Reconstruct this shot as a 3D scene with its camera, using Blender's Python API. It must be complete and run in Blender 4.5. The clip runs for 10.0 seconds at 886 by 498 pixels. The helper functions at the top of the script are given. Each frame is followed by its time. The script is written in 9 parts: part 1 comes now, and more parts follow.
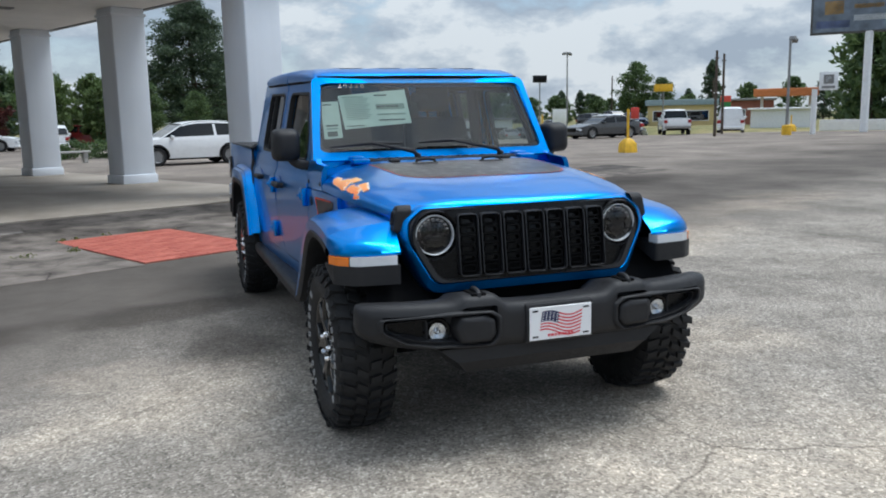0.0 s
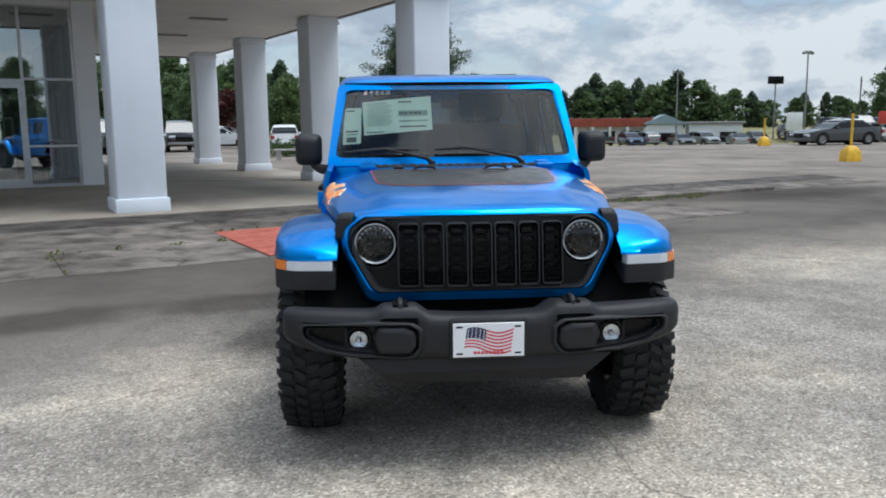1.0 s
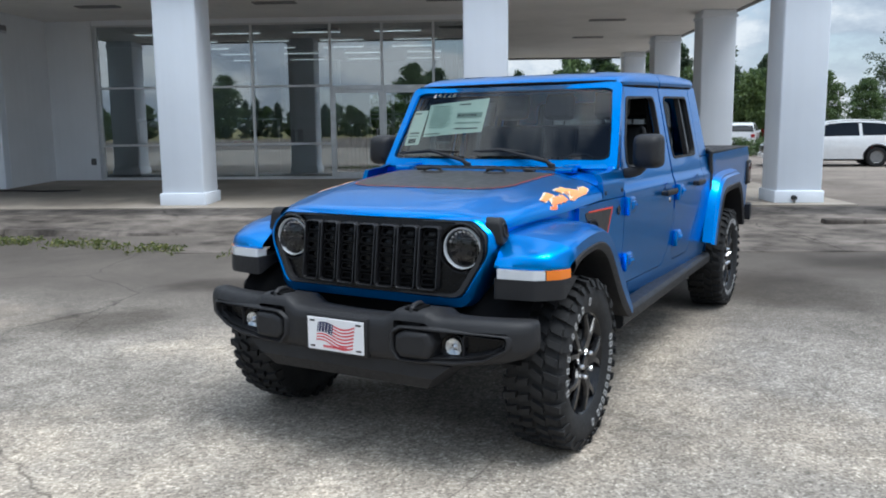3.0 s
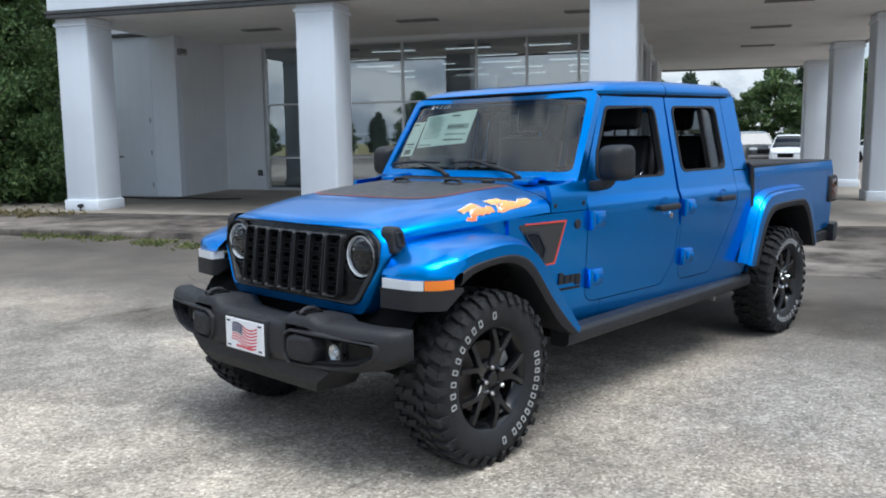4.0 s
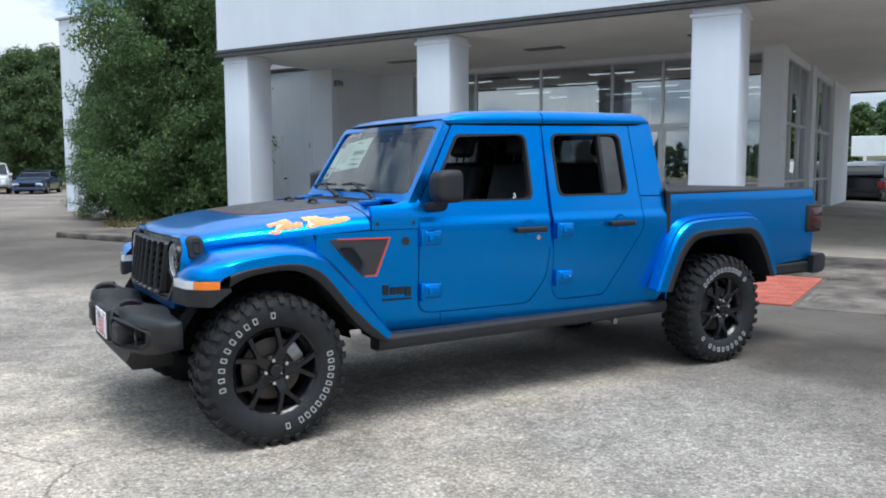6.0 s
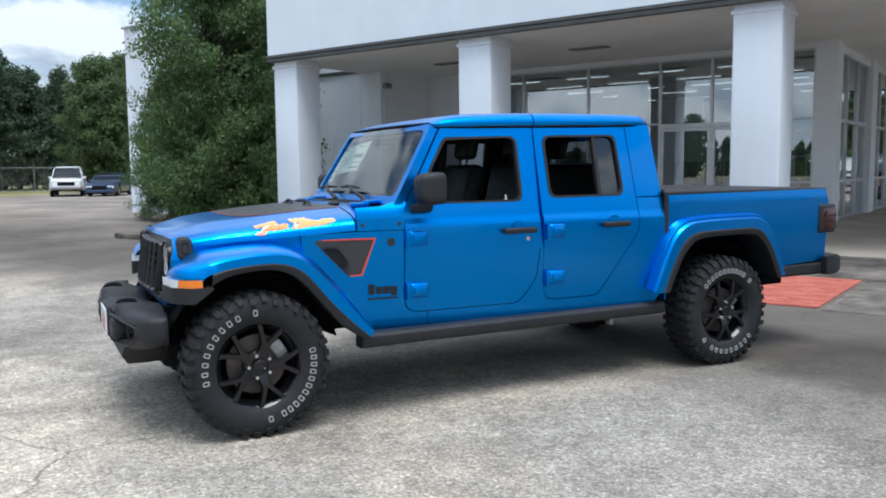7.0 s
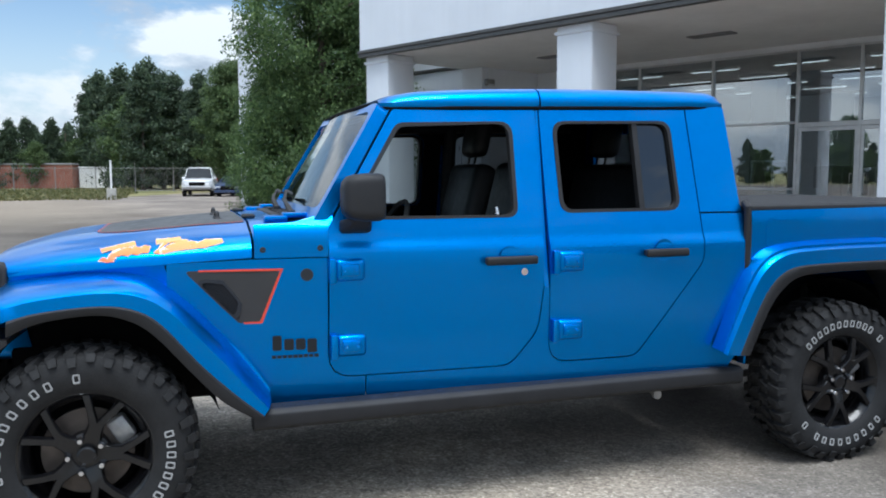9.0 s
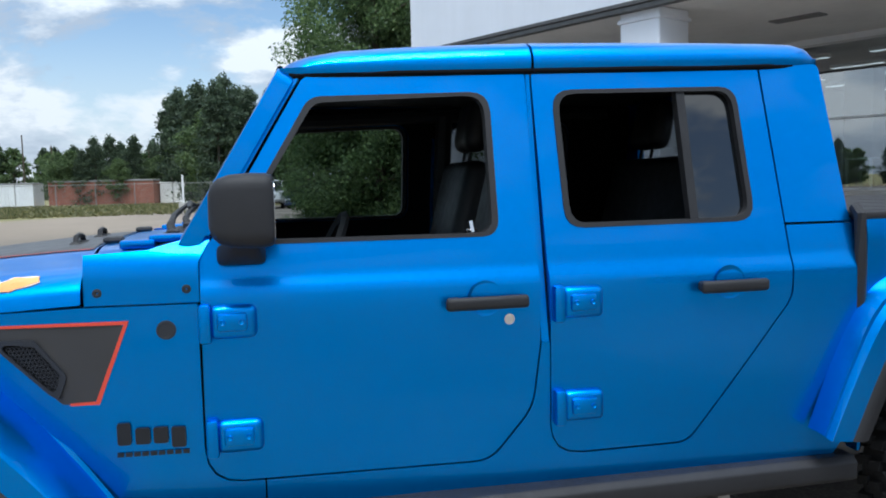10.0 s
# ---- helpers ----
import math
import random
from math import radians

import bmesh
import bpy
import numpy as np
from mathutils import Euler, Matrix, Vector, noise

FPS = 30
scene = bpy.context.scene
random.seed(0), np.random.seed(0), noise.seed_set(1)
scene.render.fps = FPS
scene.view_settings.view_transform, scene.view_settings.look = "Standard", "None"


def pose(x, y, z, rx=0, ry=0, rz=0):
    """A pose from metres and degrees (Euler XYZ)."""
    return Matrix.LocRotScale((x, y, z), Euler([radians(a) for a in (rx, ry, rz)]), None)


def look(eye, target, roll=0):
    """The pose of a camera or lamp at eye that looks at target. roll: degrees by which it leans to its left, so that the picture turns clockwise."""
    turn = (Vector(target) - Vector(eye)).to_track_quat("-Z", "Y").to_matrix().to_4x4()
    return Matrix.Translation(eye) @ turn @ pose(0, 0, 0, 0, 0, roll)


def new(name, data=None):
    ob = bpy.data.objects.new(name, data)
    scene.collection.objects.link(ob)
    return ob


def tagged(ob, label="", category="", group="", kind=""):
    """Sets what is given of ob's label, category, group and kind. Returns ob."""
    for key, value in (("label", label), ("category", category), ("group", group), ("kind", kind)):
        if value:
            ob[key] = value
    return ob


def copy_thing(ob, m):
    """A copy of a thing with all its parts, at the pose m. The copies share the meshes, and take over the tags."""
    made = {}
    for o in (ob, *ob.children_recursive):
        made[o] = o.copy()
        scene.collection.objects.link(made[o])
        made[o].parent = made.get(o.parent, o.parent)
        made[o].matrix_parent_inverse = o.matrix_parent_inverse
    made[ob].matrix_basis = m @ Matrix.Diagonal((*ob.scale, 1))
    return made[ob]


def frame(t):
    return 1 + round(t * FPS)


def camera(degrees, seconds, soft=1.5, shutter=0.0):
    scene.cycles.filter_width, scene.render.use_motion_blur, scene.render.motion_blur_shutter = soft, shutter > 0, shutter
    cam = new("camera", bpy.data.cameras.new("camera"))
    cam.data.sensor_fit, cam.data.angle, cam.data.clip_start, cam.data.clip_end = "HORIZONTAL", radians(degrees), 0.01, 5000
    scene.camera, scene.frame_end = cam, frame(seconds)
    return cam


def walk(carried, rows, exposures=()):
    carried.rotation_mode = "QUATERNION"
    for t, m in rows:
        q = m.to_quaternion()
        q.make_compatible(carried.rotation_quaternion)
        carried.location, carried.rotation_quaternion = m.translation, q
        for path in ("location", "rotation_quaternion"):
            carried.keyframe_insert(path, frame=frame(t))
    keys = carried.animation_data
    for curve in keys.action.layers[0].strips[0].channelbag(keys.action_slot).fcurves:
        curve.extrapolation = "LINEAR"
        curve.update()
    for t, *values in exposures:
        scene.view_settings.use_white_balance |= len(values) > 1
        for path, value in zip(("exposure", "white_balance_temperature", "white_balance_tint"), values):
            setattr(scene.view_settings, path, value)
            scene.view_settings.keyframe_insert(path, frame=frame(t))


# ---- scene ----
cam = camera(56.82, 10.0, 1.9)
PATH = [
    (0, (-1.681, -3.853, 1.497), (-1.012, -1.995, 1.181), -1.14),
    (0.5, (-1.081, -4.005, 1.497), (-0.663, -2.075, 1.181), -0.95),
    (1, (-0.435, -4.069, 1.510), (-0.292, -2.097, 1.206), -0.60),
    (1.5, (0.239, -4.071, 1.504), (0.084, -2.099, 1.209), -0.08),
    (2, (0.911, -3.976, 1.520), (0.457, -2.051, 1.220), -0.24),
    (2.5, (1.528, -3.822, 1.517), (0.809, -1.979, 1.223), -0.80),
    (3.8, (3.033, -2.946, 1.482), (1.739, -1.446, 1.204), -0.42),
    (4, (3.210, -2.795, 1.475), (1.858, -1.344, 1.217), -0.61),
    (4.5, (3.728, -2.429, 1.474), (2.250, -1.104, 1.234), -0.19),
    (5, (4.169, -2.038, 1.472), (2.598, -0.821, 1.250), -0.07),
    (5.5, (4.590, -1.715, 1.457), (2.951, -0.586, 1.252), -0.04),
    (7, (5.287, -1.120, 1.469), (3.517, -0.208, 1.276), -0.57),
    (7.5, (5.149, -0.888, 1.444), (3.348, -0.043, 1.248), -0.44),
    (8, (4.888, -0.507, 1.447), (3.054, 0.267, 1.252), -0.16),
    (8.5, (4.564, -0.053, 1.454), (2.699, 0.642, 1.261), 0.00),
    (9, (4.136, 0.354, 1.451), (2.240, 0.965, 1.268), -0.09),
    (9.5, (3.659, 0.767, 1.444), (1.735, 1.283, 1.273), -0.48),
    (10, (3.083, 1.109, 1.416), (1.135, 1.537, 1.256), -1.33),
]
walk(cam, [(t, look(eye, target, roll)) for t, eye, target, roll in PATH],
     exposures=[(0.0, -0.08, 6000, 6.0), (2.5, 0.07, 5950, 6.0), (5.5, 0.28, 5900, 6.0), (8.0, 0.28, 5850, 6.0), (10.0, 0.24, 5850, 6.0)])

# ---- world, sun ----
world = bpy.data.worlds.new("sky")
scene.world = world
world.use_nodes = True
wn, wl = world.node_tree.nodes, world.node_tree.links
wn.clear()
w_out = wn.new("ShaderNodeOutputWorld")
w_bg = wn.new("ShaderNodeBackground")
w_sky = wn.new("ShaderNodeTexSky")
w_sky.sky_type, w_sky.sun_disc = "NISHITA", False
w_sky.sun_elevation, w_sky.sun_rotation = radians(68), radians(75)
w_sky.dust_density, w_sky.air_density = 0.8, 1.0
w_co = wn.new("ShaderNodeTexCoord")
w_sep = wn.new("ShaderNodeSeparateXYZ")
wl.new(w_co.outputs["Generated"], w_sep.inputs[0])


def wmath(op, a, b=0.0, clamp=False):
    n = wn.new("ShaderNodeMath")
    n.operation, n.use_clamp = op, clamp
    for i, v in enumerate((a, b)):
        if isinstance(v, (int, float)):
            n.inputs[i].default_value = v
        else:
            wl.new(v, n.inputs[i])
    return n.outputs[0]


# puffy clouds in the direction of view, flattened a little
w_comb = wn.new("ShaderNodeCombineXYZ")
wl.new(w_sep.outputs[0], w_comb.inputs[0])
wl.new(w_sep.outputs[1], w_comb.inputs[1])
wl.new(wmath("MULTIPLY", w_sep.outputs[2], 2.3), w_comb.inputs[2])


def wnoise(scale, detail, rough, vec, dist=0.0):
    n = wn.new("ShaderNodeTexNoise")
    n.inputs["Scale"].default_value, n.inputs["Detail"].default_value = scale, detail
    n.inputs["Roughness"].default_value, n.inputs["Distortion"].default_value = rough, dist
    wl.new(vec, n.inputs["Vector"])
    return n.outputs["Fac"]


def wramp(fac, stops):
    n = wn.new("ShaderNodeValToRGB")
    while len(n.color_ramp.elements) < len(stops):
        n.color_ramp.elements.new(0.5)
    for e, (p, c) in zip(n.color_ramp.elements, stops):
        e.position, e.color = p, (*c, 1)
    wl.new(fac, n.inputs[0])
    return n.outputs["Color"]


w_n1 = wnoise(3.5, 10, 0.60, w_comb.outputs[0], 0.15)
w_mask = wramp(w_n1, ((0.425, (0, 0, 0)), (0.50, (1, 1, 1))))
# light from above: where the cloud thins upwards it is white, where it thickens grey
w_lift = wn.new("ShaderNodeVectorMath")
w_lift.operation = "ADD"
wl.new(w_comb.outputs[0], w_lift.inputs[0])
w_lift.inputs[1].default_value = (0.02, 0.0, 0.10)
w_n3 = wnoise(3.5, 10, 0.60, w_lift.outputs[0], 0.15)
w_n2 = wmath("ADD", wmath("MULTIPLY", wmath("SUBTRACT", w_n1, w_n3), 1.7), wmath("MULTIPLY_ADD", wnoise(7.0, 8, 0.6, w_comb.outputs[0], 0.2), 0.35))
w_n2.node.inputs[1].links[0].from_node.inputs[2].default_value = 0.325
CLOUD = wramp(w_n2, ((0.38, (3.2, 3.6, 4.2)), (0.50, (4.4, 4.75, 5.2)), (0.62, (6.2, 6.3, 6.4))))
# the hazy cloud deck grows brighter towards the sun overhead
w_up = wmath("MULTIPLY_ADD", wmath("POWER", wmath("MAXIMUM", w_sep.outputs[2], 0.0), 1.5), 1.8)
w_up.node.inputs[2].default_value = 1.0
w_vm = wn.new("ShaderNodeVectorMath")
w_vm.operation = "SCALE"
wl.new(CLOUD, w_vm.inputs[0])
wl.new(w_up, w_vm.inputs["Scale"])
# pale haze low over the horizon
w_low = wn.new("ShaderNodeMapRange")
w_low.interpolation_type = "SMOOTHSTEP"
for k, v in (("From Min", 0.20), ("From Max", 0.02), ("To Max", 0.72)):
    w_low.inputs[k].default_value = v
wl.new(w_sep.outputs[2], w_low.inputs["Value"])
w_hz = wn.new("ShaderNodeMix")
w_hz.data_type = "RGBA"
wl.new(w_low.outputs["Result"], w_hz.inputs["Factor"])
wl.new(w_sky.outputs[0], w_hz.inputs["A"])
w_hz.inputs["B"].default_value = (4.9, 5.35, 5.9, 1)
w_mix = wn.new("ShaderNodeMix")
w_mix.data_type = "RGBA"
wl.new(wmath("MULTIPLY", w_mask, 0.95), w_mix.inputs["Factor"])
wl.new(w_hz.outputs["Result"], w_mix.inputs["A"])
wl.new(w_vm.outputs[0], w_mix.inputs["B"])
wl.new(w_mix.outputs["Result"], w_bg.inputs["Color"])
w_bg.inputs["Strength"].default_value = 0.12
wl.new(w_bg.outputs[0], w_out.inputs[0])

sun_data = bpy.data.lights.new("sun", "SUN")
sun_data.energy, sun_data.angle, sun_data.color = 2.75, radians(30), (1.0, 0.97, 0.93)
sun = new("sun", sun_data)
sun.matrix_world = look((8.2, -0.9, 22), (0, 0, 0))

# ---- materials ----


def mat(name):
    m = bpy.data.materials.new(name)
    m.use_nodes = True
    nt = m.node_tree
    return m, nt, nt.nodes["Principled BSDF"]


def nd(nt, kind, **kw):
    n = nt.nodes.new(kind)
    for k, v in kw.items():
        n.inputs[k.replace("_", " ")].default_value = v
    return n


def coords(nt, obj=True):
    if obj:
        return nt.nodes.new("ShaderNodeTexCoord").outputs["Object"]
    return nt.nodes.new("ShaderNodeNewGeometry").outputs["Position"]


def noise_fac(nt, vec, scale, detail=4, rough=0.55, dist=0.0):
    n = nd(nt, "ShaderNodeTexNoise", Scale=scale, Detail=detail, Roughness=rough, Distortion=dist)
    nt.links.new(vec, n.inputs["Vector"])
    return n.outputs["Fac"]


def ramp(nt, fac, stops):
    n = nt.nodes.new("ShaderNodeValToRGB")
    while len(n.color_ramp.elements) < len(stops):
        n.color_ramp.elements.new(0.5)
    for e, (p, c) in zip(n.color_ramp.elements, stops):
        e.position = p
        e.color = (c, c, c, 1) if isinstance(c, (int, float)) else (*c, 1)
    nt.links.new(fac, n.inputs[0])
    return n.outputs["Color"]


def blend(nt, fac, a, b, mode="MIX"):
    n = nt.nodes.new("ShaderNodeMix")
    n.data_type, n.blend_type = "RGBA", mode
    for key, v in (("Factor", fac), ("A", a), ("B", b)):
        if isinstance(v, (int, float)):
            n.inputs[key].default_value = v if key == "Factor" else (v, v, v, 1)
        elif isinstance(v, tuple):
            n.inputs[key].default_value = (*v, 1)
        else:
            nt.links.new(v, n.inputs[key])
    return n.outputs["Result"]


def bump(nt, bs, height, strength=0.3, distance=0.01):
    n = nd(nt, "ShaderNodeBump", Strength=strength, Distance=distance)
    nt.links.new(height, n.inputs["Height"])
    nt.links.new(n.outputs[0], bs.inputs["Normal"])


def plain(name, colour, rough=0.5, metal=0.0, vary=0.12, scale=6.0, bumps=0.0, coat=0.0, bscale=60):
    """A surface of one colour with soft blotches, fine grain and uneven gloss."""
    m, nt, bs = mat(name)
    vec = coords(nt)
    big = ramp(nt, noise_fac(nt, vec, scale), ((0.3, 1 - vary), (0.7, 1 + vary * 0.6)))
    col = blend(nt, 1.0, colour, big, "MULTIPLY")
    nt.links.new(col, bs.inputs["Base Color"])
    nt.links.new(ramp(nt, noise_fac(nt, vec, scale * 4), ((0.3, max(rough - 0.06, 0)), (0.7, min(rough + 0.08, 1)))), bs.inputs["Roughness"])
    bs.inputs["Metallic"].default_value = metal
    bs.inputs["Coat Weight"].default_value = coat
    bs.inputs["Coat Roughness"].default_value = 0.03
    if bumps:
        bump(nt, bs, noise_fac(nt, vec, bscale, 3), bumps, 0.004)
    return m


def glow(name, colour, strength):
    m, nt, bs = mat(name)
    bs.inputs["Base Color"].default_value = (*colour, 1)
    bs.inputs["Emission Color"].default_value = (*colour, 1)
    bs.inputs["Emission Strength"].default_value = strength
    return m


def glass(name, tint, rough=0.0, see=0.8, gloss=0.045):
    """Pane: clear share seen through, the rest tinted, with a real glass gloss on top."""
    m, nt, bs = mat(name)
    out = nt.nodes["Material Output"]
    tr = nt.nodes.new("ShaderNodeBsdfTransparent")
    tr.inputs[0].default_value = (*[c * see for c in tint], 1)
    gl = nd(nt, "ShaderNodeBsdfGlossy", Roughness=rough)
    lw = nd(nt, "ShaderNodeLayerWeight", Blend=0.5)
    pw = nt.nodes.new("ShaderNodeMath")
    pw.operation = "POWER"
    pw.inputs[1].default_value = 4.0
    nt.links.new(lw.outputs["Facing"], pw.inputs[0])
    ma = nt.nodes.new("ShaderNodeMath")
    ma.operation = "MULTIPLY_ADD"
    ma.inputs[1].default_value, ma.inputs[2].default_value = 1 - gloss, gloss
    nt.links.new(pw.outputs[0], ma.inputs[0])
    mx = nt.nodes.new("ShaderNodeMixShader")
    nt.links.new(ma.outputs[0], mx.inputs[0])
    nt.links.new(tr.outputs[0], mx.inputs[1])
    nt.links.new(gl.outputs[0], mx.inputs[2])
    nt.links.new(mx.outputs[0], out.inputs[0])
    return m


# truck paint: blue metallic base with flakes under a clear coat
PAINT, nt, bs = mat("blue_metallic_paint")
vec = coords(nt)
fl = nd(nt, "ShaderNodeTexVoronoi", Scale=2600.0)
nt.links.new(vec, fl.inputs["Vector"])
nt.links.new(blend(nt, ramp(nt, fl.outputs["Color"], ((0.2, 0.0), (0.9, 1.0))), (0.0, 0.156, 0.52), (0.0, 0.278, 0.82)), bs.inputs["Base Color"])
bs.inputs["Metallic"].default_value = 0.92
bs.inputs["Roughness"].default_value = 0.31
bs.inputs["Specular IOR Level"].default_value = 0.25
bs.inputs["Coat Weight"].default_value = 0.4
bs.inputs["Coat Roughness"].default_value = 0.02
bump(nt, bs, noise_fac(nt, vec, 3.0, 2), 0.02, 0.02)

BLACK_PLASTIC = plain("black_textured_plastic", (0.016, 0.016, 0.018), 0.55, vary=0.2, scale=9, bumps=0.25, bscale=420)
BLACK_PLASTIC.node_tree.nodes["Principled BSDF"].inputs["Specular IOR Level"].default_value = 0.36
BLACK_GLOSS = plain("gloss_black", (0.003, 0.003, 0.0035), 0.25, vary=0.1)
BLACK_GLOSS.node_tree.nodes["Principled BSDF"].inputs["Specular IOR Level"].default_value = 0.22
DARK = plain("dark_underbody", (0.004, 0.004, 0.0045), 0.8, vary=0.3)
DARK.node_tree.nodes["Principled BSDF"].inputs["Specular IOR Level"].default_value = 0.1
RUBBER = plain("tyre_rubber", (0.012, 0.012, 0.013), 0.72, vary=0.35, scale=14, bumps=0.3, bscale=120)
RUBBER.node_tree.nodes["Principled BSDF"].inputs["Specular IOR Level"].default_value = 0.42
RIM_BLACK = plain("satin_black_alloy", (0.006, 0.006, 0.007), 0.17, vary=0.2)
CHROME = plain("bright_metal", (0.72, 0.72, 0.74), 0.14, metal=1.0, vary=0.08)
STEEL = plain("cast_steel", (0.30, 0.29, 0.28), 0.45, metal=0.8, vary=0.3, scale=20)
CALIPER = plain("cast_caliper", (0.34, 0.34, 0.34), 0.4, metal=0.6, vary=0.2, scale=30)
DISC = plain("brake_disc", (0.10, 0.085, 0.075), 0.5, metal=0.7, vary=0.3, scale=20)
WHITE_PRINT = plain("white_lettering", (0.33, 0.33, 0.33), 0.6, vary=0.15, scale=40)
GRILLE_GREY = plain("satin_grille_plastic", (0.013, 0.013, 0.015), 0.42, vary=0.2, scale=12, bumps=0.08, bscale=300)
BADGE_BLACK = plain("badge_black", (0.006, 0.008, 0.012), 0.35, vary=0.1)
MATTE_BLACK = plain("matte_black_film", (0.034, 0.033, 0.034), 0.42, vary=0.12, scale=5)
RED_PRINT = plain("red_film", (0.62, 0.06, 0.03), 0.4, vary=0.1)
ORANGE_LENS = plain("amber_lens", (0.80, 0.20, 0.01), 0.12, vary=0.1, coat=0.6)
RED_LENS = plain("red_lens", (0.035, 0.004, 0.004), 0.12, vary=0.2, coat=0.6)
WHITE_LENS = plain("white_lens", (0.66, 0.68, 0.71), 0.12, vary=0.06, coat=0.6)
SEAT = plain("black_seat_leather", (0.009, 0.009, 0.011), 0.5, vary=0.2, bumps=0.04, bscale=350)
CABIN = plain("dark_cabin_trim", (0.012, 0.012, 0.013), 0.65, vary=0.2)
PAPER = plain("sticker_paper", (0.70, 0.83, 0.75), 0.6, vary=0.08, scale=12)
PAPER_INK = plain("grey_print", (0.26, 0.36, 0.31), 0.6, vary=0.1)
PAPER_DARK = plain("dark_print", (0.05, 0.07, 0.06), 0.6, vary=0.1)
PLATE_WHITE = plain("plate_white", (0.80, 0.80, 0.82), 0.35, vary=0.05)
PLATE_BLUE = plain("plate_blue", (0.02, 0.025, 0.08), 0.4, vary=0.1)
PLATE_RED = plain("plate_red", (0.62, 0.05, 0.07), 0.4, vary=0.1)
WINDSHIELD_GLASS = glass("windshield_glass", (0.80, 0.92, 0.90), see=0.54, gloss=0.06)
TINT_GLASS = glass("tinted_glass", (0.60, 0.66, 0.70), see=0.30, gloss=0.09)
SHOP_GLASS = glass("shop_glass", (0.84, 0.92, 0.95), see=0.92, gloss=0.34)

# decal: orange to yellow along its length
DECAL, nt, bs = mat("orange_yellow_decal")
sp = nt.nodes.new("ShaderNodeSeparateXYZ")
nt.links.new(coords(nt), sp.inputs[0])
mr = nd(nt, "ShaderNodeMapRange")
mr.inputs["From Min"].default_value, mr.inputs["From Max"].default_value = 1.12, 1.215
nt.links.new(sp.outputs[2], mr.inputs["Value"])
nt.links.new(ramp(nt, mr.outputs["Result"], ((0.0, (0.80, 0.16, 0.04)), (0.6, (0.85, 0.36, 0.10)), (1.0, (0.86, 0.60, 0.28)))), bs.inputs["Base Color"])
bs.inputs["Roughness"].default_value = 0.35

DECAL_EDGE = plain("cream_decal", (0.85, 0.72, 0.55), 0.4, vary=0.1, scale=20)


def stucco(name, colour, dirt=0.10):
    m, nt, bs = mat(name)
    vec = coords(nt)
    blot = ramp(nt, noise_fac(nt, vec, 0.8, 5), ((0.3, 1 - dirt), (0.65, 1.0)))
    mp = nd(nt, "ShaderNodeMapping")
    mp.inputs["Scale"].default_value = (6, 6, 0.35)
    nt.links.new(vec, mp.inputs["Vector"])
    streak = ramp(nt, noise_fac(nt, mp.outputs[0], 1.0, 4), ((0.35, 1 - dirt * 0.35), (0.6, 1.0)))
    nt.links.new(blend(nt, 1.0, blend(nt, 1.0, colour, blot, "MULTIPLY"), streak, "MULTIPLY"), bs.inputs["Base Color"])
    bs.inputs["Roughness"].default_value = 0.85
    bump(nt, bs, noise_fac(nt, vec, 90, 4, 0.7), 0.35, 0.01)
    return m


STUCCO = stucco("white_stucco", (0.76, 0.80, 0.86), 0.06)
SOFFIT = stucco("soffit_plaster", (0.87, 0.85, 0.82), 0.10)
# white stucco greyed a little; on the return wall this stands for shade
GREY_WALL = stucco("grey_stucco", (0.76, 0.78, 0.81), 0.07)
TRIM_DARK = plain("dark_metal_trim", (0.10, 0.10, 0.10), 0.45, metal=0.4, vary=0.2)
ALU = plain("aluminium_frame", (0.55, 0.56, 0.57), 0.35, metal=0.85, vary=0.12)
WHITE_PAINT = plain("white_paint", (0.74, 0.75, 0.76), 0.5, vary=0.08)
GREY_PAINT = plain("grey_paint", (0.22, 0.22, 0.22), 0.6, vary=0.2)
YELLOW_PAINT = plain("yellow_paint", (0.72, 0.42, 0.02), 0.55, vary=0.25, scale=5)
CONCRETE_POST = plain("rough_concrete", (0.42, 0.41, 0.38), 0.85, vary=0.25, bumps=0.4)

def patches(nt, vec, spots, amount=0.5):
    """Soft-edged worn or stained patches: centre, half sizes and turn of each, with ragged rims."""
    wob = nd(nt, "ShaderNodeTexNoise", Scale=1.1, Detail=7.0, Roughness=0.62)
    nt.links.new(vec, wob.inputs["Vector"])
    v2 = blend(nt, amount, vec, wob.outputs["Color"], "LINEAR_LIGHT")
    tot = None
    for x, y, rx, ry, turn in spots:
        mp = nt.nodes.new("ShaderNodeMapping")
        mp.vector_type = "TEXTURE"
        mp.inputs["Location"].default_value = (x, y, 0)
        mp.inputs["Rotation"].default_value = (0, 0, radians(turn))
        mp.inputs["Scale"].default_value = (rx, ry, 1000)
        nt.links.new(v2, mp.inputs["Vector"])
        ln = nt.nodes.new("ShaderNodeVectorMath")
        ln.operation = "LENGTH"
        nt.links.new(mp.outputs[0], ln.inputs[0])
        mr = nd(nt, "ShaderNodeMapRange")
        mr.interpolation_type = "SMOOTHSTEP"
        for k, v in (("From Min", 1.15), ("From Max", 0.45)):
            mr.inputs[k].default_value = v
        nt.links.new(ln.outputs["Value"], mr.inputs["Value"])
        if tot is None:
            tot = mr.outputs["Result"]
        else:
            mx = nt.nodes.new("ShaderNodeMath")
            mx.operation = "MAXIMUM"
            nt.links.new(tot, mx.inputs[0])
            nt.links.new(mr.outputs["Result"], mx.inputs[1])
            tot = mx.outputs[0]
    return tot


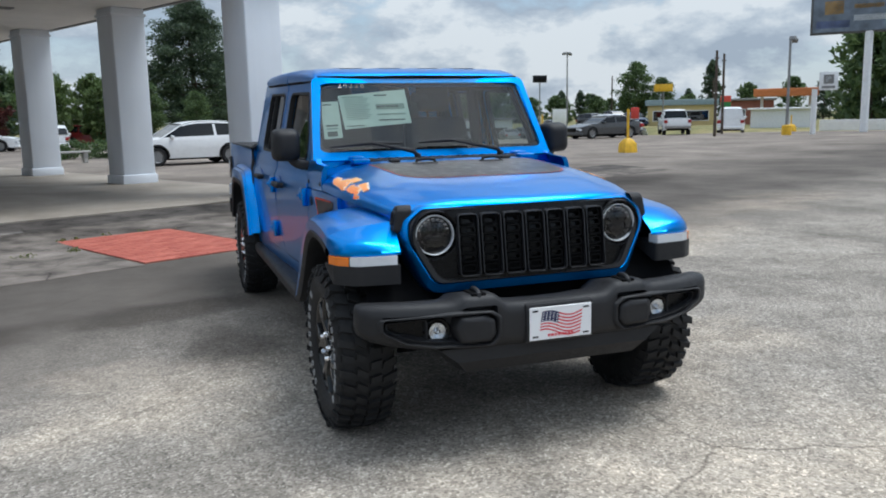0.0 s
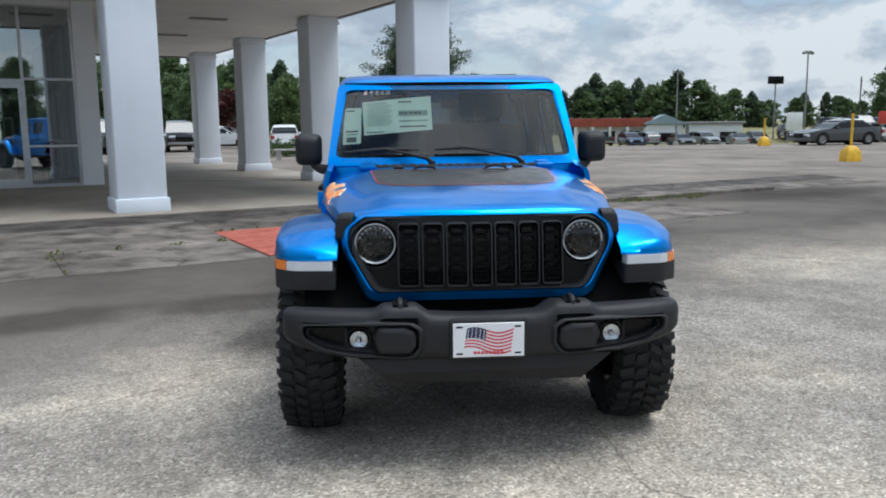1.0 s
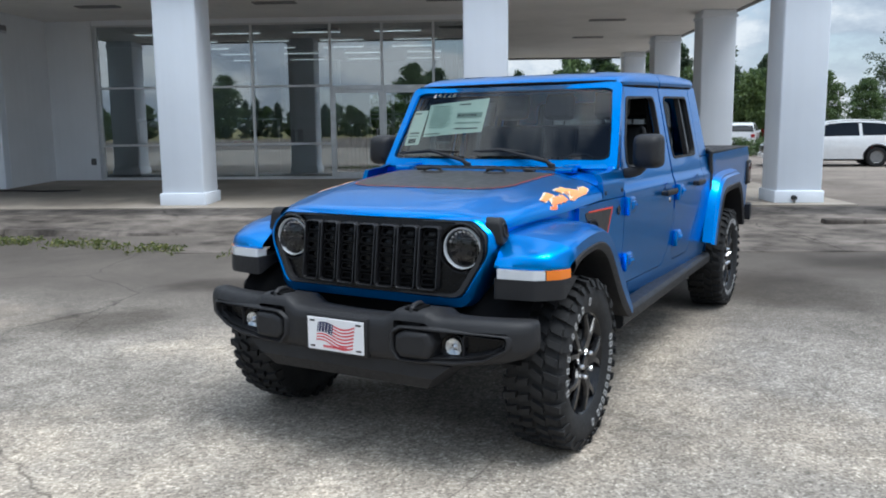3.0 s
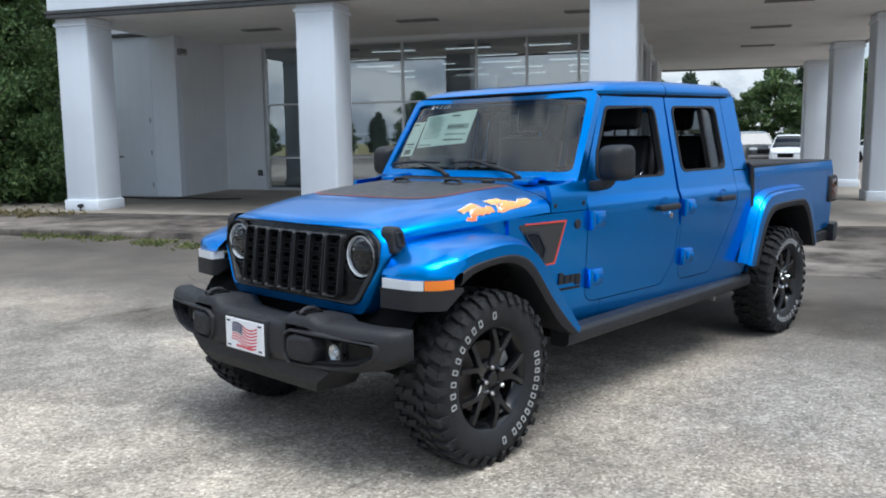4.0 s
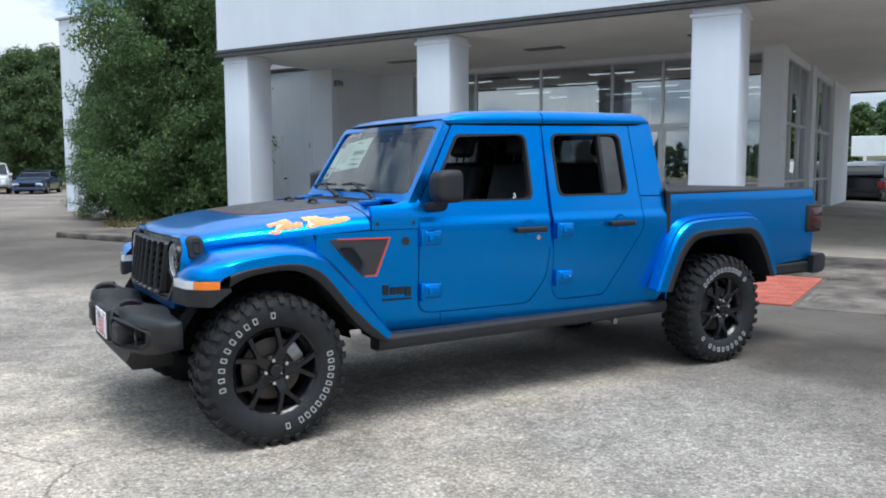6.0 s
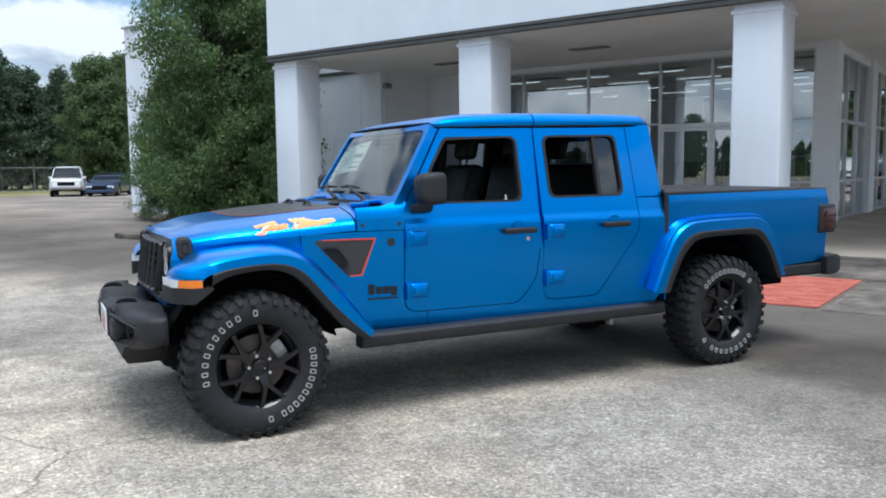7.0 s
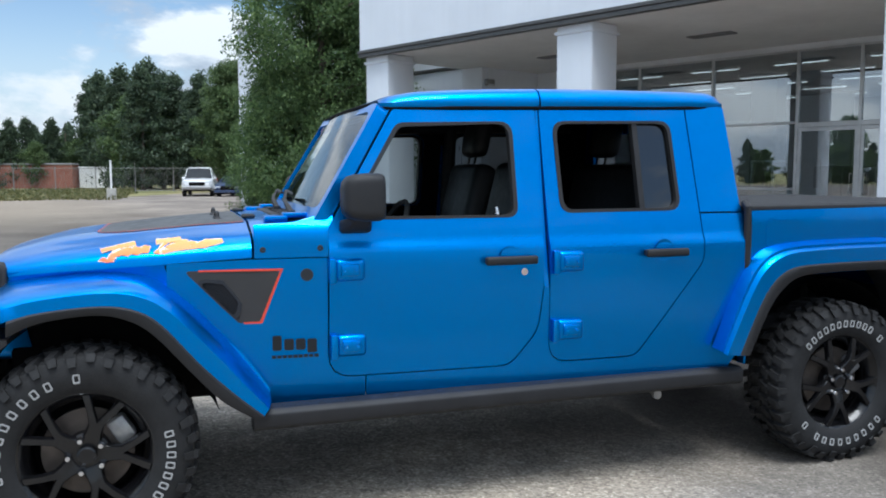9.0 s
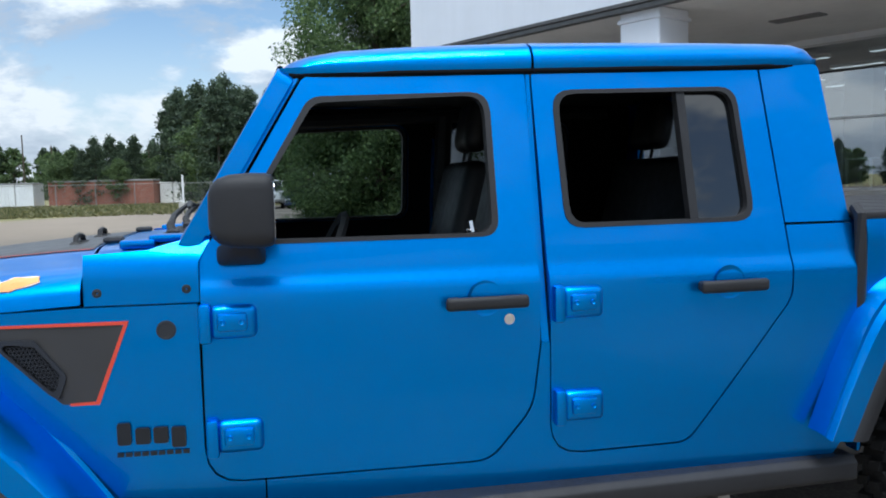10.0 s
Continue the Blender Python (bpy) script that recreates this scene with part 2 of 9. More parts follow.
def times_fac(nt, a, b):
    n = nt.nodes.new("ShaderNodeMath")
    n.operation = "MULTIPLY"
    nt.links.new(a, n.inputs[0])
    if isinstance(b, (int, float)):
        n.inputs[1].default_value = b
    else:
        nt.links.new(b, n.inputs[1])
    return n.outputs[0]


# lot surface: bleached aggregate with stains, joints and cracks
LOT, nt, bs = mat("weathered_aggregate_lot")
vec = coords(nt, False)
grain = nd(nt, "ShaderNodeTexVoronoi", Scale=84.0)
nt.links.new(vec, grain.inputs["Vector"])
gcol = ramp(nt, grain.outputs["Color"], ((0.0, (0.132, 0.117, 0.101)), (0.35, (0.248, 0.222, 0.191)), (0.75, (0.346, 0.310, 0.268)), (1.0, (0.585, 0.533, 0.467))))
fine = ramp(nt, noise_fac(nt, vec, 260, 2), ((0.3, 0.78), (0.7, 1.12)))
clump = nd(nt, "ShaderNodeTexVoronoi", Scale=27.0)
nt.links.new(vec, clump.inputs["Vector"])
gcol = blend(nt, 1.0, gcol, ramp(nt, clump.outputs["Color"], ((0.1, 0.88), (0.9, 1.12))), "MULTIPLY")
gcol = blend(nt, 1.0, gcol, fine, "MULTIPLY")
st1 = ramp(nt, noise_fac(nt, vec, 0.45, 8, 0.66, 0.08), ((0.36, 0.64), (0.47, 0.91), (0.62, 1.12)))
st2 = ramp(nt, noise_fac(nt, vec, 2.3, 10, 0.74, 0.05), ((0.33, 0.70), (0.5, 1.0), (0.70, 1.16)))
gcol = blend(nt, 1.0, blend(nt, 1.0, gcol, st1, "MULTIPLY"), st2, "MULTIPLY")
# the far part of the lot is older grey asphalt: its edge runs along the building front
zone = nd(nt, "ShaderNodeVectorMath")
zone.operation = "DOT_PRODUCT"
zone.inputs[1].default_value = (-0.4413, 0.8973, 0.0)
nt.links.new(vec, zone.inputs[0])
zadd = nt.nodes.new("ShaderNodeMath")
zadd.operation = "MULTIPLY_ADD"
zadd.inputs[1].default_value = 5.0
nt.links.new(noise_fac(nt, vec, 0.28, 6, 0.62, 0.1), zadd.inputs[0])
nt.links.new(zone.outputs["Value"], zadd.inputs[2])
zmr = nd(nt, "ShaderNodeMapRange")
zmr.inputs["From Min"].default_value, zmr.inputs["From Max"].default_value = 3.6, 6.4
nt.links.new(zadd.outputs[0], zmr.inputs["Value"])
old = ramp(nt, noise_fac(nt, vec, 0.30, 8, 0.66, 0.1), ((0.33, (0.066, 0.057, 0.050)), (0.5, (0.110, 0.0960, 0.084)), (0.68, (0.158, 0.138, 0.120))))
old = blend(nt, 1.0, old, fine, "MULTIPLY")
# lighter again farther out
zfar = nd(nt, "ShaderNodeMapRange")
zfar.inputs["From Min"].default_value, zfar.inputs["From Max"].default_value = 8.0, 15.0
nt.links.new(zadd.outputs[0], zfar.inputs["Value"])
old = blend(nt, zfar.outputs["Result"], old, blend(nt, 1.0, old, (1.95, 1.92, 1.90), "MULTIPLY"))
gcol = blend(nt, zmr.outputs["Result"], gcol, old)
# bleached worn patches, tan far end, dark spots
ragged = ramp(nt, noise_fac(nt, vec, 1.9, 8, 0.70, 0.1), ((0.38, 0.30), (0.60, 1.0)))
# patches under and before the truck are painted pale to lift its shadow
pale = patches(nt, vec, ((1.15, 0.25, 0.75, 0.9, 0), (0.2, -1.5, 2.4, 1.2, 0), (0.7, 1.9, 0.8, 1.5, 0), (1.7, 0.7, 0.8, 0.6, -25), (4.2, 4.4, 2.2, 0.8, 35), (-1.75, 0.75, 0.85, 0.75, 30), (-5.0, 0.2, 1.5, 0.55, 15), (-7.0, -1.0, 1.8, 0.5, 5), (8.0, 7.2, 3.0, 0.9, 25), (-1.2, -1.3, 1.0, 0.5, 0)), 1.1)
gcol = blend(nt, times_fac(nt, times_fac(nt, pale, ragged), 0.85), gcol, blend(nt, 1.0, gcol, (1.62, 1.55, 1.45), "MULTIPLY"))
tan = patches(nt, vec, ((-38, -10, 22, 9, 12),), 0.8)
gcol = blend(nt, times_fac(nt, tan, 0.8), gcol, blend(nt, 1.0, (0.27, 0.225, 0.175), fine, "MULTIPLY"))
# dark stains, and a dark patch along the truck's right side
dark_spots = patches(nt, vec, ((-3.3, 2.35, 1.0, 0.42, 25), (-3.3, 0.7, 0.75, 0.5, 60), (-1.6, 3.0, 1.1, 0.40, 12), (-1.2, 1.7, 0.4, 0.7, 0), (1.4, 4.3, 0.9, 0.9, 0), (2.5, 6.6, 1.6, 0.6, 30), (7.0, 12.0, 4.5, 1.3, 20), (0.8, 7.6, 1.8, 0.7, 26)))
gcol = blend(nt, times_fac(nt, dark_spots, 0.85), gcol, blend(nt, 1.0, gcol, (0.50, 0.49, 0.48), "MULTIPLY"))
# hairline cracks, in patches
ck = nd(nt, "ShaderNodeTexVoronoi", Scale=0.33)
ck.feature = "DISTANCE_TO_EDGE"
wob = nd(nt, "ShaderNodeTexNoise", Scale=1.6, Detail=6.0)
nt.links.new(vec, wob.inputs["Vector"])
nt.links.new(blend(nt, 0.16, vec, wob.outputs["Color"], "LINEAR_LIGHT"), ck.inputs["Vector"])
crack = ramp(nt, ck.outputs["Distance"], ((0.0015, 0.5), (0.0038, 1.0)))
cmask = ramp(nt, noise_fac(nt, vec, 0.15, 2), ((0.46, 0.0), (0.56, 1.0)))
gcol = blend(nt, cmask, gcol, blend(nt, 1.0, gcol, crack, "MULTIPLY"))
nt.links.new(gcol, bs.inputs["Base Color"])
bs.inputs["Roughness"].default_value = 0.92
bs.inputs["Specular IOR Level"].default_value = 0.15
bump(nt, bs, grain.outputs["Distance"], 0.35, 0.005)

# older, darker asphalt apron by the building
APRON, nt, bs = mat("old_asphalt_apron")
vec = coords(nt, False)
a1 = ramp(nt, noise_fac(nt, vec, 0.55, 8, 0.66, 0.1), ((0.34, (0.050, 0.0435, 0.039)), (0.50, (0.108, 0.095, 0.085)), (0.68, (0.185, 0.163, 0.147))))
a2 = ramp(nt, noise_fac(nt, vec, 180, 2), ((0.3, 0.75), (0.7, 1.2)))
acol = blend(nt, 1.0, a1, a2, "MULTIPLY")
ck = nd(nt, "ShaderNodeTexVoronoi", Scale=0.62)
ck.feature = "DISTANCE_TO_EDGE"
wob = nd(nt, "ShaderNodeTexNoise", Scale=2.2, Detail=6.0)
nt.links.new(vec, wob.inputs["Vector"])
nt.links.new(blend(nt, 0.14, vec, wob.outputs["Color"], "LINEAR_LIGHT"), ck.inputs["Vector"])
cmask = ramp(nt, noise_fac(nt, vec, 0.7, 3), ((0.47, 0.0), (0.60, 0.9)))
acol = blend(nt, cmask, acol, blend(nt, 1.0, acol, ramp(nt, ck.outputs["Distance"], ((0.003, 0.32), (0.009, 1.0))), "MULTIPLY"))
spots = ramp(nt, noise_fac(nt, vec, 2.2, 8, 0.70, 0.1), ((0.36, 0.52), (0.48, 1.0), (0.66, 1.30)))
# a newer, darker lay of asphalt runs along the porch edge
lay = nd(nt, "ShaderNodeVectorMath")
lay.operation = "DOT_PRODUCT"
lay.inputs[1].default_value = (-0.4413, 0.8973, 0.0)
nt.links.new(vec, lay.inputs[0])
ladd = nt.nodes.new("ShaderNodeMath")
ladd.operation = "MULTIPLY_ADD"
ladd.inputs[1].default_value = 0.5
nt.links.new(noise_fac(nt, vec, 2.0, 5, 0.6), ladd.inputs[0])
nt.links.new(lay.outputs["Value"], ladd.inputs[2])
lmr = nd(nt, "ShaderNodeMapRange")
lmr.inputs["From Min"].default_value, lmr.inputs["From Max"].default_value = 9.34, 9.44
nt.links.new(ladd.outputs[0], lmr.inputs["Value"])
acol = blend(nt, lmr.outputs["Result"], blend(nt, 1.0, acol, (1.25, 1.23, 1.20), "MULTIPLY"), blend(nt, 1.0, acol, (0.70, 0.70, 0.71), "MULTIPLY"))
nt.links.new(blend(nt, 1.0, acol, spots, "MULTIPLY"), bs.inputs["Base Color"])
bs.inputs["Roughness"].default_value = 0.9
bs.inputs["Specular IOR Level"].default_value = 0.15
bump(nt, bs, noise_fac(nt, vec, 220, 3), 0.4, 0.006)

SLAB, nt, bs = mat("porch_concrete")
vec = coords(nt, False)
a1 = ramp(nt, noise_fac(nt, vec, 0.5, 6, 0.6, 0.3), ((0.32, (0.20, 0.17, 0.137)), (0.65, (0.36, 0.315, 0.262))))
a2 = ramp(nt, noise_fac(nt, vec, 120, 2), ((0.3, 0.85), (0.7, 1.1)))
# slab darker at its left end, by the side block
slab_dark = patches(nt, vec, ((-14.6, 7.0, 4.6, 1.9, 26), (-12.6, 6.2, 3.0, 1.0, 26)), 0.9)
a1 = blend(nt, times_fac(nt, slab_dark, 0.75), a1, blend(nt, 1.0, a1, (0.42, 0.42, 0.43), "MULTIPLY"))
nt.links.new(blend(nt, 1.0, a1, a2, "MULTIPLY"), bs.inputs["Base Color"])
bs.inputs["Roughness"].default_value = 0.75
bump(nt, bs, noise_fac(nt, vec, 160, 3), 0.25, 0.004)

BRICK, nt, bs = mat("painted_red_brick")
vec = coords(nt, False)
oi = nt.nodes.new("ShaderNodeObjectInfo")
b1 = ramp(nt, oi.outputs["Random"], ((0.0, (0.34, 0.075, 0.05)), (1.0, (0.47, 0.13, 0.09))))
b2 = ramp(nt, noise_fac(nt, vec, 30, 4), ((0.3, 0.72), (0.7, 1.12)))
nt.links.new(blend(nt, 1.0, b1, b2, "MULTIPLY"), bs.inputs["Base Color"])
bs.inputs["Roughness"].default_value = 0.85
bump(nt, bs, noise_fac(nt, vec, 150, 3), 0.4, 0.005)
MORTAR = plain("mortar", (0.30, 0.16, 0.13), 0.9, vary=0.2, scale=8)

GRASS_GROUND, nt, bs = mat("dry_grass_field")
vec = coords(nt, False)
g1 = ramp(nt, noise_fac(nt, vec, 0.12, 6, 0.65), ((0.35, (0.10, 0.11, 0.035)), (0.5, (0.19, 0.175, 0.065)), (0.66, (0.30, 0.24, 0.115))))
g2 = ramp(nt, noise_fac(nt, vec, 9, 4), ((0.3, 0.7), (0.7, 1.2)))
nt.links.new(blend(nt, 1.0, g1, g2, "MULTIPLY"), bs.inputs["Base Color"])
bs.inputs["Roughness"].default_value = 0.95


def leafmat(name, dark, light):
    m, nt, bs = mat(name)
    geo = nt.nodes.new("ShaderNodeNewGeometry")
    c = ramp(nt, geo.outputs["Random Per Island"], ((0.0, dark), (0.75, tuple((a + b) / 2 for a, b in zip(dark, light))), (1.0, light)))
    nt.links.new(c, bs.inputs["Base Color"])
    bs.inputs["Roughness"].default_value = 0.6
    tl = nt.nodes.new("ShaderNodeBsdfTranslucent")
    nt.links.new(c, tl.inputs[0])
    mx = nt.nodes.new("ShaderNodeMixShader")
    mx.inputs[0].default_value = 0.45
    nt.links.new(bs.outputs[0], mx.inputs[1])
    nt.links.new(tl.outputs[0], mx.inputs[2])
    nt.links.new(mx.outputs[0], nt.nodes["Material Output"].inputs[0])
    return m


LEAF_GREEN = leafmat("broad_leaves", (0.045, 0.095, 0.034), (0.20, 0.29, 0.10))
LEAF_PINE = leafmat("pine_needles", (0.034, 0.060, 0.038), (0.115, 0.160, 0.085))
LEAF_WOOD = leafmat("wood_leaves", (0.048, 0.090, 0.036), (0.175, 0.24, 0.09))
LEAF_LIGHT = leafmat("light_leaves", (0.06, 0.10, 0.028), (0.15, 0.205, 0.065))
LEAF_RED = leafmat("maroon_leaves", (0.05, 0.014, 0.014), (0.13, 0.04, 0.03))
WEED = leafmat("weeds", (0.06, 0.09, 0.02), (0.26, 0.26, 0.09))
BARK = plain("bark", (0.085, 0.065, 0.05), 0.9, vary=0.35, scale=8, bumps=0.8, bscale=30)

# ---- mesh helpers ----


def finish(bm, angle=32.0):
    bmesh.ops.remove_doubles(bm, verts=bm.verts, dist=1e-5)
    for f in bm.faces:
        f.smooth = True
    lim = radians(angle)
    for e in bm.edges:
        e.smooth = len(e.link_faces) == 2 and e.calc_face_angle(0.0) < lim
    return bm


def part(name, bm, material, parent=None, label="", angle=32.0, shadow=True, done=False):
    """Links a bmesh as one mesh object, under a thing or a part."""
    if not done:
        finish(bm, angle)
    me = bpy.data.meshes.new(name)
    bm.to_mesh(me)
    bm.free()
    for m in (material if isinstance(material, (list, tuple)) else [material]):
        me.materials.append(m)
    ob = new(name, me)
    if parent:
        ob.parent = parent
    if label:
        ob["label"] = label
    if not shadow:
        ob.visible_shadow = False
    return ob


def thing(name, label, category, m=None, group="", kind=""):
    ob = new(name)
    ob.empty_display_size = 0.1
    if m is not None:
        ob.matrix_world = m
    return tagged(ob, label, category, group, kind)


def B():
    return bmesh.new()


def box(bm, x0, x1, y0, y1, z0, z1, bevel=0.0, seg=2, m=None):
    vs = [bm.verts.new((x, y, z)) for x in (x0, x1) for y in (y0, y1) for z in (z0, z1)]
    fs = [bm.faces.new([vs[i] for i in q]) for q in ((0, 1, 3, 2), (4, 6, 7, 5), (0, 4, 5, 1), (2, 3, 7, 6), (0, 2, 6, 4), (1, 5, 7, 3))]
    geom = list({e for f in fs for e in f.edges})
    if bevel:
        r = bmesh.ops.bevel(bm, geom=geom + vs, offset=bevel, segments=seg, affect="EDGES", profile=0.5)
        vs = list({v for f in r["faces"] for v in f.verts} | {v for v in vs if v.is_valid})
    if m is not None:
        bmesh.ops.transform(bm, matrix=m, verts=[v for v in vs if v.is_valid])
    return bm


def rounded(pts, r, n=4):
    """Polygon with its corners rounded; r is one radius or one per corner."""
    out, k = [], len(pts)
    for i, p in enumerate(pts):
        rad = r[i] if isinstance(r, (list, tuple)) else r
        p = Vector(p)
        a, b = Vector(pts[i - 1]) - p, Vector(pts[(i + 1) % k]) - p
        if rad <= 0:
            out.append(tuple(p))
            continue
        d = min(rad / math.tan(a.angle(b) / 2), a.length * 0.49, b.length * 0.49)
        s, e = p + a.normalized() * d, p + b.normalized() * d
        for j in range(n + 1):
            t = j / n
            q = s * (1 - t) ** 2 + p * 2 * t * (1 - t) + e * t * t
            out.append(tuple(q))
    return out


def prism(bm, pts, fn, d0, d1):
    """Extrudes a polygon of 2D points from d0 to d1; fn(a, b, d) gives the place."""
    lo = [bm.verts.new(fn(a, b, d0)) for a, b in pts]
    hi = [bm.verts.new(fn(a, b, d1)) for a, b in pts]
    n = len(pts)
    fs = [bm.faces.new([lo[i], lo[(i + 1) % n], hi[(i + 1) % n], hi[i]]) for i in range(n)]
    fs += [bm.faces.new(list(reversed(lo))), bm.faces.new(hi)]
    bmesh.ops.recalc_face_normals(bm, faces=fs)
    return bm


def ring_prism(bm, outer, inner, fn, d0, d1):
    """A frame: outer and inner outlines with the same number of points."""
    n = len(outer)
    L = [[bm.verts.new(fn(a, b, d)) for a, b in pts] for pts, d in ((outer, d0), (outer, d1), (inner, d1), (inner, d0))]
    fs = []
    for k in range(4):
        A, C = L[k], L[(k + 1) % 4]
        fs += [bm.faces.new([A[i], A[(i + 1) % n], C[(i + 1) % n], C[i]]) for i in range(n)]
    bmesh.ops.recalc_face_normals(bm, faces=fs)
    return bm


def loft(bm, rows, close=False, caps=False):
    R = [[bm.verts.new(p) for p in row] for row in rows]
    fs = []
    for A, C in zip(R, R[1:]):
        n = len(A)
        for i in range(n if close else n - 1):
            j = (i + 1) % n
            fs.append(bm.faces.new([A[i], A[j], C[j], C[i]]))
    if caps:
        fs.append(bm.faces.new(list(reversed(R[0]))))
        fs.append(bm.faces.new(R[-1]))
    bmesh.ops.recalc_face_normals(bm, faces=fs)
    return bm


def lathe(bm, prof, seg, axis="X", centre=(0, 0, 0), arc=360.0):
    """Turns a profile of (along, radius) about an axis."""
    rows = []
    for i in range(seg + (0 if arc == 360.0 else 1)):
        a = radians(arc) * i / seg
        c, s = math.cos(a), math.sin(a)
        row = []
        for al, r in prof:
            p = {"X": (al, r * c, r * s), "Y": (r * c, al, r * s), "Z": (r * c, r * s, al)}[axis]
            row.append(tuple(u + v for u, v in zip(p, centre)))
        rows.append(row)
    if arc == 360.0:
        rows.append(rows[0])
    loft(bm, rows)
    bmesh.ops.remove_doubles(bm, verts=bm.verts, dist=1e-5)
    return bm


def tube(bm, pts, r, n=8, caps=True):
    pts = [Vector(p) for p in pts]
    rows = []
    for i, p in enumerate(pts):
        d = (pts[min(i + 1, len(pts) - 1)] - pts[max(i - 1, 0)]).normalized()
        u = d.orthogonal().normalized()
        if abs(d.z) < 0.99:
            u = d.cross(Vector((0, 0, 1))).normalized()
        w = d.cross(u)
        rad = r[i] if isinstance(r, (list, tuple)) else r
        rows.append([tuple(p + (u * math.cos(2 * math.pi * k / n) + w * math.sin(2 * math.pi * k / n)) * rad) for k in range(n)])
    return loft(bm, rows, close=True, caps=caps)


def lerp_table(tab, x):
    if x <= tab[0][0]:
        return tab[0][1]
    for (a, va), (b, vb) in zip(tab, tab[1:]):
        if x <= b:
            t = (x - a) / (b - a)
            return va + (vb - va) * t
    return tab[-1][1]


def smooth_table(tab, x):
    if x <= tab[0][0]:
        return tab[0][1]
    n = len(tab)
    for i in range(n - 1):
        a, b = tab[i][0], tab[i + 1][0]
        if x <= b:
            t = (x - a) / (b - a)
            def slope(k):
                lo, hi = max(k - 1, 0), min(k + 1, n - 1)
                return (tab[hi][1] - tab[lo][1]) / (tab[hi][0] - tab[lo][0])
            m0, m1 = slope(i) * (b - a), slope(i + 1) * (b - a)
            return ((2 * t ** 3 - 3 * t * t + 1) * tab[i][1] + (t ** 3 - 2 * t * t + t) * m0
                    + (-2 * t ** 3 + 3 * t * t) * tab[i + 1][1] + (t ** 3 - t * t) * m1)
    return tab[-1][1]


def skin(bm, outline, holes, fn, depth, cuts_a=(), cuts_b=()):
    """A sheet with the outline (a, b) and holes, cut into strips and bent by fn(a, b, d); its rims go depth inwards."""
    tmp = bmesh.new()
    edges = []
    for loop in [outline] + list(holes):
        vs = [tmp.verts.new((0, a, b)) for a, b in loop]
        edges += [tmp.edges.new((vs[i], vs[(i + 1) % len(vs)])) for i in range(len(vs))]
    bmesh.ops.triangle_fill(tmp, use_beauty=True, use_dissolve=False, edges=edges, normal=(1, 0, 0))
    for axis, cuts in ((1, cuts_a), (2, cuts_b)):
        for c in cuts:
            no = (0, 1, 0) if axis == 1 else (0, 0, 1)
            co = (0, c, 0) if axis == 1 else (0, 0, c)
            bmesh.ops.bisect_plane(tmp, geom=tmp.verts[:] + tmp.edges[:] + tmp.faces[:], dist=1e-5, plane_co=co, plane_no=no)
    flat = {v: (v.co.y, v.co.z) for v in tmp.verts}
    top = {v: bm.verts.new(fn(a, b, 0.0)) for v, (a, b) in flat.items()}
    low = {}
    fs = []
    for f in tmp.faces:
        fs.append(bm.faces.new([top[v] for v in f.verts]))
    for e in tmp.edges:
        if len(e.link_faces) == 1:
            for v in e.verts:
                if v not in low:
                    low[v] = bm.verts.new(fn(*flat[v], depth))
            a, b = e.verts
            try:
                fs.append(bm.faces.new([top[a], top[b], low[b], low[a]]))
            except ValueError:
                pass
    bmesh.ops.recalc_face_normals(bm, faces=fs)
    tmp.free()
    return bm


def steps(a, b, d):
    n = max(1, int(round((b - a) / d)))
    return [a + (b - a) * i / n for i in range(1, n)]
# ---- the place: lot, porch and showroom ----
# building frame: u along the front, v into the building, origin at a front column's corner
BF = pose(-4.686, 9.386, 0, 0, 0, 26.19)


def bfp(u, v, z=0.0):
    return BF @ Vector((u, v, z))


def placed(ob):
    ob.matrix_world = BF
    return ob


# ground: one sheet out to the horizon, finer near the lot
bm = B()
edges_x = [-2500, -600, -200, -90, -40, -20, 3, 8, 20, 44, 50, 90, 200, 600, 2500]
edges_y = [-2500, -600, -200, -90, -40, -20, 0, 20, 46.5, 62, 90, 200, 600, 2500]


def land_z(x, y):
    """The land dips beyond the lot, towards the shops."""
    return -1.5 * min(1, max(0, (y - 46.5) / 15.5)) * min(1, max(0, (x - 3) / 5)) * min(1, max(0, (50 - x) / 6))


loft(bm, [[(x, y, land_z(x, y)) for x in edges_x] for y in edges_y])
ground = tagged(part("ground", bm, GRASS_GROUND), "flat grassy land with dry patches round the lot", "ground", kind="structure")

bm = B()
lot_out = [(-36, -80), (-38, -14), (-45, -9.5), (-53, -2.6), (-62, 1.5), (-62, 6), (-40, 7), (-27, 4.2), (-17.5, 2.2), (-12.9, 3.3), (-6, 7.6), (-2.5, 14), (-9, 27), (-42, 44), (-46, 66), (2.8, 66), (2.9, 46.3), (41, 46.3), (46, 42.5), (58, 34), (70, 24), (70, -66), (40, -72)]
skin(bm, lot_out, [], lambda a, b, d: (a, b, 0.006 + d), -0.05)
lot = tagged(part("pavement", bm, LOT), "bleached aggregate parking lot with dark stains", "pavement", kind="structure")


def floor_z(u, v):
    """The porch floor rises gently to the showroom."""
    rise = lerp_table([(-0.4, 0.12), (5.4, 0.262)], v)
    return rise if u < 0.8 else rise + (0.118 - rise) * min(1, (u - 0.8) / 3.2)


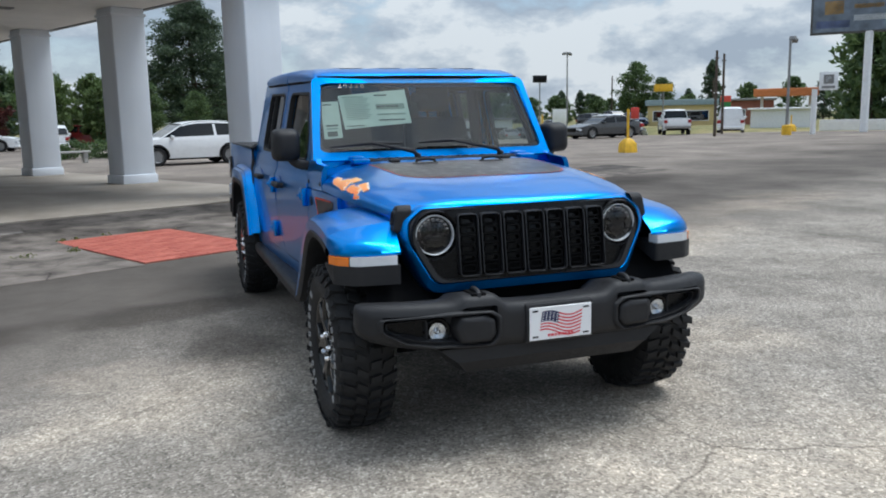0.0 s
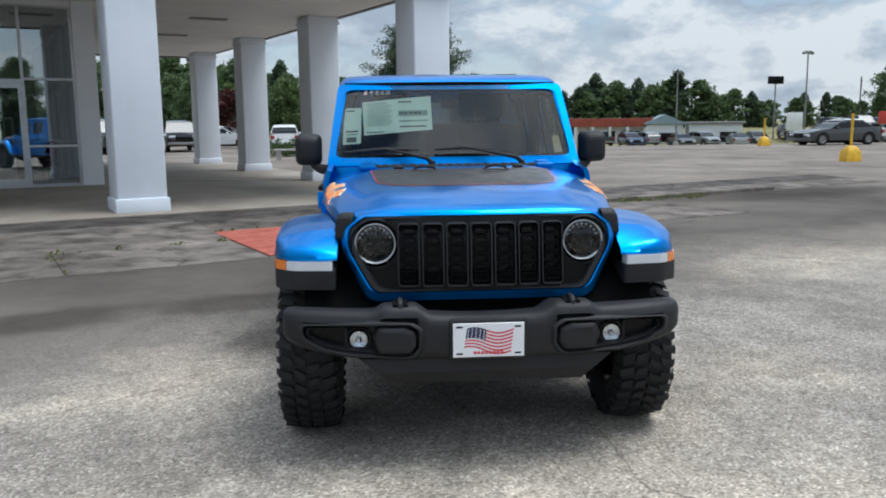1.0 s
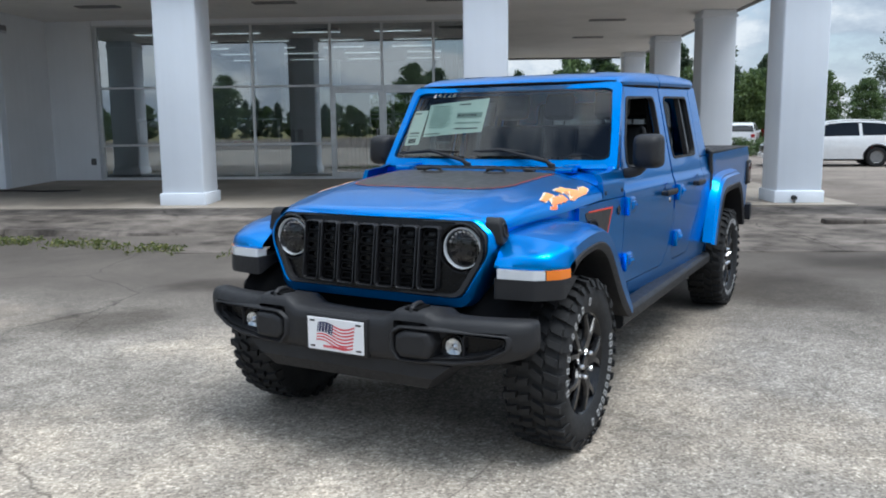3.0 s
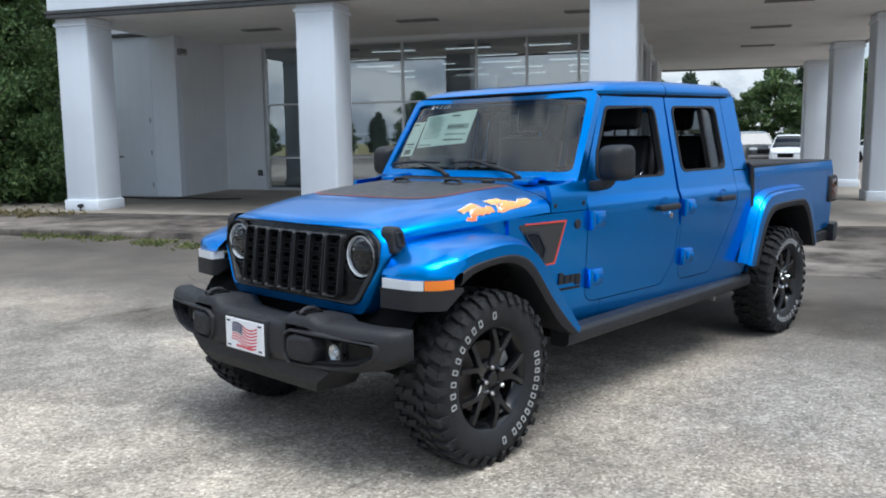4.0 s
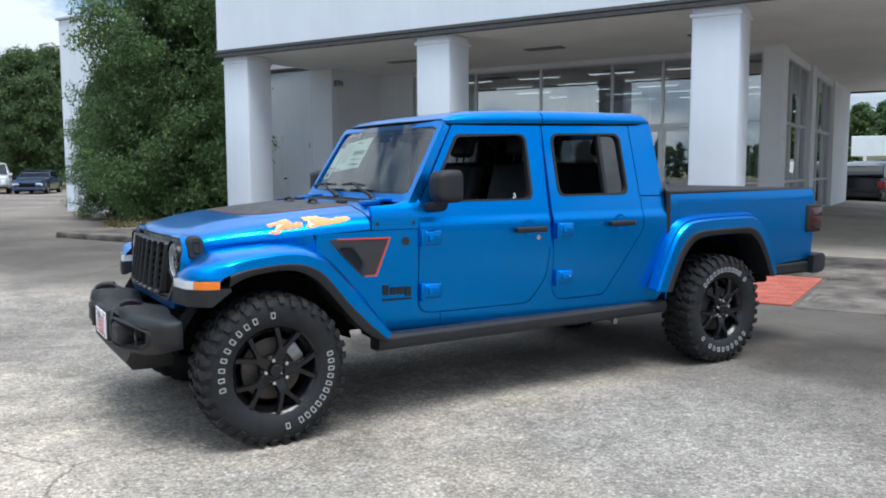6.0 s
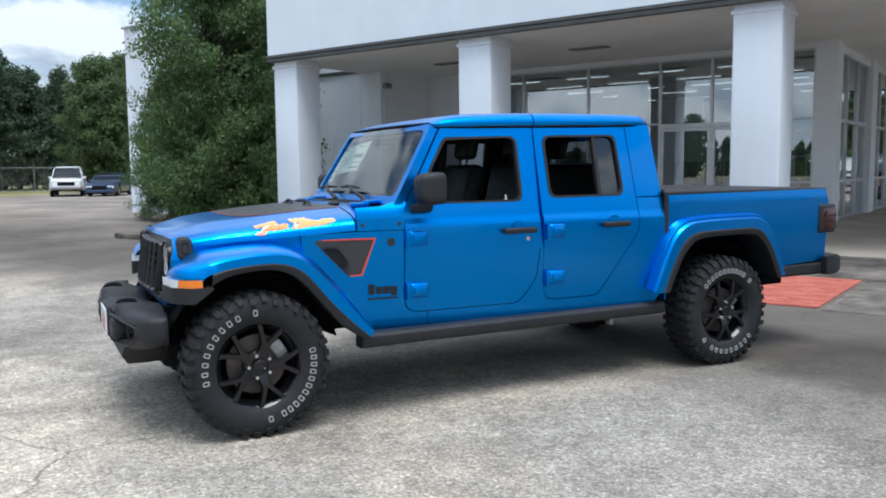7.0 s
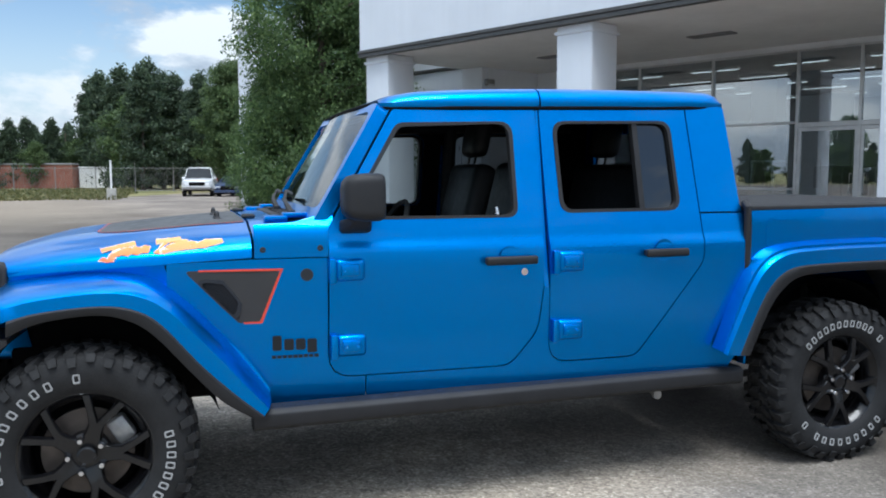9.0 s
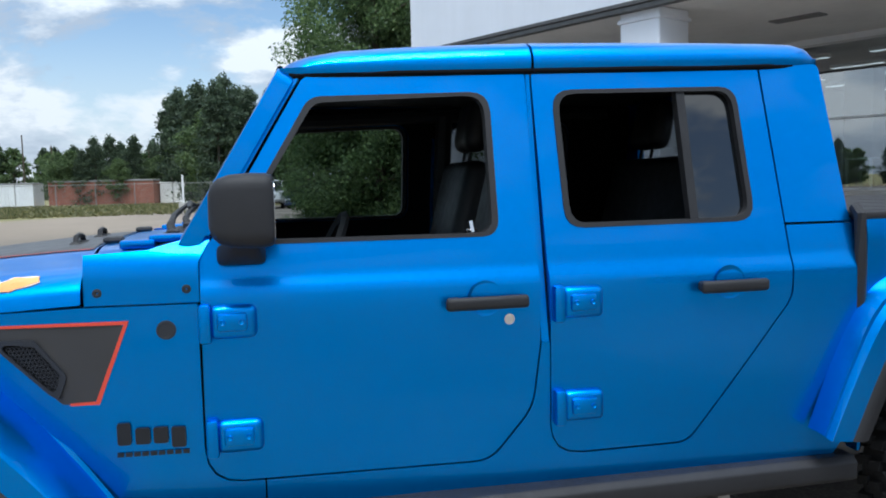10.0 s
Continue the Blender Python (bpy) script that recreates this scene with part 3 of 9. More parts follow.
bm = B()
us = [-14.5, -11.2, -9.1, -7, -5, -3, -1, 0.3, 0.8, 2, 3, 4, 5, 6.35, 6.7]
vs = [-0.42, 0.4, 1.2, 2, 3, 4, 5.42]
loft(bm, [[(u, v, floor_z(u, v)) for u in us] for v in vs])
us2 = [0.5, 0.8, 2, 3, 4, 5, 6.35, 6.7]
loft(bm, [[(u, v, floor_z(u, v)) for u in us2] for v in (5.42, 9, 13, 19.2)])
loft(bm, [[(u, -0.42, 0.03) for u in us], [(u, -0.42, floor_z(u, -0.42)) for u in us]])
loft(bm, [[(6.7, v, 0.0) for v in (-0.42, 5, 12, 19.2)], [(6.7, v, floor_z(6.7, v)) for v in (-0.42, 5, 12, 19.2)]])
tagged(placed(part("floor_porch", bm, SLAB)), "worn tan concrete porch slab", "floor", kind="structure")

# asphalt apron before the porch, ramping down to the lot; low kerb on its far stretch
bm = B()
aus = [-12.6, -12.0, -11, -9, -7.6, -6.6, -5.6, -4.5, -3, -1, 0.86]


def apron_z(u, v):
    k = lerp_table([(-6.4, 1.0), (-3.6, 0.0)], u)
    edge = 0.115 * k + 0.012 * (1 - k)
    return lerp_table([(-3.3, edge), (-0.42, 0.105)], v) if v > -3.3 else edge * max(0.0, 1 - (-3.3 - v) / 1.7 * (1 - k))


loft(bm, [[(u, v, apron_z(u, v)) for u in aus] for v in (-3.3, -2.6, -2.2, -1.4, -0.8, -0.425)])
loft(bm, [[(u, -3.34, 0.0) for u in aus], [(u, -3.3, apron_z(u, -3.3)) for u in aus]])
aus3 = [0.86, 1.7, 2.46, 3.4, 4.5, 6, 8, 10.3, 13, 17]
loft(bm, [[(u, v, 0.012 if v < -2.3 else lerp_table([(-2.2, 0.02), (-0.42, 0.095)], v)) for u in aus3] for v in (-2.38, -2.2, -1.4, -0.8, -0.425)])
tagged(placed(part("apron", bm, APRON)), "old dark asphalt apron in front of the porch", "pavement", kind="structure")
# open joint across the apron
bm = B()
box(bm, -3.5, 0.84, -1.42, -1.395, 0.03, 0.0765, 0.004, 1)
placed(tagged(part("pavement_joint", bm, TRIM_DARK), "dark tar joint across the apron", "pavement joint", kind="structure"))
# the lower strip in squares of concrete, with joints
bm = B()
for u0, u1 in ((-3.4, -1.3), (-1.29, 0.84), (2.5, 4.6), (4.61, 6.7), (6.71, 9.0)):
    box(bm, u0, u1, -4.95, -3.33 if u0 < 0 else -2.4, -0.03, 0.016, 0.006, 1)
placed(tagged(part("pavement_strip", bm, APRON), "grey concrete strip with weedy joints", "pavement", kind="structure"))
# raised kerb running on past the porch
bm = B()
box(bm, 5.4, 13.0, -2.32, -2.12, -0.02, 0.085, 0.025, 2)
placed(tagged(part("kerb", bm, APRON), "low worn concrete kerb beside the lot", "kerb", kind="structure"))
bm = B()
box(bm, -12.6, -6.5, -3.46, -3.3, -0.02, 0.125, 0.03, 2)
placed(tagged(part("kerb", bm, APRON), "low dark kerb along the apron", "kerb", kind="structure"))

# unseen dark strip on the lot's open side, added to darken the pane reflections
bm = B()
loft(bm, [[(x, y, 0.014) for x in (-36, 0, 40, 69)] for y in (-79, -50, -26)])
tagged(part("road", bm, APRON), "dark asphalt road along the lot", "road", kind="structure")

# painted brick ramp patch
brick_bed = B()
box(brick_bed, 0.87, 2.45, -4.87, -2.4, -0.03, 0.012)
bed = placed(tagged(part("brick_patch", brick_bed, MORTAR), "red painted brick patch let into the pavement", "paving", kind="structure"))
brick_meshes = []
for w in (0.197, 0.0945):
    bm = B()
    box(bm, -w / 2, w / 2, -0.046, 0.046, 0, 0.016, 0.004, 1)
    me = bpy.data.meshes.new("brick")
    bm.to_mesh(me)
    bm.free()
    me.materials.append(BRICK)
    brick_meshes.append(me)


def lay_bricks():
    rows = 24
    for j in range(rows):
        v = -4.87 + (j + 0.5) * 2.47 / rows
        n = 8
        for i in range(n + (j % 2)):
            off = 0 if j % 2 == 0 else -0.5
            half = j % 2 == 1 and i in (0, n)
            u = 0.87 + (i + 0.5 + off) * 1.58 / n
            if half:
                u += 0.05 if i == 0 else -0.05
            br = new("brick", brick_meshes[1 if half else 0])
            br.parent = bed
            br.location = (u, v, 0.009 + random.uniform(-0.002, 0.002))
            br.rotation_euler = (random.uniform(-0.01, 0.01), random.uniform(-0.01, 0.01), random.uniform(-0.012, 0.012))


# columns: shaft, plinth, cap moulding
def column(u, v, z0, label, w=0.785):
    t = thing("column", label, "column", BF @ pose(u + w / 2, v + w / 2, z0), group="porch columns", kind="structure")
    h = w / 2
    bm = B()
    box(bm, -h, h, -h, h, 0, 4.12 - z0, 0.035, 3)
    part("shaft", bm, STUCCO, t)
    bm = B()
    q = h + 0.035
    box(bm, -q, q, -q, q, -0.05, 0.21, 0.02, 2)
    part("plinth", bm, STUCCO, t)
    bm = B()
    box(bm, -h - 0.03, h + 0.03, -h - 0.03, h + 0.03, 3.93 - z0, 4.0 - z0, 0.02, 2)
    part("cap", bm, STUCCO, t)
    return t


COLS = [(-11.01, 0, 0.14), (-5.51, 0, 0.14), (0, 0, 0.14), (5.46, 0, 0.116), (5.42, 5.28, 0.116), (5.42, 10.85, 0.116), (5.42, 16.43, 0.116)]
for u, v, z in COLS:
    column(u, v, z, "square white stucco porch column with plinth and cap")
# small floodlight at the foot of two columns
for u, v, z in ((-10.6, -0.09, 0.14), (5.75, -0.09, 0.116)):
    t = thing("spotlight", "small black ground spotlight beside a column base", "lamp", BF @ pose(u, v, z), group="ground spotlights")
    bm = B()
    tube(bm, [(0, 0, -0.01), (0, 0, 0.06)], 0.012)
    part("stake", bm, BLACK_PLASTIC, t)
    bm = B()
    lathe(bm, [(-0.06, 0.0), (-0.06, 0.03), (0.02, 0.045), (0.05, 0.045), (0.05, 0.0)], 14, "Y", (0, 0, 0.09))
    part("head", bm, BLACK_PLASTIC, t)

# soffit, fascia, parapet
bm = B()
box(bm, -11.06, 6.28, -0.02, 5.45, 4.12, 4.3)
box(bm, 0.45, 6.28, 5.45, 18.6, 4.12, 4.3)
tagged(placed(part("ceiling", bm, SOFFIT)), "grey plaster porch soffit", "ceiling", kind="structure")
wall = thing("wall_parapet", "tall white stucco parapet over the porch", "wall", BF, kind="structure")
bm = B()
box(bm, -11.08, 6.32, -0.12, 0.0, 4.24, 7.2, 0.01, 1)
part("front_face", bm, STUCCO, wall)
bm = B()
box(bm, 6.2, 6.33, 0.0, 18.7, 4.24, 7.2, 0.01, 1)
part("end_face", bm, STUCCO, wall)
bm = B()
box(bm, -11.08, -10.96, 0.0, 1.6, 4.24, 7.2, 0.01, 1)
part("return_face", bm, STUCCO, wall)
bm = B()
box(bm, -11.12, 6.37, -0.17, 0.0, 4.17, 4.237, 0.008, 1)
box(bm, -11.10, 6.35, -0.145, 0.0, 4.085, 4.165, 0.006, 1)
part("drip_edge", bm, TRIM_DARK, wall, "dark metal drip edge")
bm = B()
box(bm, 6.21, 6.36, 0.0, 18.7, 4.10, 4.237, 0.008, 1)
box(bm, 0.45, 6.36, 18.6, 18.75, 4.06, 4.6, 0.008, 1)
part("drip_edge", bm, TRIM_DARK, wall, "dark metal drip edge")
bm = B()
box(bm, -11.08, 6.3, 0.0, 18.6, 7.0, 7.06)
part("roof", bm, GREY_PAINT, wall)


def soffit_vent(u, v, lu=0.9, lv=0.3):
    t = thing("ceiling_vent", "grey slatted vent set in the soffit", "vent", BF @ pose(u, v, 4.12), group="soffit vents")
    bm = B()
    o = [(-lu / 2, -lv / 2), (lu / 2, -lv / 2), (lu / 2, lv / 2), (-lu / 2, lv / 2)]
    i = [(a * 0.92, b * 0.8) for a, b in o]
    ring_prism(bm, o, i, lambda a, b, d: (a, b, d), -0.022, 0.0)
    part("frame", bm, GREY_PAINT, t)
    for k in range(6):
        bm = B()
        y = -lv * 0.4 + lv * 0.8 * (k + 0.5) / 6
        box(bm, -lu * 0.46, lu * 0.46, y - 0.017, y + 0.012, -0.016, -0.004)
        part("slat", bm, GREY_PAINT, t)


for u, v in ((-4.05, 2.95), (-7.9, 3.05), (3.45, 3.0), (3.45, 6.9), (3.45, 11.0), (-0.4, 2.95)):
    soffit_vent(u, v)

# ---- showroom front ----
V0 = 5.39
wallf = thing("wall_front", "glazed showroom front with grey stucco pier", "wall", BF, kind="structure")
bm = B()
box(bm, 0.14, 0.57, V0 - 0.1, V0 + 0.5, 0.1, 4.14, 0.01, 1)
part("pier", bm, GREY_WALL, wallf)
bm = B()
box(bm, -9.2, 0.14, V0 - 0.02, V0 + 0.15, 4.0, 4.14)
part("head", bm, GREY_WALL, wallf)
bm = B()
box(bm, -9.2, 0.14, V0 - 0.05, V0 + 0.12, 0.1, 0.27, 0.006, 1)
part("sill", bm, GREY_WALL, wallf)


def frame_bar(bm, u0, u1, z0, z1, v=V0, d=0.05):
    box(bm, u0, u1, v - d, v + d, z0, z1, 0.004, 1)


MULL = [-9.10, -7.17, -5.27, -3.36, -2.11, -0.87, 0.12]
win_no = 0
for a, b in zip(MULL, MULL[1:]):
    win_no += 1
    t = thing("window_%d" % win_no, "tall aluminium framed showroom window bay reflecting sky", "window", BF, kind="structure")
    door_bay = a in (-3.36, -2.11)
    bm = B()
    frame_bar(bm, a - 0.03, a + 0.03, 0.27, 4.0)
    if b == 0.12:
        frame_bar(bm, b - 0.03, b + 0.02, 0.27, 4.0)
    part("mullion", bm, ALU, t)
    rails = [(0.27, 0.32), (3.96, 4.0)] + ([(2.40, 2.50)] if door_bay else [(1.09, 1.14), (2.48, 2.53)])
    if door_bay:
        rails = rails[1:]
    for z0, z1 in rails:
        bm = B()
        frame_bar(bm, a + 0.03, b - 0.03, z0, z1)
        part("rail", bm, ALU, t)
    zs = [2.50, 3.96] if door_bay else [0.32, 1.09, 1.14, 2.48, 2.53, 3.96]
    for z0, z1 in zip(zs[::2], zs[1::2]):
        bm = B()
        box(bm, a + 0.03, b - 0.03, V0 - 0.006, V0 + 0.006, z0, z1)
        part("pane", bm, SHOP_GLASS, t, shadow=False)
for k, (a, b) in enumerate(((-3.33, -2.125), (-2.095, -0.90))):
    t = thing("door_%d" % (k + 1), "closed glass entrance door in an aluminium frame", "door", BF, kind="structure")
    bm = B()
    o = [(a, 0.275), (b, 0.275), (b, 2.395), (a, 2.395)]
    i = [(a + 0.07, 0.42), (b - 0.07, 0.42), (b - 0.07, 2.32), (a + 0.07, 2.32)]
    ring_prism(bm, o, i, lambda p, q, d: (p, V0 + d, q), -0.03, 0.03)
    part("frame", bm, ALU, t)
    bm = B()
    box(bm, a + 0.07, b - 0.07, V0 - 0.005, V0 + 0.005, 0.42, 2.32)
    part("pane", bm, SHOP_GLASS, t, shadow=False)
    bm = B()
    hx = b - 0.12 if k == 0 else a + 0.12
    tube(bm, [(hx, V0 - 0.03, 1.05), (hx, V0 - 0.09, 1.07), (hx, V0 - 0.09, 1.43), (hx, V0 - 0.03, 1.45)], 0.014)
    part("pull_handle", bm, ALU, t)

# side block beside the glazing, set back under the porch, with a flush steel door
VB = 3.2
wallb = thing("wall_side_block", "white stucco block beside the showroom glazing", "wall", BF, kind="structure")
bm = B()
box(bm, -18.0, -11.07, VB, VB + 0.24, 0.0, 4.13, 0.012, 1)
part("low_face", bm, STUCCO, wallb)
bm = B()
box(bm, -11.066, -10.36, VB, VB + 0.24, 0.0, 4.118, 0.012, 1)
part("front_face", bm, STUCCO, wallb)
bm = B()
box(bm, -10.60, -10.36, VB + 0.241, V0 + 0.10, 0.0, 4.118)
part("return_face", bm, GREY_WALL, wallb)
bm = B()
box(bm, -10.358, -9.21, V0 - 0.02, V0 + 0.15, 0.0, 4.118)
part("back_face", bm, GREY_WALL, wallb)
bm = B()
box(bm, -18.1, -11.09, VB - 0.07, VB + 0.32, 4.132, 4.215, 0.01, 1)
part("cap", bm, TRIM_DARK, wallb, "dark metal cap")
bm = B()
box(bm, -10.358, -10.25, VB + 0.08, VB + 0.36, 3.66, 3.82, 0.02, 2)
wl_lamp = part("wall_lamp", bm, GREY_PAINT, wallb)
bm = B()
box(bm, -10.27, -10.235, VB + 0.12, VB + 0.32, 3.64, 3.70, 0.01, 1)
part("lamp_lens", bm, WHITE_LENS, wl_lamp)
t = thing("door_3", "plain white flush steel service door, closed", "door", BF, kind="structure")
bm = B()
o = [(-12.20, 0.20), (-11.08, 0.20), (-11.08, 2.44), (-12.20, 2.44)]
i = [(-12.14, 0.20), (-11.14, 0.20), (-11.14, 2.38), (-12.14, 2.38)]
ring_prism(bm, o, i, lambda p, q, d: (p, d, q), VB - 0.022, VB + 0.01)
part("door_frame", bm, STUCCO, t)
bm = B()
box(bm, -12.132, -11.148, VB - 0.012, VB + 0.01, 0.22, 2.372, 0.003, 1)
part("leaf", bm, STUCCO, t)
bm = B()
tube(bm, [(-12.06, VB - 0.01, 1.2), (-12.06, VB - 0.07, 1.2), (-11.94, VB - 0.07, 1.2)], 0.013)
lathe(bm, [(0.0, 0.03), (0.012, 0.03), (0.014, 0.0)], 12, "Y", (-12.06, VB - 0.026, 1.2))
part("door_handle", bm, TRIM_DARK, t)
for z in (0.5, 1.3, 2.1):
    bm = B()
    tube(bm, [(-11.143, VB - 0.024, z - 0.06), (-11.143, VB - 0.024, z + 0.06)], 0.013)
    part("hinge", bm, GREY_PAINT, t)
# outlet box on the wall beside the glazing
t = thing("wall_socket", "small dark outlet box on the recess wall", "outlet", BF @ pose(-9.36, V0 - 0.02, 0.72), kind="")
bm = B()
box(bm, -0.06, 0.06, -0.05, 0.005, -0.08, 0.08, 0.01, 1)
part("cover", bm, TRIM_DARK, t)
# hose lying on the porch by the block
bm = B()
tube(bm, [bfp(-12.0 + 0.24 * k, 2.6 + 0.10 * math.sin(k * 0.9), floor_z(-9, 2.6) + 0.02) for k in range(16)], 0.016)
tagged(part("hose", bm, RUBBER), "thin dark hose lying on the porch slab", "hose")

# ---- side glazing along the drive-through ----
walls = thing("wall_drive_through", "showroom side wall with tall glazing", "wall", BF, kind="structure")
for v0, v1 in ((9.6, 10.3), (14.2, 18.4)):
    bm = B()
    box(bm, 0.3, 0.57, v0, v1, 0.1, 4.14, 0.01, 1)
    part("pier", bm, GREY_WALL, walls)
bm = B()
box(bm, 0.3, 0.5, 5.9, 18.4, 3.95, 4.14)
part("head", bm, GREY_WALL, walls)
for a, b in ((5.89, 9.6), (10.3, 14.2)):
    win_no += 1
    t = thing("window_%d" % win_no, "tall aluminium framed glazing beside the drive-through", "window", BF, kind="structure")
    n = 3
    for k in range(n + 1):
        v = a + (b - a) * k / n
        bm = B()
        box(bm, 0.36, 0.46, v - 0.03, v + 0.03, 0.2, 3.95, 0.004, 1)
        part("mullion", bm, ALU, t)
        if k < n:
            v2 = a + (b - a) * (k + 1) / n
            for z0, z1 in ((0.2, 0.3), (1.09, 1.15), (2.45, 2.53)):
                bm = B()
                box(bm, 0.37, 0.45, v + 0.03, v2 - 0.03, z0, z1)
                part("rail", bm, ALU, t)
            bm = B()
            box(bm, 0.40, 0.412, v + 0.03, v2 - 0.03, 0.3, 3.95)
            part("pane", bm, SHOP_GLASS, t, shadow=False)

# ---- showroom inside ----
bm = B()
box(bm, -9.1, 0.35, V0 + 0.1, 18.0, 0.18, 0.262)
tagged(placed(part("floor_showroom", bm, plain("showroom_tiles", (0.32, 0.30, 0.28), 0.25, vary=0.15, scale=0.7))), "glossy grey showroom floor", "floor", kind="structure")
bm = B()
box(bm, -9.1, 0.35, V0 + 0.1, 18.0, 4.02, 4.12)
tagged(placed(part("ceiling_showroom", bm, plain("grey_ceiling_tiles", (0.24, 0.24, 0.24), 0.9, vary=0.2, scale=1.5))), "grey tiled showroom ceiling", "ceiling", kind="structure")
INNER_WALL = plain("pale_inner_wall", (0.50, 0.52, 0.54), 0.8, vary=0.1, scale=1.0)
back = thing("wall_showroom_back", "inner showroom wall with a daylit window band", "wall", BF, kind="structure")
for u0, u1, z0, z1 in ((-9.1, -4.2, 0.2, 4.05), (-4.2, 0.35, 0.2, 0.75), (-4.2, 0.35, 2.75, 4.05), (-0.1, 0.35, 0.75, 2.75)):
    bm = B()
    box(bm, u0, u1, 17.8, 18.0, z0, z1)
    part("wall_panel", bm, INNER_WALL, back)
for u in (-3.3, -2.4, -1.5, -0.7):
    bm = B()
    box(bm, u - 0.06, u + 0.06, 17.84, 17.96, 0.75, 2.75)
    part("mullion", bm, ALU, back)
bm = B()
box(bm, -4.2, -0.1, 17.83, 17.97, 1.95, 2.03)
part("transom", bm, ALU, back)
for nm, dims, mt in (("wall_showroom_left", (-9.3, -9.1, 5.4, 18.0, 0.2, 4.05), INNER_WALL),):
    bm = B()
    box(bm, *dims)
    tagged(placed(part(nm, bm, mt)), "plain inner showroom wall", "wall", kind="structure")
STRIP = glow("fluorescent_strip", (1.0, 0.98, 0.94), 1.1)
strip = thing("ceiling_light", "white fluorescent strip light on the showroom ceiling", "ceiling light", BF @ pose(-8.2, 7.0, 4.02), group="showroom strip lights")
bm = B()
box(bm, -0.62, 0.62, -0.09, 0.09, -0.07, 0.0, 0.01, 1)
part("housing", bm, WHITE_PAINT, strip)
bm = B()
box(bm, -0.6, 0.6, -0.07, 0.07, -0.082, -0.0705)
part("diffuser", bm, STRIP, strip)
for v in (7.0, 9.0, 11.0, 13.0, 15.5):
    for u in (-8.2, -6.1, -4.0, -1.9):
        if (u, v) != (-8.2, 7.0):
            copy_thing(strip, BF @ pose(u + (0.3 if v in (9.0, 13.0) else 0), v, 4.02))
# inner partitions and piers that show through the glass
for nm, dims, mt, lab in (("partition", (-8.6, -7.2, 11.6, 11.75, 0.26, 3.0), GREY_WALL, "pale inner partition wall"),
                          ("partition", (-5.4, -4.0, 10.2, 10.35, 0.26, 3.5), GREY_WALL, "pale inner partition wall"),
                          ("inner_pier", (-6.3, -5.6, 9.4, 10.0, 0.26, 4.02), GREY_PAINT, "dark square inner pier"),
                          ("inner_pier", (-1.0, -0.5, 11.0, 11.5, 0.26, 4.02), GREY_PAINT, "dark square inner pier")):
    bm = B()
    box(bm, *dims, 0.01, 1)
    tagged(placed(part(nm, bm, mt)), lab, "wall", kind="structure")


def desk(u, v):
    t = thing("desk", "plain grey office desk with panel legs", "desk", BF @ pose(u, v, 0.262), group="showroom desks")
    bm = B()
    box(bm, -0.8, 0.8, -0.38, 0.38, 0.72, 0.76, 0.006, 1)
    part("desktop", bm, WHITE_PAINT, t)
    for x in (-0.76, 0.72):
        bm = B()
        box(bm, x, x + 0.04, -0.35, 0.35, 0.0, 0.72)
        part("side_panel", bm, GREY_PAINT, t)
    bm = B()
    box(bm, -0.72, 0.72, 0.28, 0.3, 0.2, 0.72)
    part("front_panel", bm, GREY_PAINT, t)
    bm = B()
    box(bm, -0.28, 0.28, -0.03, 0.0, 0.86, 1.2, 0.01, 1)
    box(bm, -0.03, 0.03, -0.01, 0.02, 0.76, 0.9)
    tagged(part("monitor", bm, BLACK_GLOSS), "black monitor standing on a desk", "monitor").matrix_world = t.matrix_world.copy()


for u, v in ((-8.0, 7.6), (-5.0, 8.2), (-3.2, 12.5), (-7.2, 12.0)):
    desk(u, v)


def cubicle(u, v):
    t = thing("low_partition", "low half-glazed office partition", "partition", BF @ pose(u, v, 0.262), group="low partitions")
    bm = B()
    box(bm, -1.1, 1.1, -0.03, 0.03, 0.0, 0.85, 0.005, 1)
    part("panel", bm, GREY_WALL, t)
    for x in (-1.08, 0.0, 1.08):
        bm = B()
        box(bm, x - 0.025, x + 0.025, -0.025, 0.025, 0.85, 1.45)
        part("post", bm, ALU, t)
    bm = B()
    box(bm, -1.1, 1.1, -0.025, 0.025, 1.45, 1.5)
    part("top_rail", bm, ALU, t)


for u, v in ((-7.7, 6.8), (-4.7, 7.3), (-2.0, 9.4), (-6.2, 7.1)):
    cubicle(u, v)
# row of grey cabinets and maroon chairs inside the entrance
CAB_GREY = plain("cabinet_grey", (0.20, 0.21, 0.22), 0.5, vary=0.15)
MAROON = plain("maroon_fabric", (0.16, 0.02, 0.05), 0.8, vary=0.2)
cab = thing("filing_cabinet", "tall grey metal cabinet inside the showroom", "cabinet", BF @ pose(-3.55, 7.6, 0.262), group="row of cabinets")
bm = B()
box(bm, -0.22, 0.22, -0.24, 0.24, 0.0, 1.35, 0.012, 1)
part("body", bm, CAB_GREY, cab)
for k in range(4):
    bm = B()
    box(bm, -0.20, 0.20, -0.252, -0.24, 0.05 + 0.32 * k, 0.34 + 0.32 * k, 0.005, 1)
    part("drawer_front", bm, CAB_GREY, cab)
for k in range(1, 7):
    copy_thing(cab, BF @ pose(-3.55 + 0.03 * k, 7.6 + 0.52 * k, 0.262))
chair = thing("armchair", "maroon upholstered chair inside the showroom", "chair", BF @ pose(-0.55, 6.3, 0.262, 0, 0, 30), group="showroom chairs")
bm = B()
box(bm, -0.26, 0.26, -0.26, 0.24, 0.38, 0.48, 0.04, 2)
part("seat", bm, MAROON, chair)
bm = B()
box(bm, -0.25, 0.25, 0.19, 0.27, 0.50, 0.92, 0.035, 2)
part("backrest", bm, MAROON, chair)
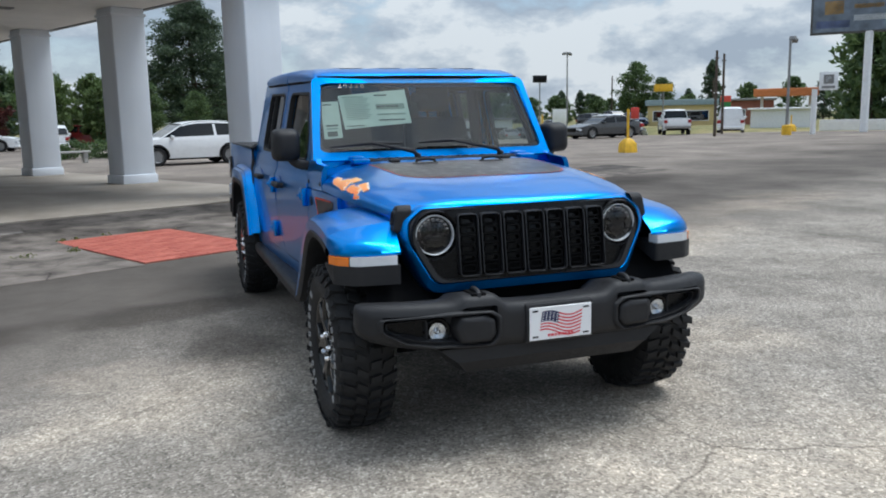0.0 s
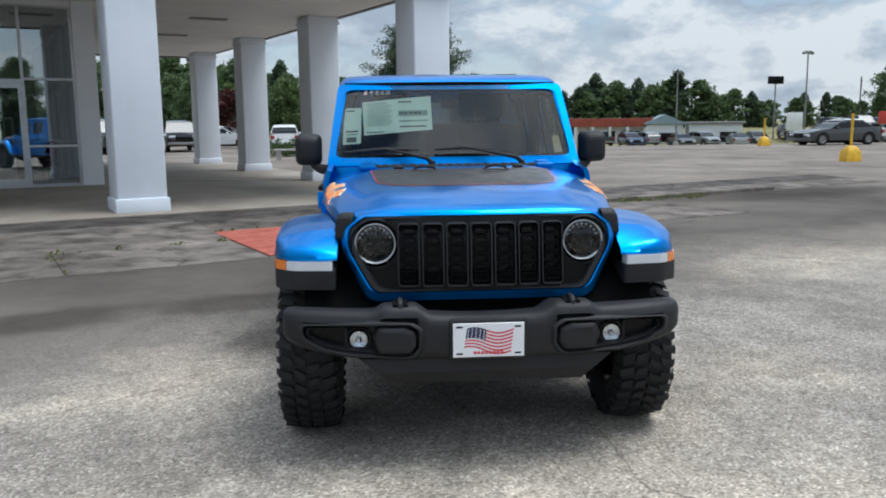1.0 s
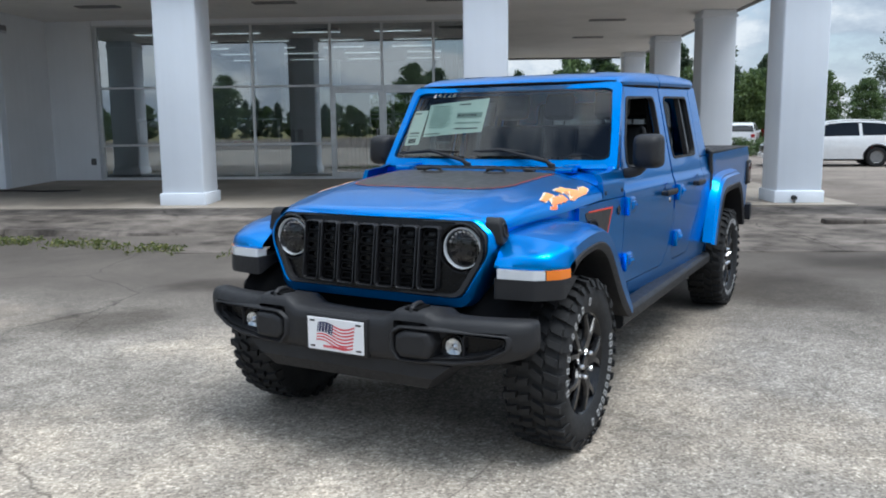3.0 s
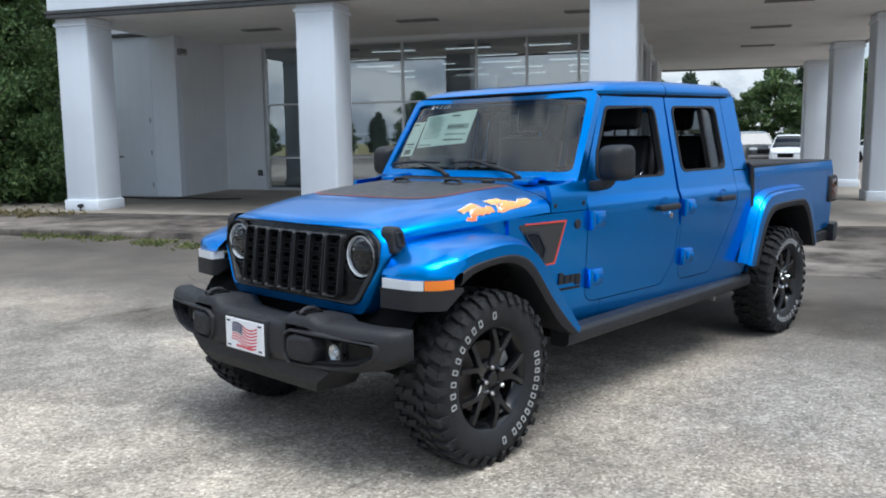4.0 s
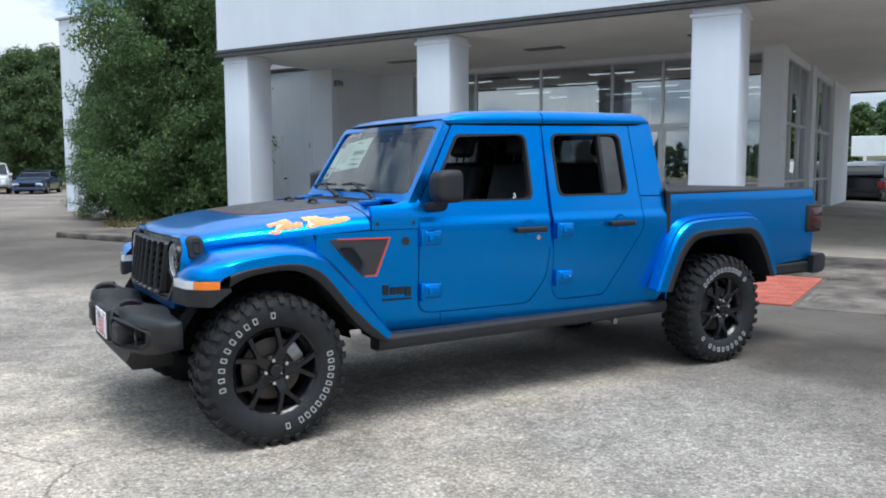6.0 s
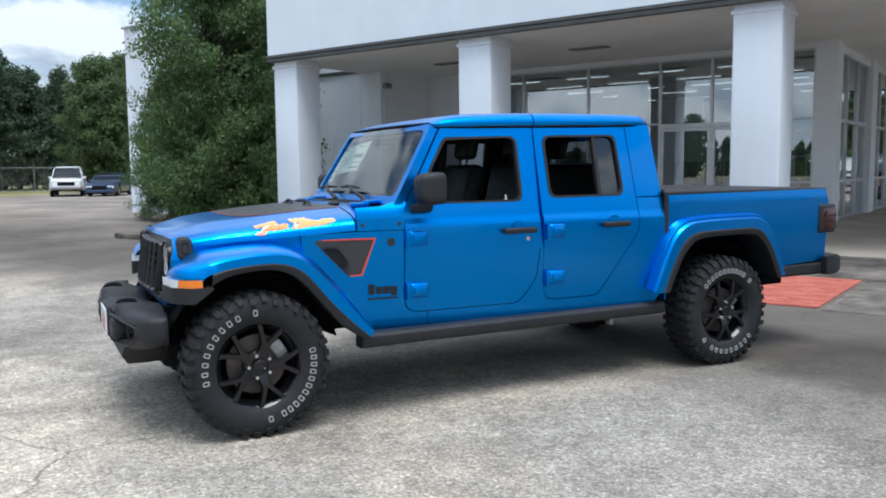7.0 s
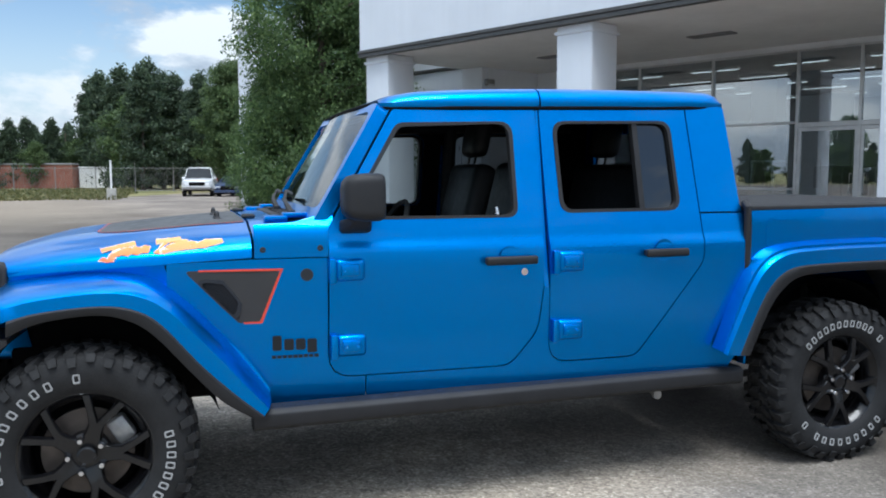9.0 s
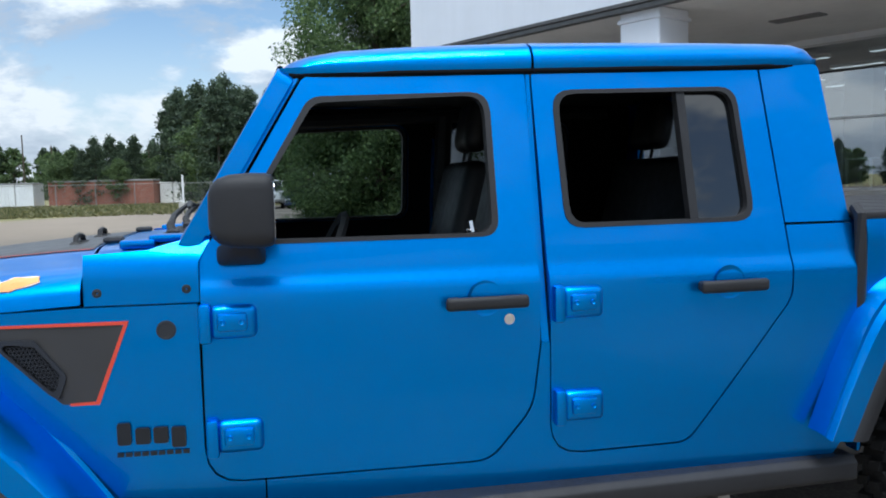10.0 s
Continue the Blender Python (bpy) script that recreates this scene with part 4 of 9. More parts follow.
for x in (-0.22, 0.22):
    for y in (-0.22, 0.20):
        bm = B()
        tube(bm, [(x, y, 0.39), (x * 1.08, y * 1.08, 0.0)], 0.014, 6)
        part("leg", bm, ALU, chair)
copy_thing(chair, BF @ pose(-0.45, 7.2, 0.262, 0, 0, -20))
copy_thing(chair, BF @ pose(-6.2, 7.4, 0.262, 0, 0, 200))
# ---- the pickup truck: front axle at y = 0, its left side towards +x ----
truck = thing("pickup_truck", "bright blue metallic four-door pickup truck with black trim", "pickup truck", pose(0, 0, 0))
BX_TAB = [(-0.5, 0.60), (0.3, 0.762), (0.65, 0.778), (0.93, 0.80), (1.9, 0.842), (2.9, 0.862), (4.8, 0.862)]


def side_x(y, z):
    b = lerp_table(BX_TAB, y)
    if z <= 1.12:
        return b - 0.035 * ((1.12 - z) / 0.6) ** 2
    t = min(1.0, (z - 1.12) / 0.07)
    b -= 0.022 * t * t * (3 - 2 * t)
    return b - max(0.0, z - 1.19) * 0.205


def side_fn(s, off=0.0):
    return lambda a, b, d: (s * (side_x(a, b) + off - d), a, b)


ZC = [0.6, 0.7, 0.8, 0.9, 1.0, 1.06, 1.12, 1.135, 1.15, 1.165, 1.18, 1.19, 1.25, 1.35, 1.45, 1.55, 1.65]
DOOR_F = rounded([(0.934, 0.602), (1.735, 0.602), (1.862, 0.755), (1.886, 0.95), (1.893, 1.742), (1.238, 1.728), (0.975, 1.285), (0.938, 1.22)], [0.10, 0.10, 0.16, 0.1, 0.02, 0.03, 0.05, 0.05])
WIN_F = rounded([(1.055, 1.262), (1.775, 1.262), (1.775, 1.682), (1.255, 1.668), (1.10, 1.41)], [0.05, 0.05, 0.06, 0.06, 0.1])
DOOR_R = rounded([(1.922, 0.604), (2.362, 0.606), (2.700, 1.04), (2.704, 1.16), (2.664, 1.764), (1.912, 1.744)], [0.10, 0.08, 0.10, 0.1, 0.02, 0.02])
WIN_R = rounded([(1.985, 1.278), (2.595, 1.282), (2.575, 1.697), (1.975, 1.686)], 0.06)


def scaled(pts, d):
    c = Vector((sum(p[0] for p in pts) / len(pts), sum(p[1] for p in pts) / len(pts)))
    out = []
    for p in pts:
        v = Vector(p) - c
        out.append(tuple(c + v * (1 + d / v.length)))
    return out


def hinge(s, y, z, parent):
    bm = B()
    x = side_x(y, z)
    box(bm, x - 0.01, x + 0.032, y - 0.014, y + 0.020, z - 0.056, z + 0.052, 0.010, 2)
    box(bm, x - 0.012, x + 0.026, y + 0.015, y + 0.140, z - 0.046, z + 0.046, 0.018, 3)
    box(bm, x + 0.015, x + 0.036, y + 0.035, y + 0.115, z - 0.024, z + 0.026, 0.009, 2)
    for k in (0.05, 0.10):
        lathe(bm, [(x + 0.034, 0.0), (x + 0.040, 0.007), (x + 0.034, 0.009)], 10, "X", (0, y + k, z + 0.002))
    if s < 0:
        bmesh.ops.scale(bm, vec=(-1, 1, 1), verts=bm.verts)
        bmesh.ops.reverse_faces(bm, faces=bm.faces)
    return part("hinge", bm, PAINT, parent)


def door_handle(s, y0, y1, z, parent):
    x = side_x((y0 + y1) / 2, z)
    bm = B()
    lathe(bm, [(-0.004, 0.001), (-0.002, 0.040), (0.0015, 0.050), (0.002, 0.052)], 22, "X", (x, (y0 + y1) / 2, z + 0.008))
    if s < 0:
        bmesh.ops.scale(bm, vec=(-1, 1, 1), verts=bm.verts)
    part("handle_cup", bm, PAINT, parent)
    bm = B()
    box(bm, x + 0.022, x + 0.046, y0, y1, z - 0.02, z + 0.018, 0.012, 3)
    for y in (y0 + 0.03, y1 - 0.03):
        box(bm, x - 0.01, x + 0.03, y - 0.02, y + 0.02, z - 0.016, z + 0.014, 0.006, 1)
    if s < 0:
        bmesh.ops.scale(bm, vec=(-1, 1, 1), verts=bm.verts)
        bmesh.ops.reverse_faces(bm, faces=bm.faces)
    part("handle", bm, BLACK_PLASTIC, parent, "black pull handle")


def door(s, outline, hole, front):
    bm = B()
    skin(bm, outline, [hole], side_fn(s), 0.035, steps(0.9, 2.7, 0.15), ZC)
    d = part("door", bm, PAINT, truck, "blue cab door with its window lowered" if s > 0 else "blue cab door")
    bm = B()
    ring_prism(bm, scaled(hole, 0.004), scaled(hole, -0.016), side_fn(s, 0.001), -0.003, 0.03)
    part("window_seal", bm, BLACK_PLASTIC, d)
    if front:
        if s < 0:
            bm = B()
            skin(bm, scaled(hole, 0.01), [], side_fn(s, -0.02), 0.004, (), ZC)
            part("window_pane", bm, TINT_FRONT, d, shadow=False)
        hinge(s, 0.944, 1.055, d)
        hinge(s, 0.950, 0.735, d)
        door_handle(s, 1.60, 1.845, 1.077, d)
        if s > 0:
            bm = B()
            lathe(bm, [(0.0, 0.017), (0.006, 0.016), (0.007, 0.0)], 16, "X", (s * side_x(1.79, 1.02), 1.793, 1.022))
            part("lock", bm, CHROME, d, "bright lock cylinder")
    else:
        bm = B()
        q = [(2.40, 1.262), (2.615, 1.262), (2.60, 1.71), (2.395, 1.71)]
        skin(bm, q, [], side_fn(s, -0.018), 0.004, (), ZC)
        part("quarter_pane", bm, glass_dark, d, "dark reflective quarter pane", shadow=False)
        bm = B()
        prism(bm, [(2.385, 1.27), (2.412, 1.27), (2.405, 1.70), (2.378, 1.70)], side_fn(s, -0.004), -0.002, 0.03)
        part("divider_bar", bm, BLACK_PLASTIC, d)
        if s < 0:
            bm = B()
            skin(bm, [(1.97, 1.262), (2.385, 1.262), (2.38, 1.70), (1.97, 1.695)], [], side_fn(s, -0.02), 0.004, (), ZC)
            part("window_pane", bm, TINT_GLASS, d, shadow=False)
        hinge(s, 1.935, 1.062, d)
        hinge(s, 1.940, 0.752, d)
        door_handle(s, 2.375, 2.60, 1.09, d)
    return d


TINT_FRONT = glass("tinted_front_glass", (0.80, 0.88, 0.88), see=0.55, gloss=0.08)
VENT_GREY = plain("vent_grey", (0.022, 0.025, 0.032), 0.4, metal=0.2, vary=0.1)
glass_dark, nt, bs = mat("privacy_glass")
bs.inputs["Base Color"].default_value = (0.004, 0.005, 0.006, 1)
bs.inputs["Roughness"].default_value = 0.02
bs.inputs["Specular IOR Level"].default_value = 1.0

for s in (1, -1):
    door(s, DOOR_F, WIN_F, True)
    door(s, DOOR_R, WIN_R, False)
    # dark backing behind the door gaps, with the window openings cut through
    bm = B()
    back = [(0.90, 0.54), (2.92, 0.54), (2.88, 1.78), (1.25, 1.755), (0.93, 1.27)]
    skin(bm, back, [scaled(WIN_F, 0.012), scaled(WIN_R, 0.012)], side_fn(s, -0.036), 0.02, (), ZC)
    part("door_aperture", bm, DARK, truck)
    # rocker and rear corner below and behind the doors
    bm = B()
    low = [(1.093, 0.487), (2.86, 0.492), (2.935, 0.60), (2.935, 1.262), (2.703, 1.262), (2.709, 1.16)] + rounded([(2.709, 1.16), (2.7055, 1.04), (2.365, 0.6005), (1.918, 0.5985), (1.917, 0.90)], [0, 0.10, 0.08, 0.105, 0])[1:-1] + [(1.915, 0.95), (1.891, 0.95)] + rounded([(1.891, 0.95), (1.867, 0.752), (1.7385, 0.5970), (1.093, 0.5970)], [0, 0.16, 0.10, 0])[1:-1] + [(1.093, 0.5970)]
    skin(bm, low, [], side_fn(s), 0.03, steps(0.93, 2.93, 0.2), ZC)
    part("rocker_panel", bm, PAINT, truck)
    # B-pillar strip between the doors
    bm = B()
    prism(bm, [(1.8915, 0.945), (1.9145, 0.60), (1.914, 0.95), (1.9085, 1.742), (1.8965, 1.742)], side_fn(s, -0.004), 0.0, 0.02)
    part("pillar_strip", bm, PAINT, truck)
    # windscreen pillar skin between the screen frame and the door
    bm = B()
    skin(bm, [(0.905, 1.288), (0.964, 1.288), (1.231, 1.733), (1.172, 1.75)], [], side_fn(s, -0.004), 0.03, (), ZC)
    part("pillar_skin", bm, PAINT, truck)
    # cowl side in front of the door
    bm = B()
    cow = [(0.30, 1.098), (0.30, 0.92), (0.5, 0.72), (0.70, 0.49), (1.088, 0.487), (1.088, 0.5970)] + rounded([(1.30, 0.5970), (0.929, 0.5970), (0.929, 0.85)], [0, 0.105, 0])[1:-1] + [(0.929, 0.85), (0.929, 1.1075), (0.62, 1.1075)]
    skin(bm, cow, [], side_fn(s), 0.03, steps(0.3, 1.08, 0.12), ZC)
    cs = part("cowl_side", bm, PAINT, truck)
    # upper cowl shoulder rising to the windscreen frame
    bm = B()
    up = [(0.638, 1.1115), (0.9345, 1.1115), (0.9345, 1.22), (0.968, 1.285), (0.90, 1.280), (0.80, 1.254), (0.638, 1.246)]
    def up_fn(a, b, d, s=s):
        t = max(0.0, (b - 1.18) / 0.09)
        return (s * (side_x(a, min(b, 1.12)) - 0.006 - 0.038 * t * t - d), a, b)
    skin(bm, up, [], up_fn, 0.03, steps(0.64, 0.96, 0.08), [1.15, 1.18, 1.20, 1.22, 1.24, 1.26])
    part("cowl_shoulder", bm, PAINT, truck)
    for y, z in ((0.672, 1.145), (0.902, 1.148)):
        bm = B()
        lathe(bm, [(0.0, 0.014), (0.008, 0.012), (0.010, 0.006), (0.004, 0.0)], 12, "X", (side_x(y, 1.12) - 0.012, y, z))
        if s < 0:
            bmesh.ops.scale(bm, vec=(-1, 1, 1), verts=bm.verts)
        part("bolt", bm, BLACK_PLASTIC, truck)
    # round badge, side vent with its film and honeycomb insert, lettering bars
    bm = B()
    lathe(bm, [(0.0, 0.026), (0.004, 0.026), (0.005, 0.021), (0.0035, 0.02), (0.0035, 0.0)], 20, "X", (side_x(0.845, 1.04), 0.845, 1.04))
    if s < 0:
        bmesh.ops.scale(bm, vec=(-1, 1, 1), verts=bm.verts)
    part("round_badge", bm, VENT_GREY, cs, "small round dark metal badge")
    tri = rounded([(0.365, 1.068), (0.742, 1.064), (0.658, 0.853), (0.572, 0.850)], [0.01, 0.02, 0.03, 0.02])
    bm = B()
    skin(bm, tri, [], side_fn(s, 0.003), 0.004, steps(0.36, 0.74, 0.1), ZC)
    part("vent_film", bm, MATTE_BLACK, cs, "black film patch with a red edge")
    bm = B()
    skin(bm, [(0.42, 1.071), (0.750, 1.069), (0.664, 0.846), (0.59, 0.846), (0.59, 0.853), (0.655, 0.854), (0.737, 1.060), (0.42, 1.064)], [], side_fn(s, 0.005), 0.004)
    part("vent_edge_stripe", bm, RED_PRINT, cs)
    ins = rounded([(0.405, 1.030), (0.512, 1.022), (0.580, 0.932), (0.560, 0.868)], 0.018)
    bm = B()
    ring_prism(bm, scaled(ins, 0.008), scaled(ins, -0.01), side_fn(s, 0.004), -0.008, 0.01)
    part("vent_bezel", bm, VENT_GREY, cs, "grey vent bezel")
    # dark sheet on the skin stands in for the shaded hollow behind the mesh
    bm = B()
    skin(bm, scaled(ins, -0.004), [], side_fn(s, 0.0055), 0.004)
    part("vent_dark_back", bm, DARK, cs)
    bm = B()
    for i in range(20):
        for j in range(16):
            y = 0.405 + 0.0105 * i + 0.005 * (j % 2)
            z = 1.03 - 0.0105 * j
            lo = 1.030 - (y - 0.405) * 1.045 + 0.012
            hi = min(1.020 - (y - 0.42) * 0.05, 1.018 - (y - 0.512) * 1.32)
            if lo < z < hi and y < 0.572:
                lathe(bm, [(0.0, 0.006), (0.004, 0.006), (0.004, 0.004), (-0.002, 0.004)], 6, "X", (s * (side_x(y, z) + 0.004), y, z))
    part("vent_mesh", bm, VENT_GREY, cs)
    for k, (w, h) in enumerate(((0.036, 0.062), (0.039, 0.046), (0.039, 0.046), (0.038, 0.058))):
        bm = B()
        y = 0.703 + 0.047 * k
        z = 0.728 if k < 3 else 0.714
        o = rounded([(y, z), (y + w, z), (y + w, z + h), (y, z + h)], 0.008)
        prism(bm, o, side_fn(s, 0.002), -0.006, 0.002)
        part("badge_bar", bm, BADGE_BLACK, cs, "black raised badge bar")
    bm = B()
    for k in range(9):
        y = 0.70 + 0.0215 * k
        prism(bm, [(y, 0.694), (y + 0.017, 0.694), (y + 0.017, 0.706), (y, 0.706)], side_fn(s, 0.002), -0.003, 0.002)
    part("model_badge_bars", bm, BADGE_BLACK, cs, "small dark badge bars")

# ---- hood ----
HZ = [(-0.432, 1.116), (-0.42, 1.130), (-0.39, 1.143), (-0.3, 1.158), (-0.1, 1.186), (0.2, 1.218), (0.45, 1.240), (0.65, 1.252), (0.9, 1.262)]
HE = [(-0.44, 1.052), (-0.30, 1.062), (0.2, 1.092), (0.64, 1.116)]
HW = [(-0.44, 0.605), (-0.36, 0.634), (-0.2, 0.668), (0.2, 0.742), (0.64, 0.772)]


def hood_p(u, y, off=0.0):
    w, ze, zc = lerp_table(HW, y), lerp_table(HE, y), smooth_table(HZ, y)
    a = abs(u)
    k = (1 - a ** 6) ** (1 / 2.4)
    bulge = 0.020 * (1 / (1 + math.exp((a - 0.70) * 26))) * min(1, max(0, (y + 0.42) / 0.25))
    yy = y + (0.036 + 0.055 * a * a) * max(0.0, min(1.0, (-y - 0.1) / 0.34))
    return (u * w, yy, ze + (zc - 0.018 - ze) * k + bulge + off)


US = [-1, -0.995, -0.985, -0.97, -0.94, -0.9, -0.84, -0.79, -0.75, -0.72, -0.69, -0.65, -0.60, -0.46, -0.3, -0.15, 0]
US = US + [-u for u in reversed(US[:-1])]
YS = [-0.432, -0.428, -0.42, -0.41, -0.39, -0.36, -0.32, -0.26, -0.18, -0.08, 0.02, 0.12, 0.22, 0.32, 0.42, 0.52, 0.60, 0.628]
bm = B()
loft(bm, [[hood_p(u, y) for u in US] for y in YS])
hood = part("hood", bm, PAINT, truck, "blue hood with a raised middle and black film", angle=50)
bm = B()
loft(bm, [[hood_p(u, y) for u in US] for y in (0.638, 0.70, 0.78, 0.86, 0.905)])
part("cowl_panel", bm, PAINT, truck, angle=50)
bm = B()
box(bm, -0.52, 0.52, 0.76, 0.90, 1.20, 1.266, 0.010, 2)
for k in range(18):
    box(bm, -0.49 + 0.055 * k, -0.46 + 0.055 * k, 0.80, 0.88, 1.265, 1.271)
part("cowl_grille", bm, BLACK_PLASTIC, truck)


def film_u(y, k):
    wide = lerp_table([(0.02, 0.44), (0.05, 0.55), (0.10, 0.605), (0.18, 0.63), (0.63, 0.65)], y)
    return wide * k


FY = [0.02, 0.03, 0.05, 0.075, 0.10, 0.14, 0.18, 0.24, 0.32, 0.42, 0.52, 0.62]
bm = B()
loft(bm, [[hood_p(film_u(y, k), y, 0.002) for k in [i / 12 for i in range(-12, 13)]] for y in FY])
part("hood_film", bm, MATTE_BLACK, hood, "matte black hood film", angle=60)
bm = B()
for s in (-1, 1):
    loft(bm, [[hood_p(film_u(y, s), y, 0.0028), hood_p(film_u(y, s) + s * 0.006, y - 0.004, 0.0028)] for y in FY])
loft(bm, [[hood_p(film_u(0.02, k), 0.02, 0.0028), hood_p(film_u(0.02, k) * 1.015, 0.014, 0.0028)] for k in [i / 12 for i in range(-12, 13)]])
part("film_outline", bm, RED_PRINT, hood, "thin red outline", angle=60)
# hood footman loops and washer nozzles
for x, y in ((-0.20, 0.52), (0.20, 0.52)):
    bm = B()
    z = hood_p(x / 0.76, y)[2]
    tube(bm, [(x - 0.06, y, z), (x - 0.05, y, z + 0.022), (x, y, z + 0.028), (x + 0.05, y, z + 0.022), (x + 0.06, y, z)], 0.009, 8)
    box(bm, x - 0.075, x + 0.075, y - 0.018, y + 0.018, z - 0.01, z + 0.008, 0.006, 1)
    part("footman_loop", bm, BLACK_PLASTIC, hood)
for s in (-1, 1):
    # side latch: rounded rubber strap with a slot, on a base foot
    bm = B()
    x0 = 0.622
    sh = rounded([(-0.366, 0.995), (-0.284, 0.992), (-0.284, 1.085), (-0.300, 1.110), (-0.350, 1.112), (-0.366, 1.088)], [0.015, 0.015, 0.02, 0.025, 0.025, 0.02], 3)
    slot = rounded([(-0.340, 1.030), (-0.310, 1.030), (-0.310, 1.082), (-0.340, 1.084)], 0.013, 3)
    fx = lambda a, b, d: (x0 + 0.010 + d - (b - 1.05) * 0.20, a, b)
    raised_levels = ((0.0, -0.05), (0.0, 0.004), (0.004, 0.013), (0.012, 0.017))
    loft(bm, [[fx(a, b, d) for a, b in scaled(sh, -k)] for k, d in raised_levels], close=True)
    prism(bm, scaled(sh, -0.011), fx, 0.0, 0.0165)
    loft(bm, [[fx(a, b, d) for a, b in scaled(slot, k)] for k, d in ((0.007, 0.016), (0.005, 0.024), (0.001, 0.024), (-0.001, 0.017))], close=True)
    box(bm, x0 - 0.01, x0 + 0.030, -0.352, -0.298, 0.985, 1.012, 0.010, 2)
    if s < 0:
        bmesh.ops.scale(bm, vec=(-1, 1, 1), verts=bm.verts)
        bmesh.ops.reverse_faces(bm, faces=bm.faces)
    part("hood_latch", bm, BLACK_PLASTIC, truck, "black rubber hood latch")
    # script decal on the hood flank: ragged strokes
    bm = B()
    rnd = random.Random(5)

    def fl_fn(y, h, d, s=s):
        kk = 0.22 + h * 1.55
        u = (1 - min(0.985, kk) ** 2.4) ** (1 / 6)
        p = hood_p(min(0.999, u), y)
        q = hood_p(min(0.9995, u + 0.004), y)
        n = Vector((p[2] - q[2] + 1e-6, 0, q[0] - p[0])).normalized()
        return ((p[0] + n.x * (0.003 - d)) * s, p[1], p[2] + n.z * (0.003 - d))

    lines = (((0.02, 0.78), (0.25, 0.96)), ((0.15, 0.92), (0.10, 0.45), (0.07, 0.06), (0.0, 0.22)), ((0.13, 0.40), (0.22, 0.72), (0.20, 0.38), (0.29, 0.72), (0.28, 0.40), (0.37, 0.74), (0.36, 0.42)),
             ((0.47, 0.96), (0.64, 0.98)), ((0.57, 0.98), (0.47, 0.36)), ((0.62, 0.92), (0.70, 0.80), (0.56, 0.60), (0.70, 0.50), (0.52, 0.36)), ((0.66, 0.52), (0.76, 0.74), (0.78, 0.50), (0.88, 0.74), (1.0, 0.70), (0.86, 0.48), (0.66, 0.46)))
    for wd, lift, name, mt in ((0.0165, 0.0, "decal_edge", DECAL_EDGE), (0.0125, 0.0012, "decal_fill", DECAL)):
        for ln in lines:
            for (p0, q0), (p1, q1) in zip(ln, ln[1:]):
                bm = B()
                a0, b0, a1, b1 = 0.06 + 0.45 * p0, 0.135 * q0, 0.06 + 0.45 * p1, 0.135 * q1
                d = Vector((a1 - a0, b1 - b0)).normalized()
                nrm = Vector((-d.y, d.x))
                side = []
                for sgn in (1, -1):
                    row = []
                    for i in range(5):
                        f = -0.12 + 1.24 * i / 4
                        w2 = wd * (1 + rnd.uniform(-0.22, 0.22)) * sgn
                        row.append((a0 + (a1 - a0) * f + nrm.x * w2, 0.005 + (b0 + (b1 - b0) * f + nrm.y * w2) * 2.6))
                    side += row if sgn > 0 else row[::-1]
                prism(bm, [(a, max(0.0, b)) for a, b in side], fl_fn, -lift, 0.002)
                part(name, bm, mt, hood, "ragged orange and cream decal stroke")

# ---- grille ----


def gr(a, b, d):
    """The grille: bowed across, nearly upright, its upper quarter leaning back."""
    return (a * 0.99, -0.482 + 0.060 * (a / 0.6) ** 2 + (b - 0.78) * 0.08 + max(0.0, b - 0.985) * 0.24 - d, 1.46 - (1.46 - b) * 0.99)


G_OUT = rounded([(-0.530, 0.698), (0.530, 0.698), (0.646, 0.96), (0.634, 1.045), (0.55, 1.106), (-0.55, 1.106), (-0.634, 1.045), (-0.646, 0.96)], [0.08, 0.08, 0.12, 0.06, 0.07, 0.07, 0.06, 0.12], 6)
G_IN = rounded([(-0.490, 0.752), (0.490, 0.752), (0.600, 0.95), (0.592, 1.035), (0.52, 1.090), (-0.52, 1.090), (-0.592, 1.035), (-0.600, 0.95)], [0.07, 0.07, 0.12, 0.06, 0.07, 0.07, 0.06, 0.12], 6)
bm = B()


def sur(a, b, d):
    """The lower band of the surround turns under towards the bumper."""
    k = max(0.0, min(1.0, (0.80 - b) / 0.09))
    return gr(a, b, d * (1 + 0.5 * k) - 0.008 * k)


loft(bm, [[sur(a, b, d) for a, b in pts] for pts, d in ((G_OUT, -0.16), (G_OUT, -0.075), (scaled(G_OUT, -0.003), -0.045), (scaled(G_OUT, -0.010), -0.026), (scaled(G_OUT, -0.018), -0.014), (scaled(G_IN, 0.012), -0.006), (scaled(G_IN, 0.006), -0.010), (scaled(G_IN, 0.003), -0.022), (scaled(G_IN, 0.003), -0.10))], close=True)
part("grille_surround", bm, PAINT, truck, "blue grille surround")
bm = B()
loft(bm, [[gr(a, b, d) for a, b in pts] for pts, d in ((scaled(G_IN, 0.002), -0.05), (scaled(G_IN, 0.002), -0.014), (scaled(G_IN, -0.004), -0.008), (scaled(G_IN, -0.027), -0.010), (scaled(G_IN, -0.033), -0.030), (scaled(G_IN, -0.035), -0.07))], close=True)
part("grille_bezel", bm, GRILLE_GREY, truck, "black plastic grille bezel")
bm = B()
wells = [[(sx * 0.477 + 0.110 * math.cos(radians(15 * k)), 0.972 + 0.110 * math.sin(radians(15 * k))) for k in range(24)] for sx in (-1, 1)]
skin(bm, scaled(G_IN, -0.012), wells, lambda a, b, d: gr(a, b, -0.034 - d), 0.07, steps(-0.55, 0.55, 0.15))
grille = part("grille", bm, BLACK_GLOSS, truck, "black seven-slot grille")
